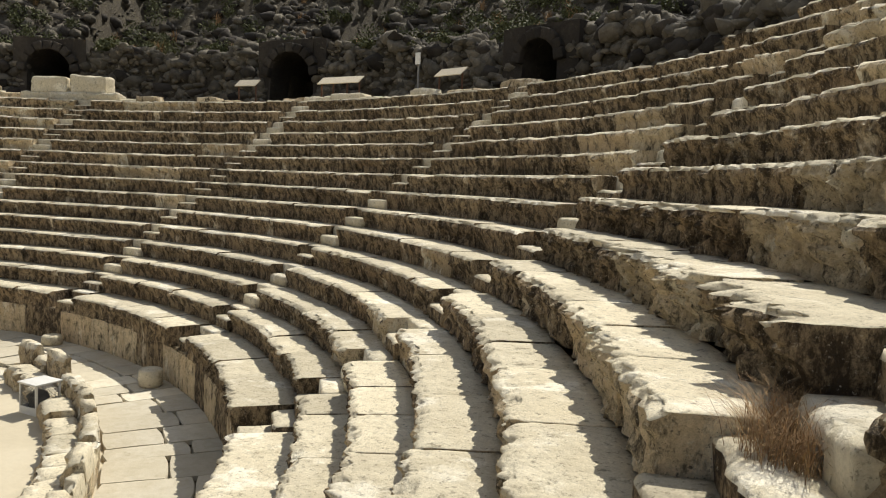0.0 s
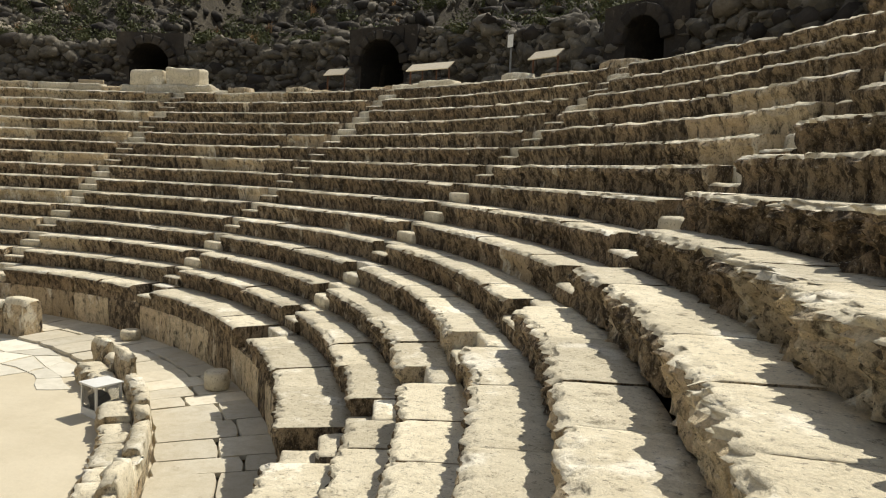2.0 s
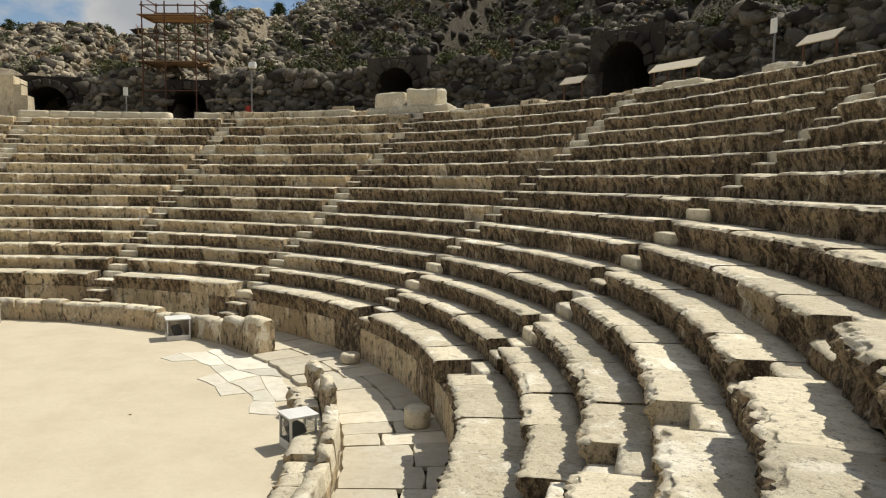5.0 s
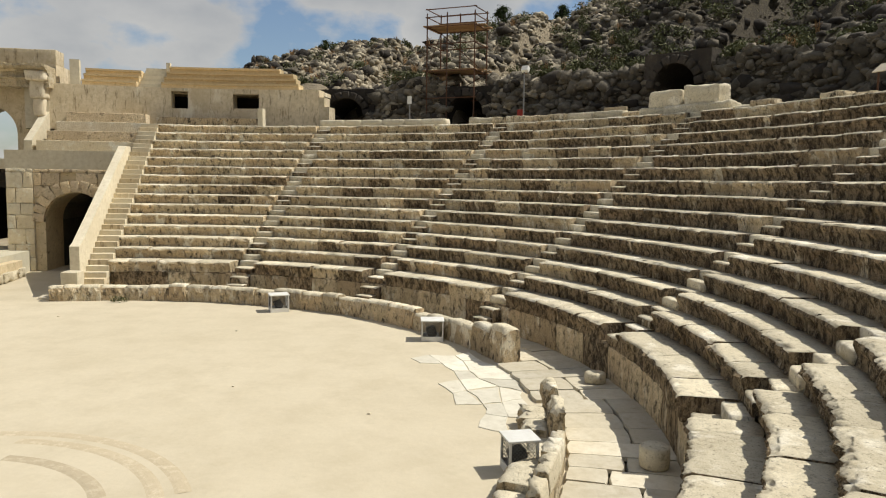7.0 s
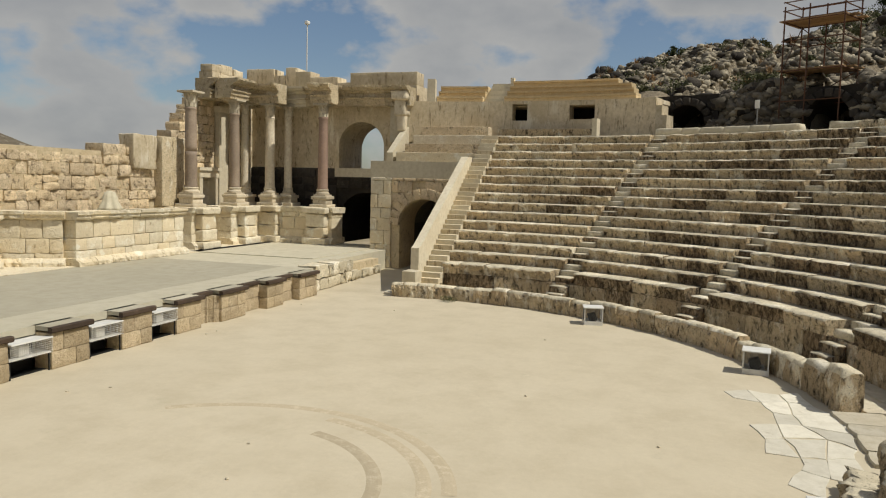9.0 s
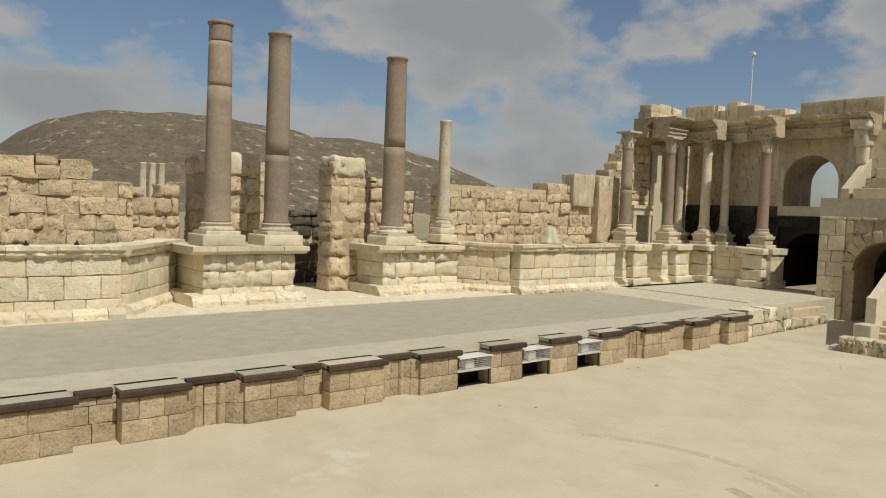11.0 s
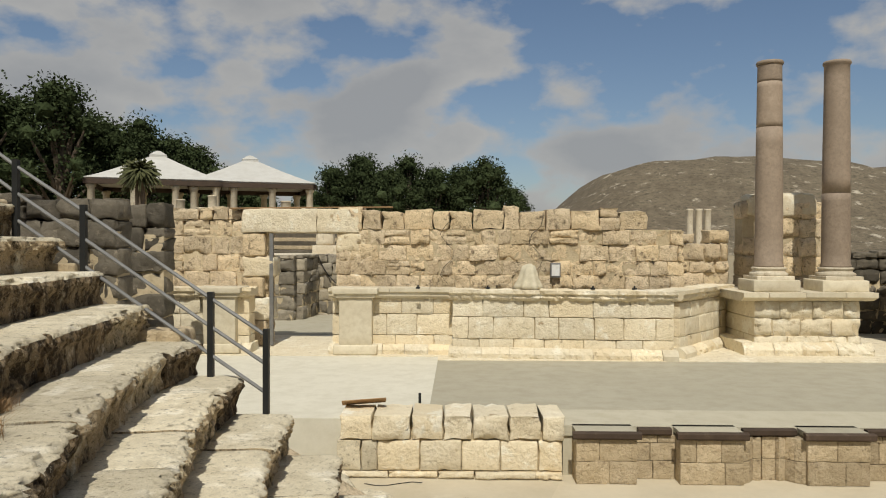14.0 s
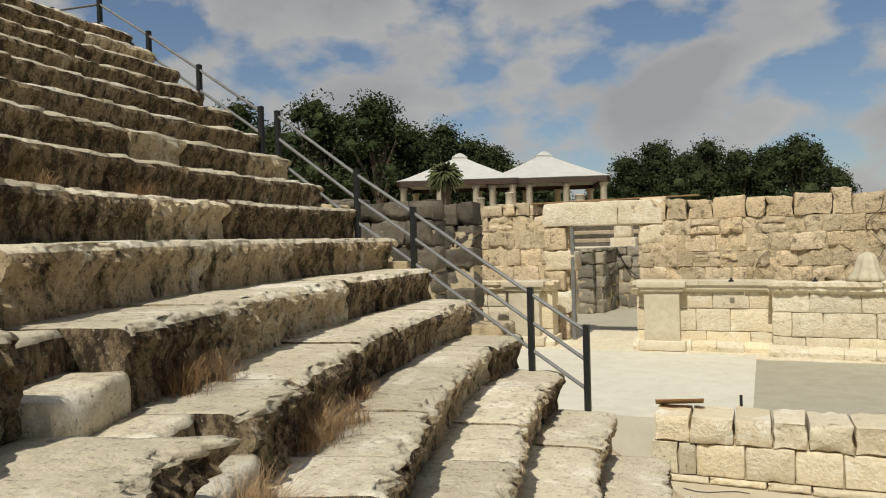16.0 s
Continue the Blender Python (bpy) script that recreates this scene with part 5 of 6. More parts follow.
# entablature: architrave, frieze and cornice over the columns
def entablature(a, b, depth, label):
    dx, dy = b[0] - a[0], b[1] - a[1]
    full = math.hypot(dx, dy)
    m = pose(a[0], a[1], 0, 0, 0, math.degrees(math.atan2(dy, dx)))
    d = depth / 2
    prof = [(-d, 9.43), (d, 9.43), (d, 9.58), (d + 0.07, 9.6), (d + 0.07, 9.74), (d + 0.17, 9.79), (d + 0.17, 9.85), (d + 0.02, 9.88), (d + 0.02, 10.04), (d + 0.18, 10.08), (d + 0.2, 10.16), (d + 0.42, 10.2), (d + 0.52, 10.3), (d + 0.52, 10.4), (-d, 10.4)]
    prof = [(y, 8.88 + (z - 9.43) * 1.15) for y, z in prof]
    worn_run("entablature", prof, full + 0.3, m @ pose(-0.15, 0, 0), int(full * 37) + 500, (1.0, 1.7), 0.032, None, label, body=M_ENTAB, flip=True)


entablature((-20.3, -14.5), (-21.6, -14.5), 1.0, "projecting carved limestone entablature on a column")
entablature((-23.2, -15.6), (-23.2, -12.9), 0.9, "projecting carved limestone entablature on two columns")
entablature((-23.4, -10.5), (-23.4, -9.7), 0.9, "projecting carved limestone entablature on a column")
entablature((-24.9, -16.0), (-24.9, -5.6), 1.0, "long carved limestone entablature along the wing wall")
entablature((-20.2, -15.7), (-25.0, -15.7), 1.0, "carved limestone entablature along the return wall")
for i, (x, y, z) in enumerate(((-21.95, -16.55, 10.4), (-22.9, -16.55, 10.4), (-24.1, -16.55, 10.4))):
    put("crest_block", mesh_of("crest_block", *lump(5, 4, 4, (0.9 + 0.2 * (i % 2), 0.8, 0.45 + 0.35 * (i > 2) + 0.1 * (i % 2)), 0.03, 800 + i, 0.04), M_STAINED, smooth=True), None, pose(x, y, z + 0.14), label="squared limestone block on the crest of the colonnade", category="stone block", group="blocks on the colonnade crest")
put("wall_bracket", mesh_of("wall_bracket", *join(moved(lump(5, 4, 6, (0.8, 0.7, 0.9), 0.05, 33, 0.1), pose(0, 0, 0)), moved(lump(5, 4, 4, (1.2, 1.0, 0.5), 0.06, 34, 0.1), pose(0, 0, 0.85)), moved(lump(4, 4, 4, (0.5, 0.5, 0.9), 0.05, 35, 0.1), pose(0, 0, -0.85))), M_MARBLE, smooth=True), None, pose(-24.7, -5.9, 8.35), label="broken carved capital hanging on at the wall end", category="capital")
put("flag_pole", mesh_of("flag_pole", *join(tube([(0, 0, 0), (0, 0, 2.9)], 0.035), moved(lump(3, 3, 3, (0.3, 0.25, 0.22), 0.0, 3, 0.06), pose(0, 0, 2.9))), M_WHITE), None, pose(-25.9, -12.6, 11.0), label="thin pole with a floodlight on the wing wall", category="light pole")

# wing block over the entrance vault
WX = -22.0
face = put("wing_front", mesh_of("wing_front", *moved(arched(-6.55, -1.5, -0.05, 4.85, -3.5, 1.4, 2.35, -2.4, -0.1), side(WX)), M_MORTAR), label="ashlar front of the side entrance with a round arch", category="wall", kind="structure")
laid(face, "stone_block", M_ASHLAR, (WX - 0.3, -6.55), (WX - 0.3, -5.35), 0.0, 4.85, 0.7, (0.55, 0.75), (0.5, 0.9), wear=0.03, rounding=0.035, seed=161)
laid(face, "stone_block", M_RUBBLE, (WX - 0.3, -5.35), (WX - 0.3, -1.5), 0.0, 4.85, 0.66, (0.5, 0.7), (0.6, 1.1), wear=0.02, rounding=0.03, seed=162, skip=lambda s, z: (s - 1.85) ** 2 + max(0, z - 2.35) ** 2 < 2.05 ** 2)
arch_ring = empty("arch_ring", side(WX), label="ring of wedge-shaped limestone arch stones", category="arch", kind="structure")
voussoirs(arch_ring, -3.5, 1.4, 2.35, 13, 0.6, -0.2, M_RUBBLE, thick=0.55)
# dark stone tone carries the passage's shade; the end wall is added
put("entrance_vault", mesh_of("entrance_vault", *moved(arched(-6.5, -1.5, -0.05, 4.8, -3.5, 1.4, 2.35, -12, -2.4), side(WX)), M_BASALT_LIT), label="vaulted entrance passage, its shade put into a dark stone colour", category="vault", kind="structure")
put("vault_end", mesh_of("vault_end", *box(WX - 12.4, WX - 12, -6.5, -1.5, -0.05, 4.8), M_BASALT_AND_VOID), label="added dark wall ending the shaded entrance passage", category="wall", kind="structure")
wing_top = put("wing_terrace", mesh_of("wing_terrace", *join(box(WX - 3.6, WX + 0.02, -6.58, -0.9, 4.85, 5.72)), M_NEW), label="pale restored parapet course over the entrance", category="parapet", kind="structure")
for i in range(4):
    put("upper_step", mesh_of("upper_step", *lump(12, 4, 3, (4.6 - 0.25 * i, 0.95, 0.52), 0.012, 170 + i, 0.02), M_RUBBLE if i % 2 else M_ASHLAR), None, pose(WX - 1.1 - 0.72 * i, -3.1 + 0.1 * i, 5.70 + 0.51 * i, 0, 0, 90), label="long limestone seat step above the entrance", category="stone step", group="seat steps above the entrance")
    if i < 3:
        put("step_core", mesh_of("step_core", *box(WX - 3.9, WX - 1.4 - 0.72 * i, -5.3, -0.9, 5.7 + 0.51 * i, 6.15 + 0.51 * i), M_STAINED), label="stone core under the upper seat steps", category="core", kind="structure")
put("sloping_parapet", mesh_of("sloping_parapet", *moved(extrude_x([(0.0, 5.7), (3.4, 5.7), (3.4, 8.1), (2.9, 8.1), (0.0, 6.2)], -0.18, 0.18), pose(WX - 0.6, -5.75, 0, 0, 0, 90)), M_NEW), label="pale sloping parapet beside the upper steps", category="parapet", kind="structure")

# restored parapet and stair at the end of the seats
slope = lambda x: Z0 + (-x - R0) / TREAD * RISE
par_prof = [(-14.0, -0.05), (-14.0, 1.9), (-14.3, 2.0), (-20.9, 5.95), (-21.6, 5.95), (-21.6, -0.05)]
v = [(x, y, z) for y in (-1.2, -0.85) for x, z in par_prof]
n = len(par_prof)
put("stair_parapet", mesh_of("stair_parapet", v, [(k, (k + 1) % n, n + (k + 1) % n, n + k) for k in range(n)] + [tuple(reversed(range(n))), tuple(range(n, 2 * n))], M_NEW), label="smooth pale sloping parapet along the end stair", category="parapet", kind="structure")
put("parapet_foot", mesh_of("parapet_foot", *lump(5, 4, 6, (0.75, 0.6, 1.0), 0.01, 3, 0.03), M_NEW), None, pose(-13.7, -1.02, 0), label="pale block at the foot of the stair parapet", category="stone block")
flight = empty("end_stairs", label="restored pale limestone stair along the end of the seats", category="stone stairs")
for k in range(-4, 2 * ROWS_N + 1):
    x = -(R0 + TREAD * k / 2)
    z = Z0 + RISE * k / 2
    put("step_block", mesh_of("step_block", *lump(3, 4, 2, (0.62, 0.84, 0.24), 0.008, 180 + k, 0.015), M_NEW if k % 3 else M_STAINED), flight, pose(x - 0.28, -0.42, z - 0.24))
vv = [(x, y, z) for y in (-0.83, -0.02) for x, z in ((-14.4, -0.05), (-14.4, 0.3), (-24.0, slope(-24.0) - 0.3), (-24.0, -0.05))]
put("stair_core", mesh_of("stair_core", vv, [(0, 1, 5, 4), (1, 2, 6, 5), (2, 3, 7, 6), (3, 0, 4, 7), (3, 2, 1, 0), (4, 5, 6, 7)], M_MORTAR), label="stone core under the end stair", category="core", kind="structure")


# ---- upper restored block behind the top row ----
def arc_solid(r0, r1, a0, a1, z0, z1, step=1.0):
    n = max(2, int(abs(a1 - a0) / step) + 1)
    vs, fs = [], []
    for a in np.radians(np.linspace(a0, a1, n)):
        for r, z in ((r0, z0), (r0, z1), (r1, z1), (r1, z0)):
            vs.append((r * math.cos(a), r * math.sin(a), z))
    for i in range(n - 1):
        for k in range(4):
            fs.append((4 * i + k, 4 * i + (k + 1) % 4, 4 * i + 4 + (k + 1) % 4, 4 * i + 4 + k))
    fs += [(3, 2, 1, 0), (4 * n - 4, 4 * n - 3, 4 * n - 2, 4 * n - 1)]
    return np.array(vs), fs


UP = 25.6
blocks = [(162.1, 169.3, 6.9, 9.2), (172.4, 177.6, 6.9, 9.2), (179.5, 192.6, 6.9, 9.2), (169.3, 172.4, 6.9, 8.2), (169.3, 172.4, 8.95, 9.2), (177.6, 179.5, 6.9, 8.15), (177.6, 179.5, 9.05, 9.2), (161.4, 162.1, 6.9, 8.8), (160.8, 161.4, 6.9, 8.3)]
upper = put("upper_wall", mesh_of("upper_wall", *join(*[arc_solid(UP, UP + 0.9, *b) for b in blocks]), M_STAINED), label="restored upper wall with two dark window openings", category="wall", kind="structure")
# dark wall and roof added behind the openings to supply their shade
put("upper_room", mesh_of("upper_room", *arc_solid(UP + 2.2, UP + 2.6, 162, 188, 6.9, 9.2), M_BASALT_AND_VOID), label="added dark wall giving the upper openings their shade", category="wall", kind="structure")
put("upper_roof", mesh_of("upper_roof", *arc_solid(UP + 0.85, UP + 2.6, 162.2, 189.5, 8.98, 9.19), M_STAINED), label="roof slabs added over the space behind the openings", category="roof", kind="structure")
upper_seating = empty("upper_seating", label="restored upper seating of fresh yellow limestone rows", category="stone seating")
for i in range(4):
    for a0, a1 in (((165 + 0.8 * i, 180.9), (183.6, 189.4)) if i < 3 else ((168.6, 180.9),)):
        v, f = arc_solid(UP + 0.7 + 0.75 * i, UP + 1.5 + 0.75 * i, a0, a1, 9.1, 9.55 + 0.38 * i, 0.5)
        v = v + 0.012 * vnoise(v, 3, i)[:, None]
        lv, lf = arc_solid(UP + 0.62 + 0.75 * i, UP + 1.5 + 0.75 * i, a0, a1, 9.45 + 0.38 * i, 9.56 + 0.38 * i, 0.5)
        put("bench", mesh_of("bench", *join((v, f), (lv, lf)), M_YELLOW), upper_seating)
for i in range(8):
    put("step", mesh_of("step", *arc_solid(UP + 0.75 + 0.38 * i, UP + 1.3 + 0.38 * i, 181.0, 183.5, 9.1, 9.3 + 0.19 * i), M_NEW), upper_seating, label="pale narrow step")
put("upper_parapet", mesh_of("upper_parapet", *arc_solid(UP + 2.9, UP + 3.3, 180.8, 181.2, 9.1, 10.9), M_NEW), label="pale upright parapet end", category="parapet", kind="structure")
put("upper_parapet", mesh_of("upper_parapet", *join(arc_solid(UP, UP + 0.9, 192.6, 195, 6.9, 9.6), arc_solid(UP + 0.4, UP + 0.9, 189.5, 190.5, 9.2, 10.5)), M_NEW), label="pale upright parapet end", category="parapet", kind="structure")

ledge = put("ledge_wall", mesh_of("ledge_wall", *arc_solid(24.35, 24.75, 168.6, 180.6, 6.9, 7.58), M_BROWN), label="low weathered ledge wall before the upper openings", category="wall", kind="structure")
put("end_block", mesh_of("end_block", *arc_solid(24.3, 24.8, 168.0, 168.6, 6.9, 8.1), M_NEW), ledge, label="pale upright end block")

# low kerb walls and loose blocks on the top edge
top_edge = empty("top_kerb", label="low kerb of pale limestone blocks along the top row", category="kerb", kind="structure")
a = 160.8
while a > 62:
    ln = math.degrees(seat_rng.uniform(0.7, 1.5) / 24.4)
    new_stone = a > 147.5
    if not (144.8 < a < 147.5) and not (a < 124 and seat_rng.random() < 0.35):
        zt = 0.34 if a > 124 else seat_rng.uniform(0.05, 0.3)
        f0 = 24.2
        pr = [(f0, 7.1), (f0, 7.2 + zt * 0.5), (f0 + 0.01, 7.18 + zt - 0.05), (f0 + 0.05, 7.18 + zt), (f0 + 0.5, 7.18 + zt), (f0 + 0.6, 7.1 + zt * 0.8), (f0 + 0.6, 6.9)]
        w = 0.01 if new_stone else 0.04
        v, f, idx = arc_stone(pr, radians(a - ln), radians(a), 0.15, w, seat_rng.randrange(9999), 3, w * 1.6)
        put("kerb_block", mesh_of("kerb_block", v, f, M_NEW if new_stone else M_BROWN if seat_rng.random() < 0.6 else M_TREAD, smooth=True), top_edge)
    a -= ln
for i, (az, r, z, sx, sz) in enumerate(((119.1, 24.6, 7.45, 1.5, 0.68), (115.3, 24.6, 7.45, 1.5, 0.74), (120.2, 24.5, 7.1, 1.3, 0.4), (117.0, 24.5, 7.1, 1.6, 0.42), (114.0, 24.5, 7.1, 1.5, 0.42))):
    put("loose_block", mesh_of("loose_block", *lump(9, 6, 5, (sx, 0.8, sz), 0.06, 230 + i, 0.1, 0.08), M_TREAD, smooth=True), None, pose(r * math.cos(radians(az)), r * math.sin(radians(az)), z, 0, 0, az + 90 + 4 * (i % 3)), label="big pale weathered limestone block on the top row", category="stone block", group="big blocks on the top row")

# ---- hill: vault mouths, scree, shrubs ----
for az in VAULTS:
    if az < 60:
        continue
    m = pose(0, 0, 0, 0, 0, az - 90) @ pose(0, 28.0, 0)
    apex = 9.75 if az < 140 else 9.0
    wide = 1.0 if az > 85 else 0.72
    apex -= 0.3 * (az < 85)
    v, f = arched(-1.6, 1.6, 6.8, apex + 0.5, 0, wide, apex - wide, 0, 3.6)
    v = v + (0.12 * fbm(v + az, 1.3, 3, 2))[:, None]
    vault = put("vault_mouth", mesh_of("vault_mouth", v, f, M_BASALT_AND_VOID), None, m, label="dark arched mouth of a basalt vault in the hillside", category="vault", group="vault mouths in the hillside")
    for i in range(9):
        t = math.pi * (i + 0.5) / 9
        put("arch_stone", stones("arch_stone", M_BASALT_AND_VOID, 0.07, 0.07)[1.0][i % 6], vault, pose(-wide * math.cos(t), -0.02, apex - wide + wide * math.sin(t)) @ pose(0, 0, 0, 0, math.degrees(t) - 90, 0) @ Matrix.Diagonal((0.36, 0.4, 0.38, 1)))
    # back panel added so the mouth stays dark inside
    put("vault_back", mesh_of("vault_back", *box(-1.2, 1.2, 3.4, 3.6, 6.8, apex), M_BASALT_AND_VOID), vault)

PHI = (1 + 5 ** 0.5) / 2
ICO = np.array([(-1, PHI, 0), (1, PHI, 0), (-1, -PHI, 0), (1, -PHI, 0), (0, -1, PHI), (0, 1, PHI), (0, -1, -PHI), (0, 1, -PHI), (PHI, 0, -1), (PHI, 0, 1), (-PHI, 0, -1), (-PHI, 0, 1)]) / 1.9
ICO_F = np.array([(0, 11, 5), (0, 5, 1), (0, 1, 7), (0, 7, 10), (0, 10, 11), (1, 5, 9), (5, 11, 4), (11, 10, 2), (10, 7, 6), (7, 1, 8), (3, 9, 4), (3, 4, 2), (3, 2, 6), (3, 6, 8), (3, 8, 9), (4, 9, 5), (2, 4, 11), (6, 2, 10), (8, 6, 7), (9, 8, 1)])


def scree(name, n, r_lo, r_hi, size, mat, seed, az_lo=2, az_hi=178, power=1.0, label=""):
    g = np.random.default_rng(seed)
    az = g.uniform(az_lo, az_hi, n)
    r = r_lo + (r_hi - r_lo) * g.random(n) ** power
    x, y = r * np.cos(np.radians(az)), r * np.sin(np.radians(az))
    z = ground_z(x, y)
    keep = (z > 7.2) & (np.min(np.abs(az[:, None] - np.array(VAULTS)[None]), axis=1) * r / 57.3 > 1.15 - 9 * (r > 31.0))
    keep &= ~((az > 158.5) & (r < 31.5))
    x, y, z = x[keep], y[keep], z[keep]
    n = len(x)
    s = size[0] + (size[1] - size[0]) * g.random(n) ** 2.5
    v = ICO[None] * (1 + 0.22 * g.standard_normal((n, 12, 1))) * g.uniform(0.55, 1.25, (n, 1, 3)) * s[:, None, None]
    a = g.uniform(0, 6.28, n)
    ca, sa = np.cos(a)[:, None], np.sin(a)[:, None]
    v = np.stack([v[..., 0] * ca - v[..., 1] * sa, v[..., 0] * sa + v[..., 1] * ca, v[..., 2] * 0.75], -1)
    c = np.stack([x, y, z + 0.1 * s], -1)
    big = 0.8 * fbm(c, 0.4, 3, 3)
    big = big + 0.45 * vnoise(c, 1.5, 8)
    big = big + 0.16 * vnoise(c, 3.6, 9)
    c[:, 2] += big * np.clip((z - 7) / 1.5, 0, 1)
    v = (v + c[:, None, :]).reshape(-1, 3)
    f = (ICO_F[None] + 12 * np.arange(n)[:, None, None]).reshape(-1, 3).tolist()
    put(name, mesh_of(name, v, f, mat, smooth=True), label=label, category="rocks", kind="stuff")


scree("basalt_scree", 19000, 27.2, 52, (0.06, 0.42), M_BASALT_LIT, 5, power=1.7, label="loose weathered basalt stones covering the hillside")
scree("face_scree", 9000, 27.5, 29.4, (0.10, 0.42), M_BASALT_LIT, 15, 56, 158, label="rough basalt stones of the cut hill face")
scree("dark_scree", 8000, 27.2, 48, (0.07, 0.55), M_BASALT_AND_VOID, 6, power=1.9, label="dark basalt boulders tumbled on the hillside")
scree("pale_scree", 16000, 27.4, 52, (0.06, 0.36), M_SCREE, 8, 137, 178, power=1.4, label="paler stones scattered on the hillside")


def leaf_cloud(n, centre, radius, size, g, flat=1.0):
    """Small leaf faces scattered through an ellipsoid."""
    p = g.standard_normal((n, 3))
    p = p / np.linalg.norm(p, axis=1, keepdims=True) * (g.random((n, 1)) ** 0.45)
    p = p * np.array(radius) + np.array(centre)
    a, b = g.standard_normal((n, 3)), g.standard_normal((n, 3))
    a = a / np.linalg.norm(a, axis=1, keepdims=True)
    b = b - (a * b).sum(1, keepdims=True) * a
    b = b / np.linalg.norm(b, axis=1, keepdims=True)
    s = size * g.uniform(0.6, 1.4, (n, 1))
    v = np.stack([p - a * s, p + b * s * 0.5, p + a * s, p - b * s * 0.5], 1).reshape(-1, 3)
    f = (np.arange(4)[None] + 4 * np.arange(n)[:, None]).tolist()
    return v, f


def tufts(n, spots, height, spread, g, blades=26, width=0.006):
    """Bent dry blades springing from each spot."""
    vs, fs = [], []
    for (x, y, z, k) in spots:
        for _ in range(blades):
            a = g.uniform(0, 6.28)
            h = height * k * g.uniform(0.5, 1.2)
            lean = spread * k * g.uniform(0.2, 1.0)
            bx, by = x + g.normal(0, 0.06 * k), y + g.normal(0, 0.06 * k)
            wx, wy = -math.sin(a) * width, math.cos(a) * width
            i = len(vs)
            for t in (0, 0.4, 0.75, 1.0):
                px, py = bx + math.cos(a) * lean * t ** 1.8, by + math.sin(a) * lean * t ** 1.8
                pz = z + h * (t - 0.25 * t ** 3)
                w = 1 - 0.8 * t
                vs += [(px - wx * w, py - wy * w, pz), (px + wx * w, py + wy * w, pz)]
            for j in range(3):
                fs.append((i + 2 * j, i + 2 * j + 1, i + 2 * j + 3, i + 2 * j + 2))
    return np.array(vs), fs


g = np.random.default_rng(21)
bush_parts, dry_spots = [], []
for i in range(1300):
    az, r = g.uniform(70, 177), 28.5 + 20 * g.random() ** 1.4
    x, y = r * math.cos(radians(az)), r * math.sin(radians(az))
    z = float(ground_z(np.array([x]), np.array([y]))[0])
    if z < 8:
        continue
    z += 0.25
    if i % 9 < (4 if az < 138 else 2):
        s = g.uniform(0.25, 0.7)
        bush_parts.append(leaf_cloud(170, (x, y, z + s * 0.5), (s, s, s * 0.75), 0.075, g))
    elif i % 9 == 8:
        dry_spots.append((x, y, z, g.uniform(0.7, 1.3)))
put("hillside_shrubs", mesh_of("hillside_shrubs", *join(*bush_parts), M_LEAF_DUSTY), label="dusty green shrubs scattered on the hillside", category="shrubs", kind="stuff")
put("hillside_grass", mesh_of("hillside_grass", *tufts(0, dry_spots, 0.6, 0.4, g, 40, 0.02), M_DRY), label="dry grass tufts on the hillside", category="grass", kind="stuff")

# dry weeds in the joints of the near seat rows
weed_spots = []
for x, y, row, k in ((17.15, 7.32, 5, 1.1), (17.20, 7.20, 5, 1.15), (17.27, 7.03, 5, 0.95), (17.80, 5.75, 5, 1.0), (17.76, 5.95, 5, 0.9), (17.86, 5.5, 5, 0.8), (18.22, 6.52, 6, 1.1), (18.3, 6.3, 6, 0.9), (18.0, 4.6, 5, 0.6), (20.3, 5.8, 9, 0.9), (20.8, 4.4, 9, 0.9)):
    edge = (R0 + TREAD * (row + 1) - 0.02) / math.hypot(x, y)
    weed_spots += [(x * edge + g.normal(0, 0.05), y * edge + g.normal(0, 0.09), Z0 + RISE * row - 0.01, k * g.uniform(0.7, 1.1)) for _ in range(3)]
put("dry_weeds", mesh_of("dry_weeds", *tufts(0, weed_spots, 0.27, 0.36, g, 110, 0.0019), M_DRY), label="dry brown weeds in the joints of the seat rows", category="weeds", kind="stuff")
green_spots = [(20.05 + 0.12 * i, 5.05 - 0.35 * i, Z0 + RISE * 8 - 0.01, 1.2 - 0.1 * i) for i in range(4)] + [(20.4, 5.75, Z0 + RISE * 9 - 0.01, 1.0)]
put("green_tufts", mesh_of("green_tufts", *tufts(0, green_spots, 0.34, 0.26, g, 70, 0.004), M_LEAF_DUSTY), label="green grass tufts in the joints of the seat rows", category="weeds", kind="stuff")
bx = leaf_cloud(170, (-12.62, 0.9, 0.1), (0.3, 0.35, 0.16), 0.035, g)
put("green_weed", mesh_of("green_weed", *bx, M_LEAF_DUSTY), label="green weed at the foot of the orchestra wall", category="weed", kind="stuff")

# ---- things along the top row ----
def on_ring(az, r, z):
    return pose(r * math.cos(radians(az)), r * math.sin(radians(az)), z, 0, 0, az + 90)


def info_board(az, w, r=25.0):
    board = empty("information_board", on_ring(az, r, 7.2), label="slanted information panel on thin posts behind the top row", category="information board", group="information boards")
    put("panel", mesh_of("panel", *moved(box(-w / 2, w / 2, -0.22, 0.22, -0.015, 0.015), pose(0, 0, 0.85, -38, 0, 0)), M_PRINT), board, label="faded cream panel")
    for x in ((-w / 2 + 0.08, w / 2 - 0.08) if w < 1.4 else (-w / 2 + 0.08, -w / 6, w / 6, w / 2 - 0.08)):
        put("post", mesh_of("post", *tube([(x, 0, 0), (x, 0, 0.85)], 0.03), M_RUST), board)


info_board(90.0, 1.9)
info_board(99.9, 0.95)
info_board(78.6, 1.15)
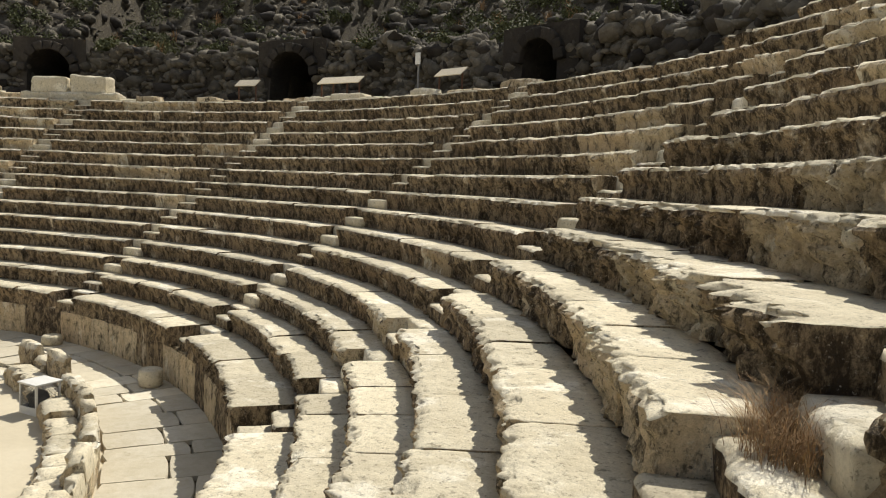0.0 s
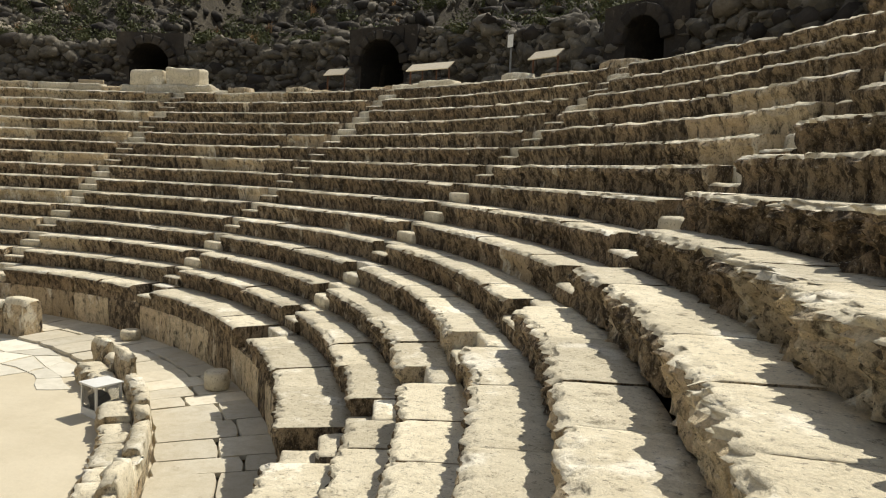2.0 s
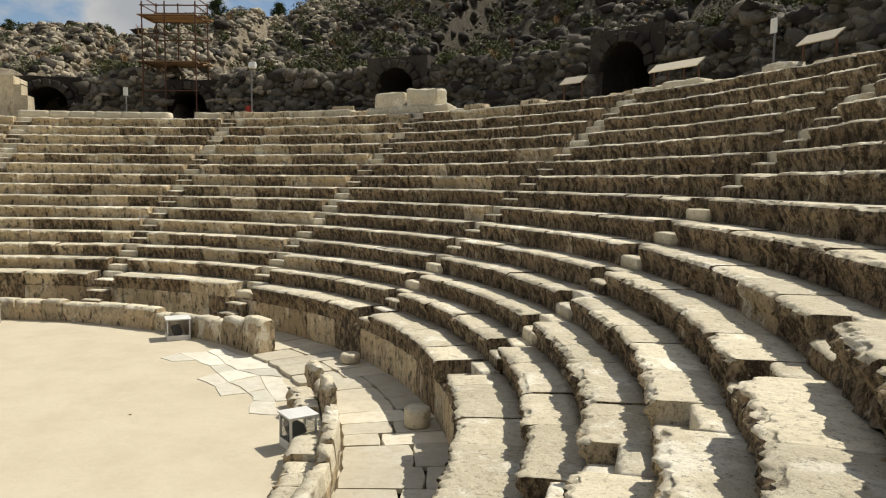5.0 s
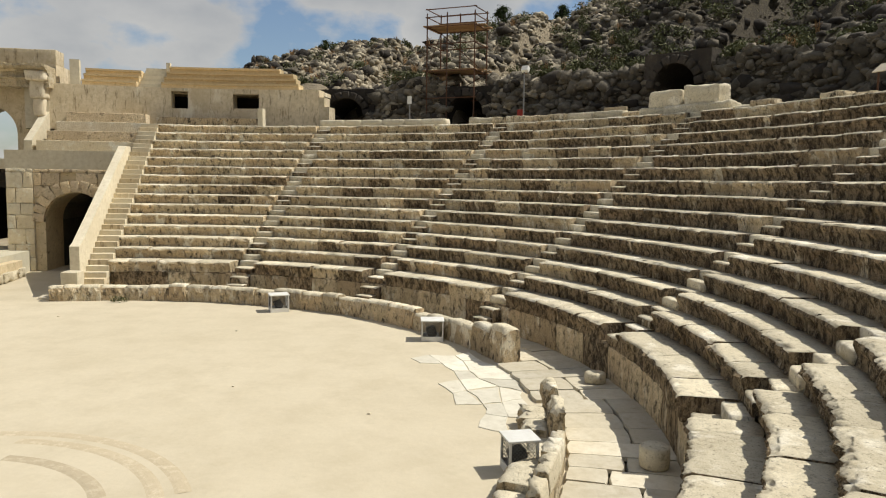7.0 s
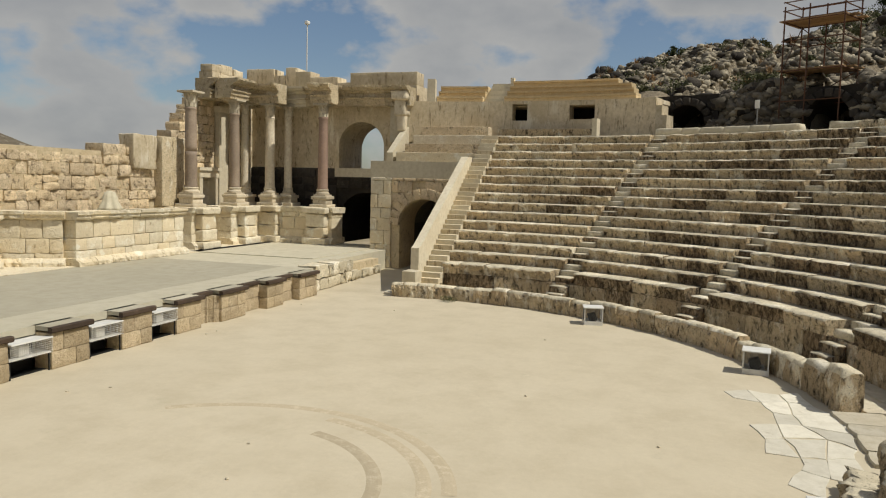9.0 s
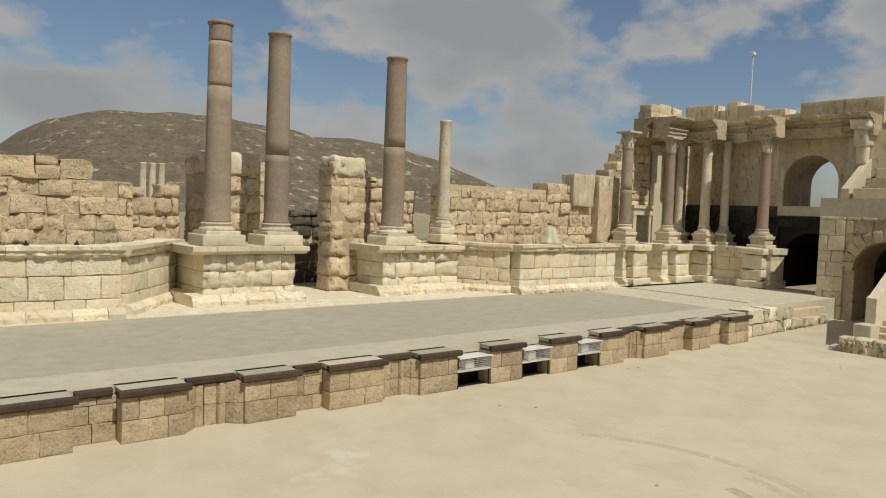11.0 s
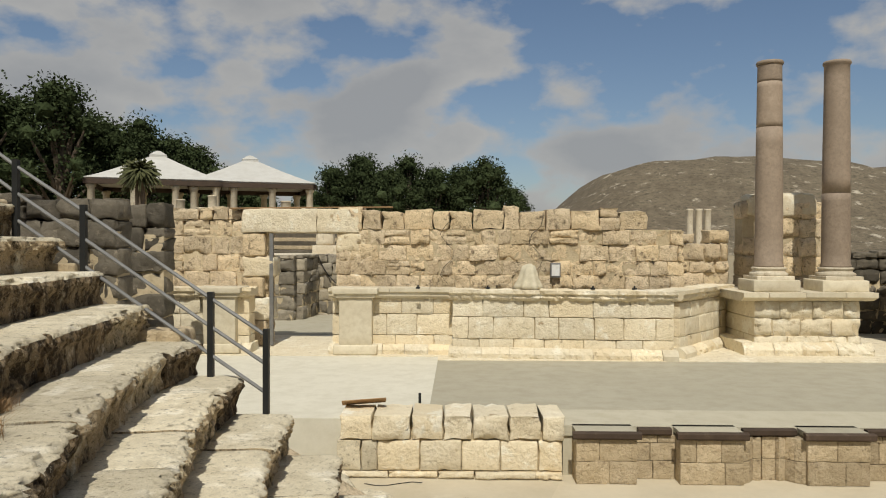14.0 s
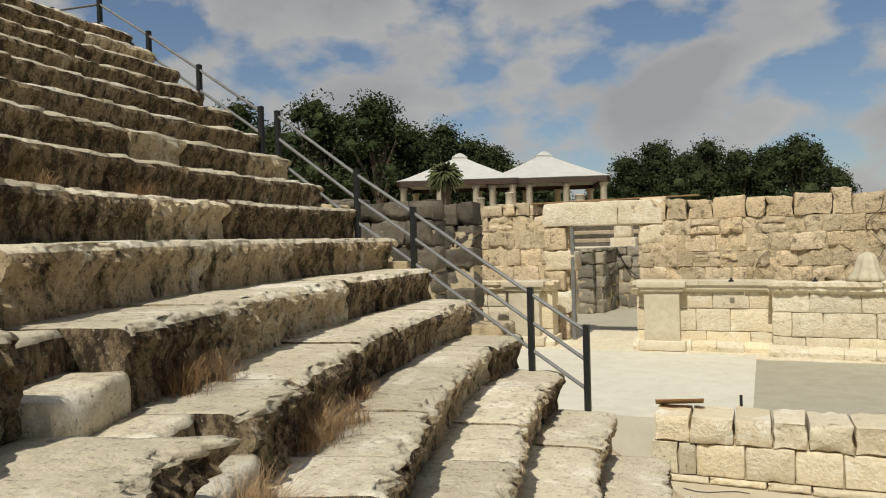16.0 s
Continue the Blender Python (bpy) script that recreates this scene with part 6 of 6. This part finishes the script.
for az, h in ((81.7, 1.75), (150.2, 1.7)):
    sign = empty("sign_post", on_ring(az, 24.9, 7.0), label="small white sign plate on a grey pole", category="sign", group="signs behind the top row")
    put("pole", mesh_of("pole", *tube([(0, 0, 0), (0, 0, h)], 0.03), M_STEEL), sign)
    put("plate", mesh_of("plate", *box(-0.11, 0.11, 0.03, 0.05, h - 0.38, h), M_WHITE), sign)
lamp = empty("floodlight_pole", on_ring(136.2, 24.9, 7.0), label="thin pole with a floodlight and a red box", category="light pole")
put("pole", mesh_of("pole", *tube([(0, 0, 0), (0, 0, 2.6)], 0.035), M_STEEL), lamp)
put("floodlight", mesh_of("floodlight", *moved(lump(3, 3, 3, (0.34, 0.22, 0.26), 0, 1, 0.03), pose(-0.05, 0.05, 2.55, 30, 0, 0)), M_WHITE), lamp, label="white floodlight housing")
put("box", mesh_of("box", *box(0.06, 0.3, -0.05, 0.05, 0.55, 0.85), surface("red_paint", (0.30, 0.03, 0.02), (0.24, 0.03, 0.02), None, bump=0.03, rough=0.5)), lamp, label="small red box")
put("notice_panel", mesh_of("notice_panel", *lump(4, 3, 4, (1.1, 0.1, 0.85), 0, 2, 0.02), M_PIER), None, on_ring(126.5, 25.6, 6.95), label="grey-brown panel standing behind the top row", category="panel")

scaf = empty("scaffold", on_ring(148.0, 28.6, 6.7), label="rusty tube scaffold tower with plank decks against the hillside", category="scaffold")
W2, D2 = 1.35, 0.9
for x in (-W2, 0.2, W2):
    for y in (-D2, D2):
        put("standard", mesh_of("standard", *tube([(x, y, 0), (x, y, 6.9 if y < 0 else 6.6)], 0.035, 6), M_RUST), scaf)
for z in (0.4, 2.2, 3.6, 5.0, 5.9, 6.4, 6.8):
    for y in (-D2, D2):
        put("ledger", mesh_of("ledger", *tube([(-W2 - 0.1, y, z), (W2 + 0.1, y, z)], 0.028, 6), M_RUST), scaf)
    for x in (-W2, W2):
        put("transom", mesh_of("transom", *tube([(x, -D2 - 0.1, z), (x, D2 + 0.1, z)], 0.028, 6), M_RUST), scaf)
for z in (3.65, 5.95):
    for j in range(5):
        put("plank", mesh_of("plank", *box(-W2 - 0.35 * (j % 2), W2 + 0.3, -D2 - 0.35 + 0.42 * j, -D2 + 0.03 + 0.42 * j, z, z + 0.045), M_BOARD), scaf)
for a, b in (((-W2, -D2, 0.4), (W2, -D2, 2.2)), ((W2, -D2, 2.2), (-W2, -D2, 3.6)), ((-W2, -D2, 3.6), (W2, -D2, 5.9)), ((W2, -D2, 0.4), (W2, D2, 3.6)), ((W2, D2, 3.6), (W2, -D2, 5.9))):
    put("brace", mesh_of("brace", *tube([a, b], 0.022, 6), M_RUST), scaf)

# ---- spotlight cages on the orchestra floor ----
def cage(x, y, turn, w=0.62, h=0.6):
    c = empty("spotlight_cage", pose(x, y, 0, 0, 0, turn), label="white metal spotlight cage with wire mesh sides on the sand", category="spotlight cage", group="spotlight cages")
    a = w / 2
    put("roof", mesh_of("roof", *lump(3, 3, 2, (w + 0.05, w + 0.05, 0.035), 0, 1, 0.008), M_WHITE), c, pose(0, 0, h - 0.035))
    put("skirt", mesh_of("skirt", *join(box(-a, a, -a, -a + 0.02, 0, 0.14), box(-a, a, a - 0.02, a, 0, 0.14), box(-a, -a + 0.02, -a + 0.02, a - 0.02, 0, 0.14), box(a - 0.02, a, -a + 0.02, a - 0.02, 0, 0.14)), M_WHITE), c)
    for sx in (-a, a - 0.035):
        for sy in (-a, a - 0.035):
            put("corner_post", mesh_of("corner_post", *box(sx, sx + 0.035, sy, sy + 0.035, 0.14, h - 0.035), M_WHITE), c)
    wires = []
    hh = h - 0.18
    n = 8
    for s in range(-n, n + 1):
        for sign_ in (1, -1):
            x0 = s * w / n
            p, q = (x0, 0.0), (x0 + hh, hh)
            lo, hi = max(p[0], -a), min(q[0], a)
            if hi > lo:
                wires.append((sign_ * lo, 0.14 + (lo - x0), sign_ * hi, 0.14 + (hi - x0)))
    for k in range(4):
        bars = [tube([(u0, -a + 0.01, z0), (u1, -a + 0.01, z1)], 0.0035, 3, False) for u0, z0, u1, z1 in wires]
        put("wire_mesh", mesh_of("wire_mesh", *moved(join(*bars), pose(0, 0, 0, 0, 0, 90 * k)), M_STEEL), c)
    put("spotlight", mesh_of("spotlight", *join(moved(lump(3, 3, 3, (0.3, 0.26, 0.26), 0, 4, 0.03), pose(0, 0.02, 0.12, 20, 0, 0)), box(-0.2, 0.2, -0.1, 0.1, 0.0, 0.13)), M_BLACK), c, label="black spotlight housing")
    return c


cage(4.42, 11.5, 4, 0.48, 0.58)
cage(-5.35, 11.42, -6)
cage(-10.35, 6.75, 12)
for xa, xb in ((2.52, 1.37), (0.22, -0.9), (-2.05, -3.09)):
    w = xa - xb - 0.02
    c = empty("stage_light_cage", pose((xa + xb) / 2, FRONT - 0.22, 0), label="white-topped wire cage over stage lights in a dark opening", category="light cage", group="stage light cages")
    put("roof", mesh_of("roof", *moved(lump(3, 3, 2, (w, 0.75, 0.04), 0, 1, 0.008), pose(0, -0.05, 0.74, 4, 0, 0)), M_WHITE), c)
    bars = [tube([(-w / 2, 0.3, 0.74 - 0.05 * j), (w / 2, 0.3, 0.74 - 0.05 * j)], 0.004, 3, False) for j in range(7)] + [tube([(-w / 2 + w * j / 22, 0.3, 0.42), (-w / 2 + w * j / 22, 0.3, 0.74)], 0.004, 3, False) for j in range(23)]
    put("wire_mesh", mesh_of("wire_mesh", *join(*bars), M_WHITE), c)
    put("lamp_housing", mesh_of("lamp_housing", *join(moved(lump(3, 3, 3, (0.3, 0.3, 0.24), 0, 2, 0.03), pose(0.12, 0.05, 0.46)), box(-w / 2, w / 2, -0.3, 0.25, 0.42, 0.45)), M_WHITE), c, label="white lamp housing")
    for sx in (-w / 2 + 0.02, w / 2 - 0.05):
        put("leg", mesh_of("leg", *box(sx, sx + 0.03, 0.2, 0.23, 0, 0.42), M_POST), c)
    # added black back and floor put the cavity's shade into colour
    put("liner", mesh_of("liner", *join(box(-w / 2, w / 2, -0.35, -0.3, 0.0, 0.72), box(-w / 2, w / 2, -0.3, 0.1, 0.0, 0.015)), M_BLACK), c, label="black panel added for the shade of the cavity under the stage")

# broken paving left in the sand
slab_rng = random.Random(12)
paving = empty("old_paving", label="patch of broken pale marble paving in the sand", category="paving", kind="structure")
rings = (11.0, 11.6, 12.1, 12.7)
spokes = np.arange(78, 110, 4.1)
corner = {(i, j): (az + slab_rng.uniform(-1.1, 1.1), ra + slab_rng.uniform(-0.16, 0.16)) for i, az in enumerate(spokes) for j, ra in enumerate(rings)}
for i in range(len(spokes) - 1):
    for j in range(3):
        if slab_rng.random() < 0.10 or (j == 0 and slab_rng.random() < 0.45):
            continue
        quad = [corner[i, j], corner[i + 1, j], corner[i + 1, j + 1], corner[i, j + 1]]
        pts = []
        for q in range(4):
            a, b = quad[q], quad[(q + 1) % 4]
            pts += [a, ((a[0] + b[0]) / 2 + slab_rng.uniform(-0.35, 0.35), (a[1] + b[1]) / 2 + slab_rng.uniform(-0.05, 0.05))]
        pts = [(r * math.cos(radians(t)), r * math.sin(radians(t))) for t, r in pts]
        n = len(pts)
        cx, cy = sum(p[0] for p in pts) / n, sum(p[1] for p in pts) / n
        pts = [(cx + (x - cx) * 0.965, cy + (y - cy) * 0.965) for x, y in pts]
        zt = slab_rng.uniform(0.010, 0.022)
        v = [(x, y, z) for z in (-0.02, zt - 0.008) for x, y in pts] + [(cx + (x - cx) * 0.975, cy + (y - cy) * 0.975, zt) for x, y in pts]
        f = [(k + n * q, (k + 1) % n + n * q, (k + 1) % n + n * (q + 1), k + n * (q + 1)) for q in (0, 1) for k in range(n)] + [tuple(range(2 * n, 3 * n))]
        put("slab", mesh_of("slab", v, f, M_OLDPAVE), paving)
for x, y, hh in ((4.72, 13.62, 0.36), (-0.15, 14.42, 0.24)):
    put("column_drum", mesh_of("column_drum", *lathe([(0.2, 0), (0.235, 0.03), (0.24, hh * 0.55), (0.235, hh - 0.03), (0.2, hh)], 24), M_TREAD, smooth=True), None, pose(x, y, 0.085), label="short weathered column drum standing on the walk", category="column drum", group="column drums on the walk")
# tyre marks: shallow ridges of disturbed sand
for i, (cx, cy, rr, a0, a1) in enumerate(((5.7, 2.6, 3.98, 105, 222), (5.7, 2.6, 3.6, 100, 170), (5.7, 2.6, 2.85, 100, 165))):
    v, f = [], []
    aa = np.radians(np.linspace(a0, a1, 60))
    for a in aa:
        for o, z in ((-0.16, -0.004), (-0.06, 0.006), (0.06, 0.006), (0.16, -0.004)):
            v.append((cx + (rr + o) * math.cos(a), cy + (rr + o) * math.sin(a), z))
    for k in range(59):
        for q in range(3):
            f.append((4 * k + q, 4 * k + q + 1, 4 * k + 5 + q, 4 * k + 4 + q))
    put("tyre_track", mesh_of("tyre_track", v, f, surface("turned_sand", (0.47, 0.395, 0.27), (0.52, 0.44, 0.31), (0.58, 0.50, 0.36), 0.45, bump=0.3, fine=0.15)), None, None, label="curved tyre mark of darker sand on the floor", category="tyre track", kind="structure")
for i in range(16):
    a, r = g.uniform(0, 6.28), 12 * math.sqrt(g.random())
    x, y = r * math.cos(a), r * math.sin(a)
    if y < -4:
        continue
    put("pebble", mesh_of("pebble", *lump(2, 2, 2, (0.06, 0.045, 0.03), 0.004, i, 0.012), M_SLAB), None, pose(x, y, 0, 0, 0, 40 * i), label="small stone lying on the sand", category="pebble", group="pebbles on the sand")

# ---- near end of the seats: railing, basalt walls ----
rail = empty("railing", label="handrail of grey tubes on black posts along the seat ends", category="railing")
POSTS = ((17.1, 1.08, 2.6, 3.57), (17.8, 0.97, 3.02, 4.0), (19.5, 0.67, 4.17, 5.06), (20.45, 0.51, 4.72, 5.64), (21.95, 0.26, 5.72, 6.64), (22.3, 0.2, 5.8, 6.75), (23.7, -0.04, 6.75, 7.61), (25.0, -0.27, 7.42, 8.4), (26.4, -0.5, 8.41, 9.22), (28.0, -0.78, 8.8, 9.4))
for x, y, z0, z1 in POSTS:
    put("post", mesh_of("post", *box(x - 0.035, x + 0.035, y - 0.035, y + 0.035, z0 - 0.35, z1), M_POST), rail)
for seg in (POSTS[:5], POSTS[5:]):
    for drop in (0.08, 0.42, 0.76):
        put("tube", mesh_of("tube", *tube([(x, y, z1 - drop) for x, y, z0, z1 in seg], 0.024, 8), M_STEEL), rail)
for i, (x, y, z) in enumerate(((19.9, 0.55, 3.9), (21.2, 0.3, 4.75), (22.7, 0.1, 5.6), (23.7, -0.1, 6.4), (18.5, 0.75, 3.1))):
    put("end_block", mesh_of("end_block", *lump(6, 5, 5, (0.62, 0.5, 0.42), 0.03, 90 + i, 0.04), M_PIER, smooth=True), None, pose(x, y - 0.1, z), label="squared brown limestone block at a seat row's end", category="stone block", group="blocks at the seat ends")
vv = [(x, y, z) for y in (-0.9, 1.3) for x, z in ((15.6, -0.05), (15.6, 0.6), (28.0, 8.0), (28.0, -0.05))]
put("seat_end_core", mesh_of("seat_end_core", vv, [(0, 1, 5, 4), (1, 2, 6, 5), (2, 3, 7, 6), (3, 0, 4, 7), (3, 2, 1, 0), (4, 5, 6, 7)], M_RUBBLE), label="rough stone fill under the end of the seats", category="core", kind="structure")
for a, b, z1, s in (((30.5, -8.0), (22.9, -8.0), 5.75, 201), ((29.0, -11.0), (23.0, -11.0), 5.7, 202)):
    ragged("basalt_wall", a, b, 0.0, z1, 0.8, s, lambda q: 5.75 + 0.1 * math.sin(2 * q), "wall of dark basalt blocks beside the entrance", M_BASALT_LIT, (0.5, 0.7), (0.7, 1.2))


# ---- beyond the stage: pavilion, ruins, trees ----
def pavilion(cx, cy, turn, half, eave, apex):
    pav = empty("shade_pavilion", pose(cx, cy, 0, 0, 0, turn), label="open pavilion with a white pyramid roof on slender columns", category="pavilion", group="white-roofed pavilions")
    n = 8
    vs, fs = [], []
    for i in range(n + 1):
        t = i / n
        h = half * (1 - t) + 0.75 * t
        z = eave + (apex - eave) * (t ** 1.12)
        for k, (sx, sy) in enumerate(((-1, -1), (1, -1), (1, 1), (-1, 1))):
            vs.append((sx * h, sy * h, z))
    for i in range(n):
        for k in range(4):
            fs.append((4 * i + k, 4 * i + (k + 1) % 4, 4 * i + 4 + (k + 1) % 4, 4 * i + 4 + k))
    m = len(vs)
    vs += [(sx * half * 0.98, sy * half * 0.98, eave - 0.12) for sx, sy in ((-1, -1), (1, -1), (1, 1), (-1, 1))]
    fs += [(m + k, m + (k + 1) % 4, (k + 1) % 4, k) for k in range(4)] + [(m + 3, m + 2, m + 1, m)]
    put("roof", mesh_of("roof", vs, fs, M_TENT), pav)
    put("cap", mesh_of("cap", *join(box(-0.75, 0.75, -0.75, 0.75, apex, apex + 0.22), moved(lathe([(1.1, 0), (0.3, 0.4), (0.05, 0.45)], 4), pose(0, 0, apex + 0.22, 0, 0, 45))), M_TENT), pav)
    put("beam", mesh_of("beam", *join(box(-half, half, -half, -half + 0.3, eave - 0.55, eave - 0.12), box(-half, half, half - 0.3, half, eave - 0.55, eave - 0.12), box(-half, -half + 0.3, -half, half, eave - 0.55, eave - 0.12), box(half - 0.3, half, -half, half, eave - 0.55, eave - 0.12)), M_COPING), pav)
    for sx in (-0.9, -0.3, 0.3, 0.9):
        for sy in (-0.9, 0.9):
            put("post", mesh_of("post", *lathe([(0.36, -0.5), (0.33, 6.5), (0.30, eave - 0.9), (0.42, eave - 0.75), (0.42, eave - 0.5)], 14), M_MARBLE, smooth=True), pav, pose(sx * half, sy * half, 0))


pavilion(43.2, -59.6, 19, 5.7, 10.1, 12.5)
pavilion(35.3, -62.4, 19, 5.7, 10.05, 12.4)
for i, (x, y, h, r) in enumerate(((38.6, -53, 8.6, 0.42), (36.2, -54, 9.0, 0.42), (30.5, -57, 8.7, 0.5), (37.4, -55, 8.0, 0.6))):
    column("ruin_column", (x, y, -0.4), r, h, M_MARBLE, "pale broken column standing among far ruins", (), base=True, group="columns of the far ruins")
for x in (1.25, 0.72, 0.2):
    column("ruin_column", (x, -34, -0.4), 0.21, 7.0, M_MARBLE, "pale broken column standing among far ruins", (), base=True, group="columns of the far ruins")
ragged("far_ruin", (50, -46), (31, -51), -0.4, 7.4, 1.0, 301, lambda s: 6.9 + 0.6 * math.sin(s * 1.3), "ruined limestone wall far behind the stage", M_RUBBLE, (0.6, 0.9), (0.9, 1.6))


def tree_kind(seed, crowns, leaf=0.26):
    gg = np.random.default_rng(seed)
    limbs = [tube([(0, 0, -0.05), (0.02, 0.01, 0.2), (0.0, 0.03, 0.45), (0.03, 0.0, 0.8)], [0.035, 0.026, 0.02, 0.008], 7)]
    clouds = []
    for _ in range(crowns):
        a, h = gg.uniform(0, 6.28), 0.25 + 0.75 * gg.random() ** 0.8
        wide = 0.26 * math.sin(min(1.0, (1.05 - h) * 1.9) * 1.57)
        d = wide * math.sqrt(gg.random())
        c = (d * math.cos(a), d * math.sin(a), h)
        limbs.append(tube([(0, 0, h * 0.6), (c[0] * 0.6, c[1] * 0.6, h * 0.85), c], [0.012, 0.007, 0.003], 5, False))
        s = gg.uniform(0.05, 0.12)
        clouds.append((ICO * s * 0.45 * gg.uniform(0.75, 1.2, (12, 1)) + np.array(c), ICO_F.tolist()))
        clouds.append(leaf_cloud(int(170), c, (s * 1.2, s * 1.2, s), leaf / 26, gg))
    return mesh_of("trunk", *join(*limbs), M_BARK), mesh_of("crown", *join(*clouds), M_LEAF)


KINDS = [tree_kind(400 + i, n) for i, n in enumerate((62, 74, 55, 80))]


def tree(az, dist, top, i, base=-0.5):
    x, y = 15 + dist * math.cos(radians(az)), 9.7 + dist * math.sin(radians(az))
    h = (top - base) * (0.95 if az > -77 else 0.86)
    t = empty("tree", pose(x, y, base, 0, 0, 67 * i) @ Matrix.Diagonal((h * 1.1, h * 1.1, h, 1)), label="dense dark green tree behind the ruins", category="tree", group="trees behind the ruins")
    put("trunk", KINDS[i % 4][0], t)
    put("crown", KINDS[i % 4][1], t)


for i, (az, top, dist) in enumerate(((-45, 17, 92), (-48.5, 19.5, 95), (-51, 21, 90), (-54, 20, 98), (-56.5, 22.5, 92), (-59, 21, 96), (-61.5, 22, 90), (-64, 19.5, 95), (-66.5, 19, 92), (-68.5, 17.5, 96), (-70.5, 16, 92), (-72.5, 14, 95), (-78.6, 13, 95), (-80.3, 15.5, 92), (-82.5, 17.5, 95), (-84.5, 15.5, 90), (-86.3, 17.5, 94), (-88.3, 15.5, 92), (-90.2, 16, 95), (-92.2, 16.8, 91), (-94.2, 13, 94), (-75, 12.5, 97), (-81.5, 14.5, 99), (-87.5, 14.5, 99))):
    tree(az, dist, top, i)
for i, (x, y, z, h) in enumerate(((-44.8, 22.3, 15.2, 3.4), (-43, 26.7, 15.8, 2.7), (-60, -16.5, -0.4, 9.5), (-58, -13.5, -0.4, 8.6), (-47, 8, 14.0, 1.8))):
    t = empty("tree", pose(x, y, z, 0, 0, 50 * i) @ Matrix.Diagonal((h * 1.2, h * 1.2, h, 1)), label="small tree standing far off beyond the theatre", category="tree", group="small far trees")
    put("trunk", KINDS[i % 4][0], t)
    put("crown", KINDS[i % 4][1], t)

palm = empty("palm_tree", pose(38.6, -45.0, 0.9), label="bushy fan palm with drooping fronds", category="palm tree")
put("trunk", mesh_of("trunk", *tube([(0, 0, -0.1), (0.05, 0, 4), (0, 0, 8.6)], [0.45, 0.38, 0.34], 10), M_BARK), palm)
gg = np.random.default_rng(77)
fronds = []
for i in range(320):
    a, el = gg.uniform(0, 6.28), gg.uniform(-0.8, 1.4)
    ln = gg.uniform(1.1, 1.75)
    v = []
    for j in range(5):
        t = j / 4
        d = ln * t
        w = 0.12 * math.sin(0.25 + 2.7 * t) * (1 - 0.3 * t)
        rr, zz = d * math.cos(el), 9.0 + d * math.sin(el) - 0.4 * t * t * ln
        v += [(rr, -w, zz - 0.1), (rr, 0, zz), (rr, w, zz - 0.1)]
    f = [q for j in range(4) for q in ((3 * j, 3 * j + 1, 3 * j + 4, 3 * j + 3), (3 * j + 1, 3 * j + 2, 3 * j + 5, 3 * j + 4))]
    fronds.append(moved((np.array(v), f), pose(0, 0, 0, 0, 0, math.degrees(a))))
put("crown", mesh_of("crown", *join(*fronds), M_LEAF_DUSTY), palm)
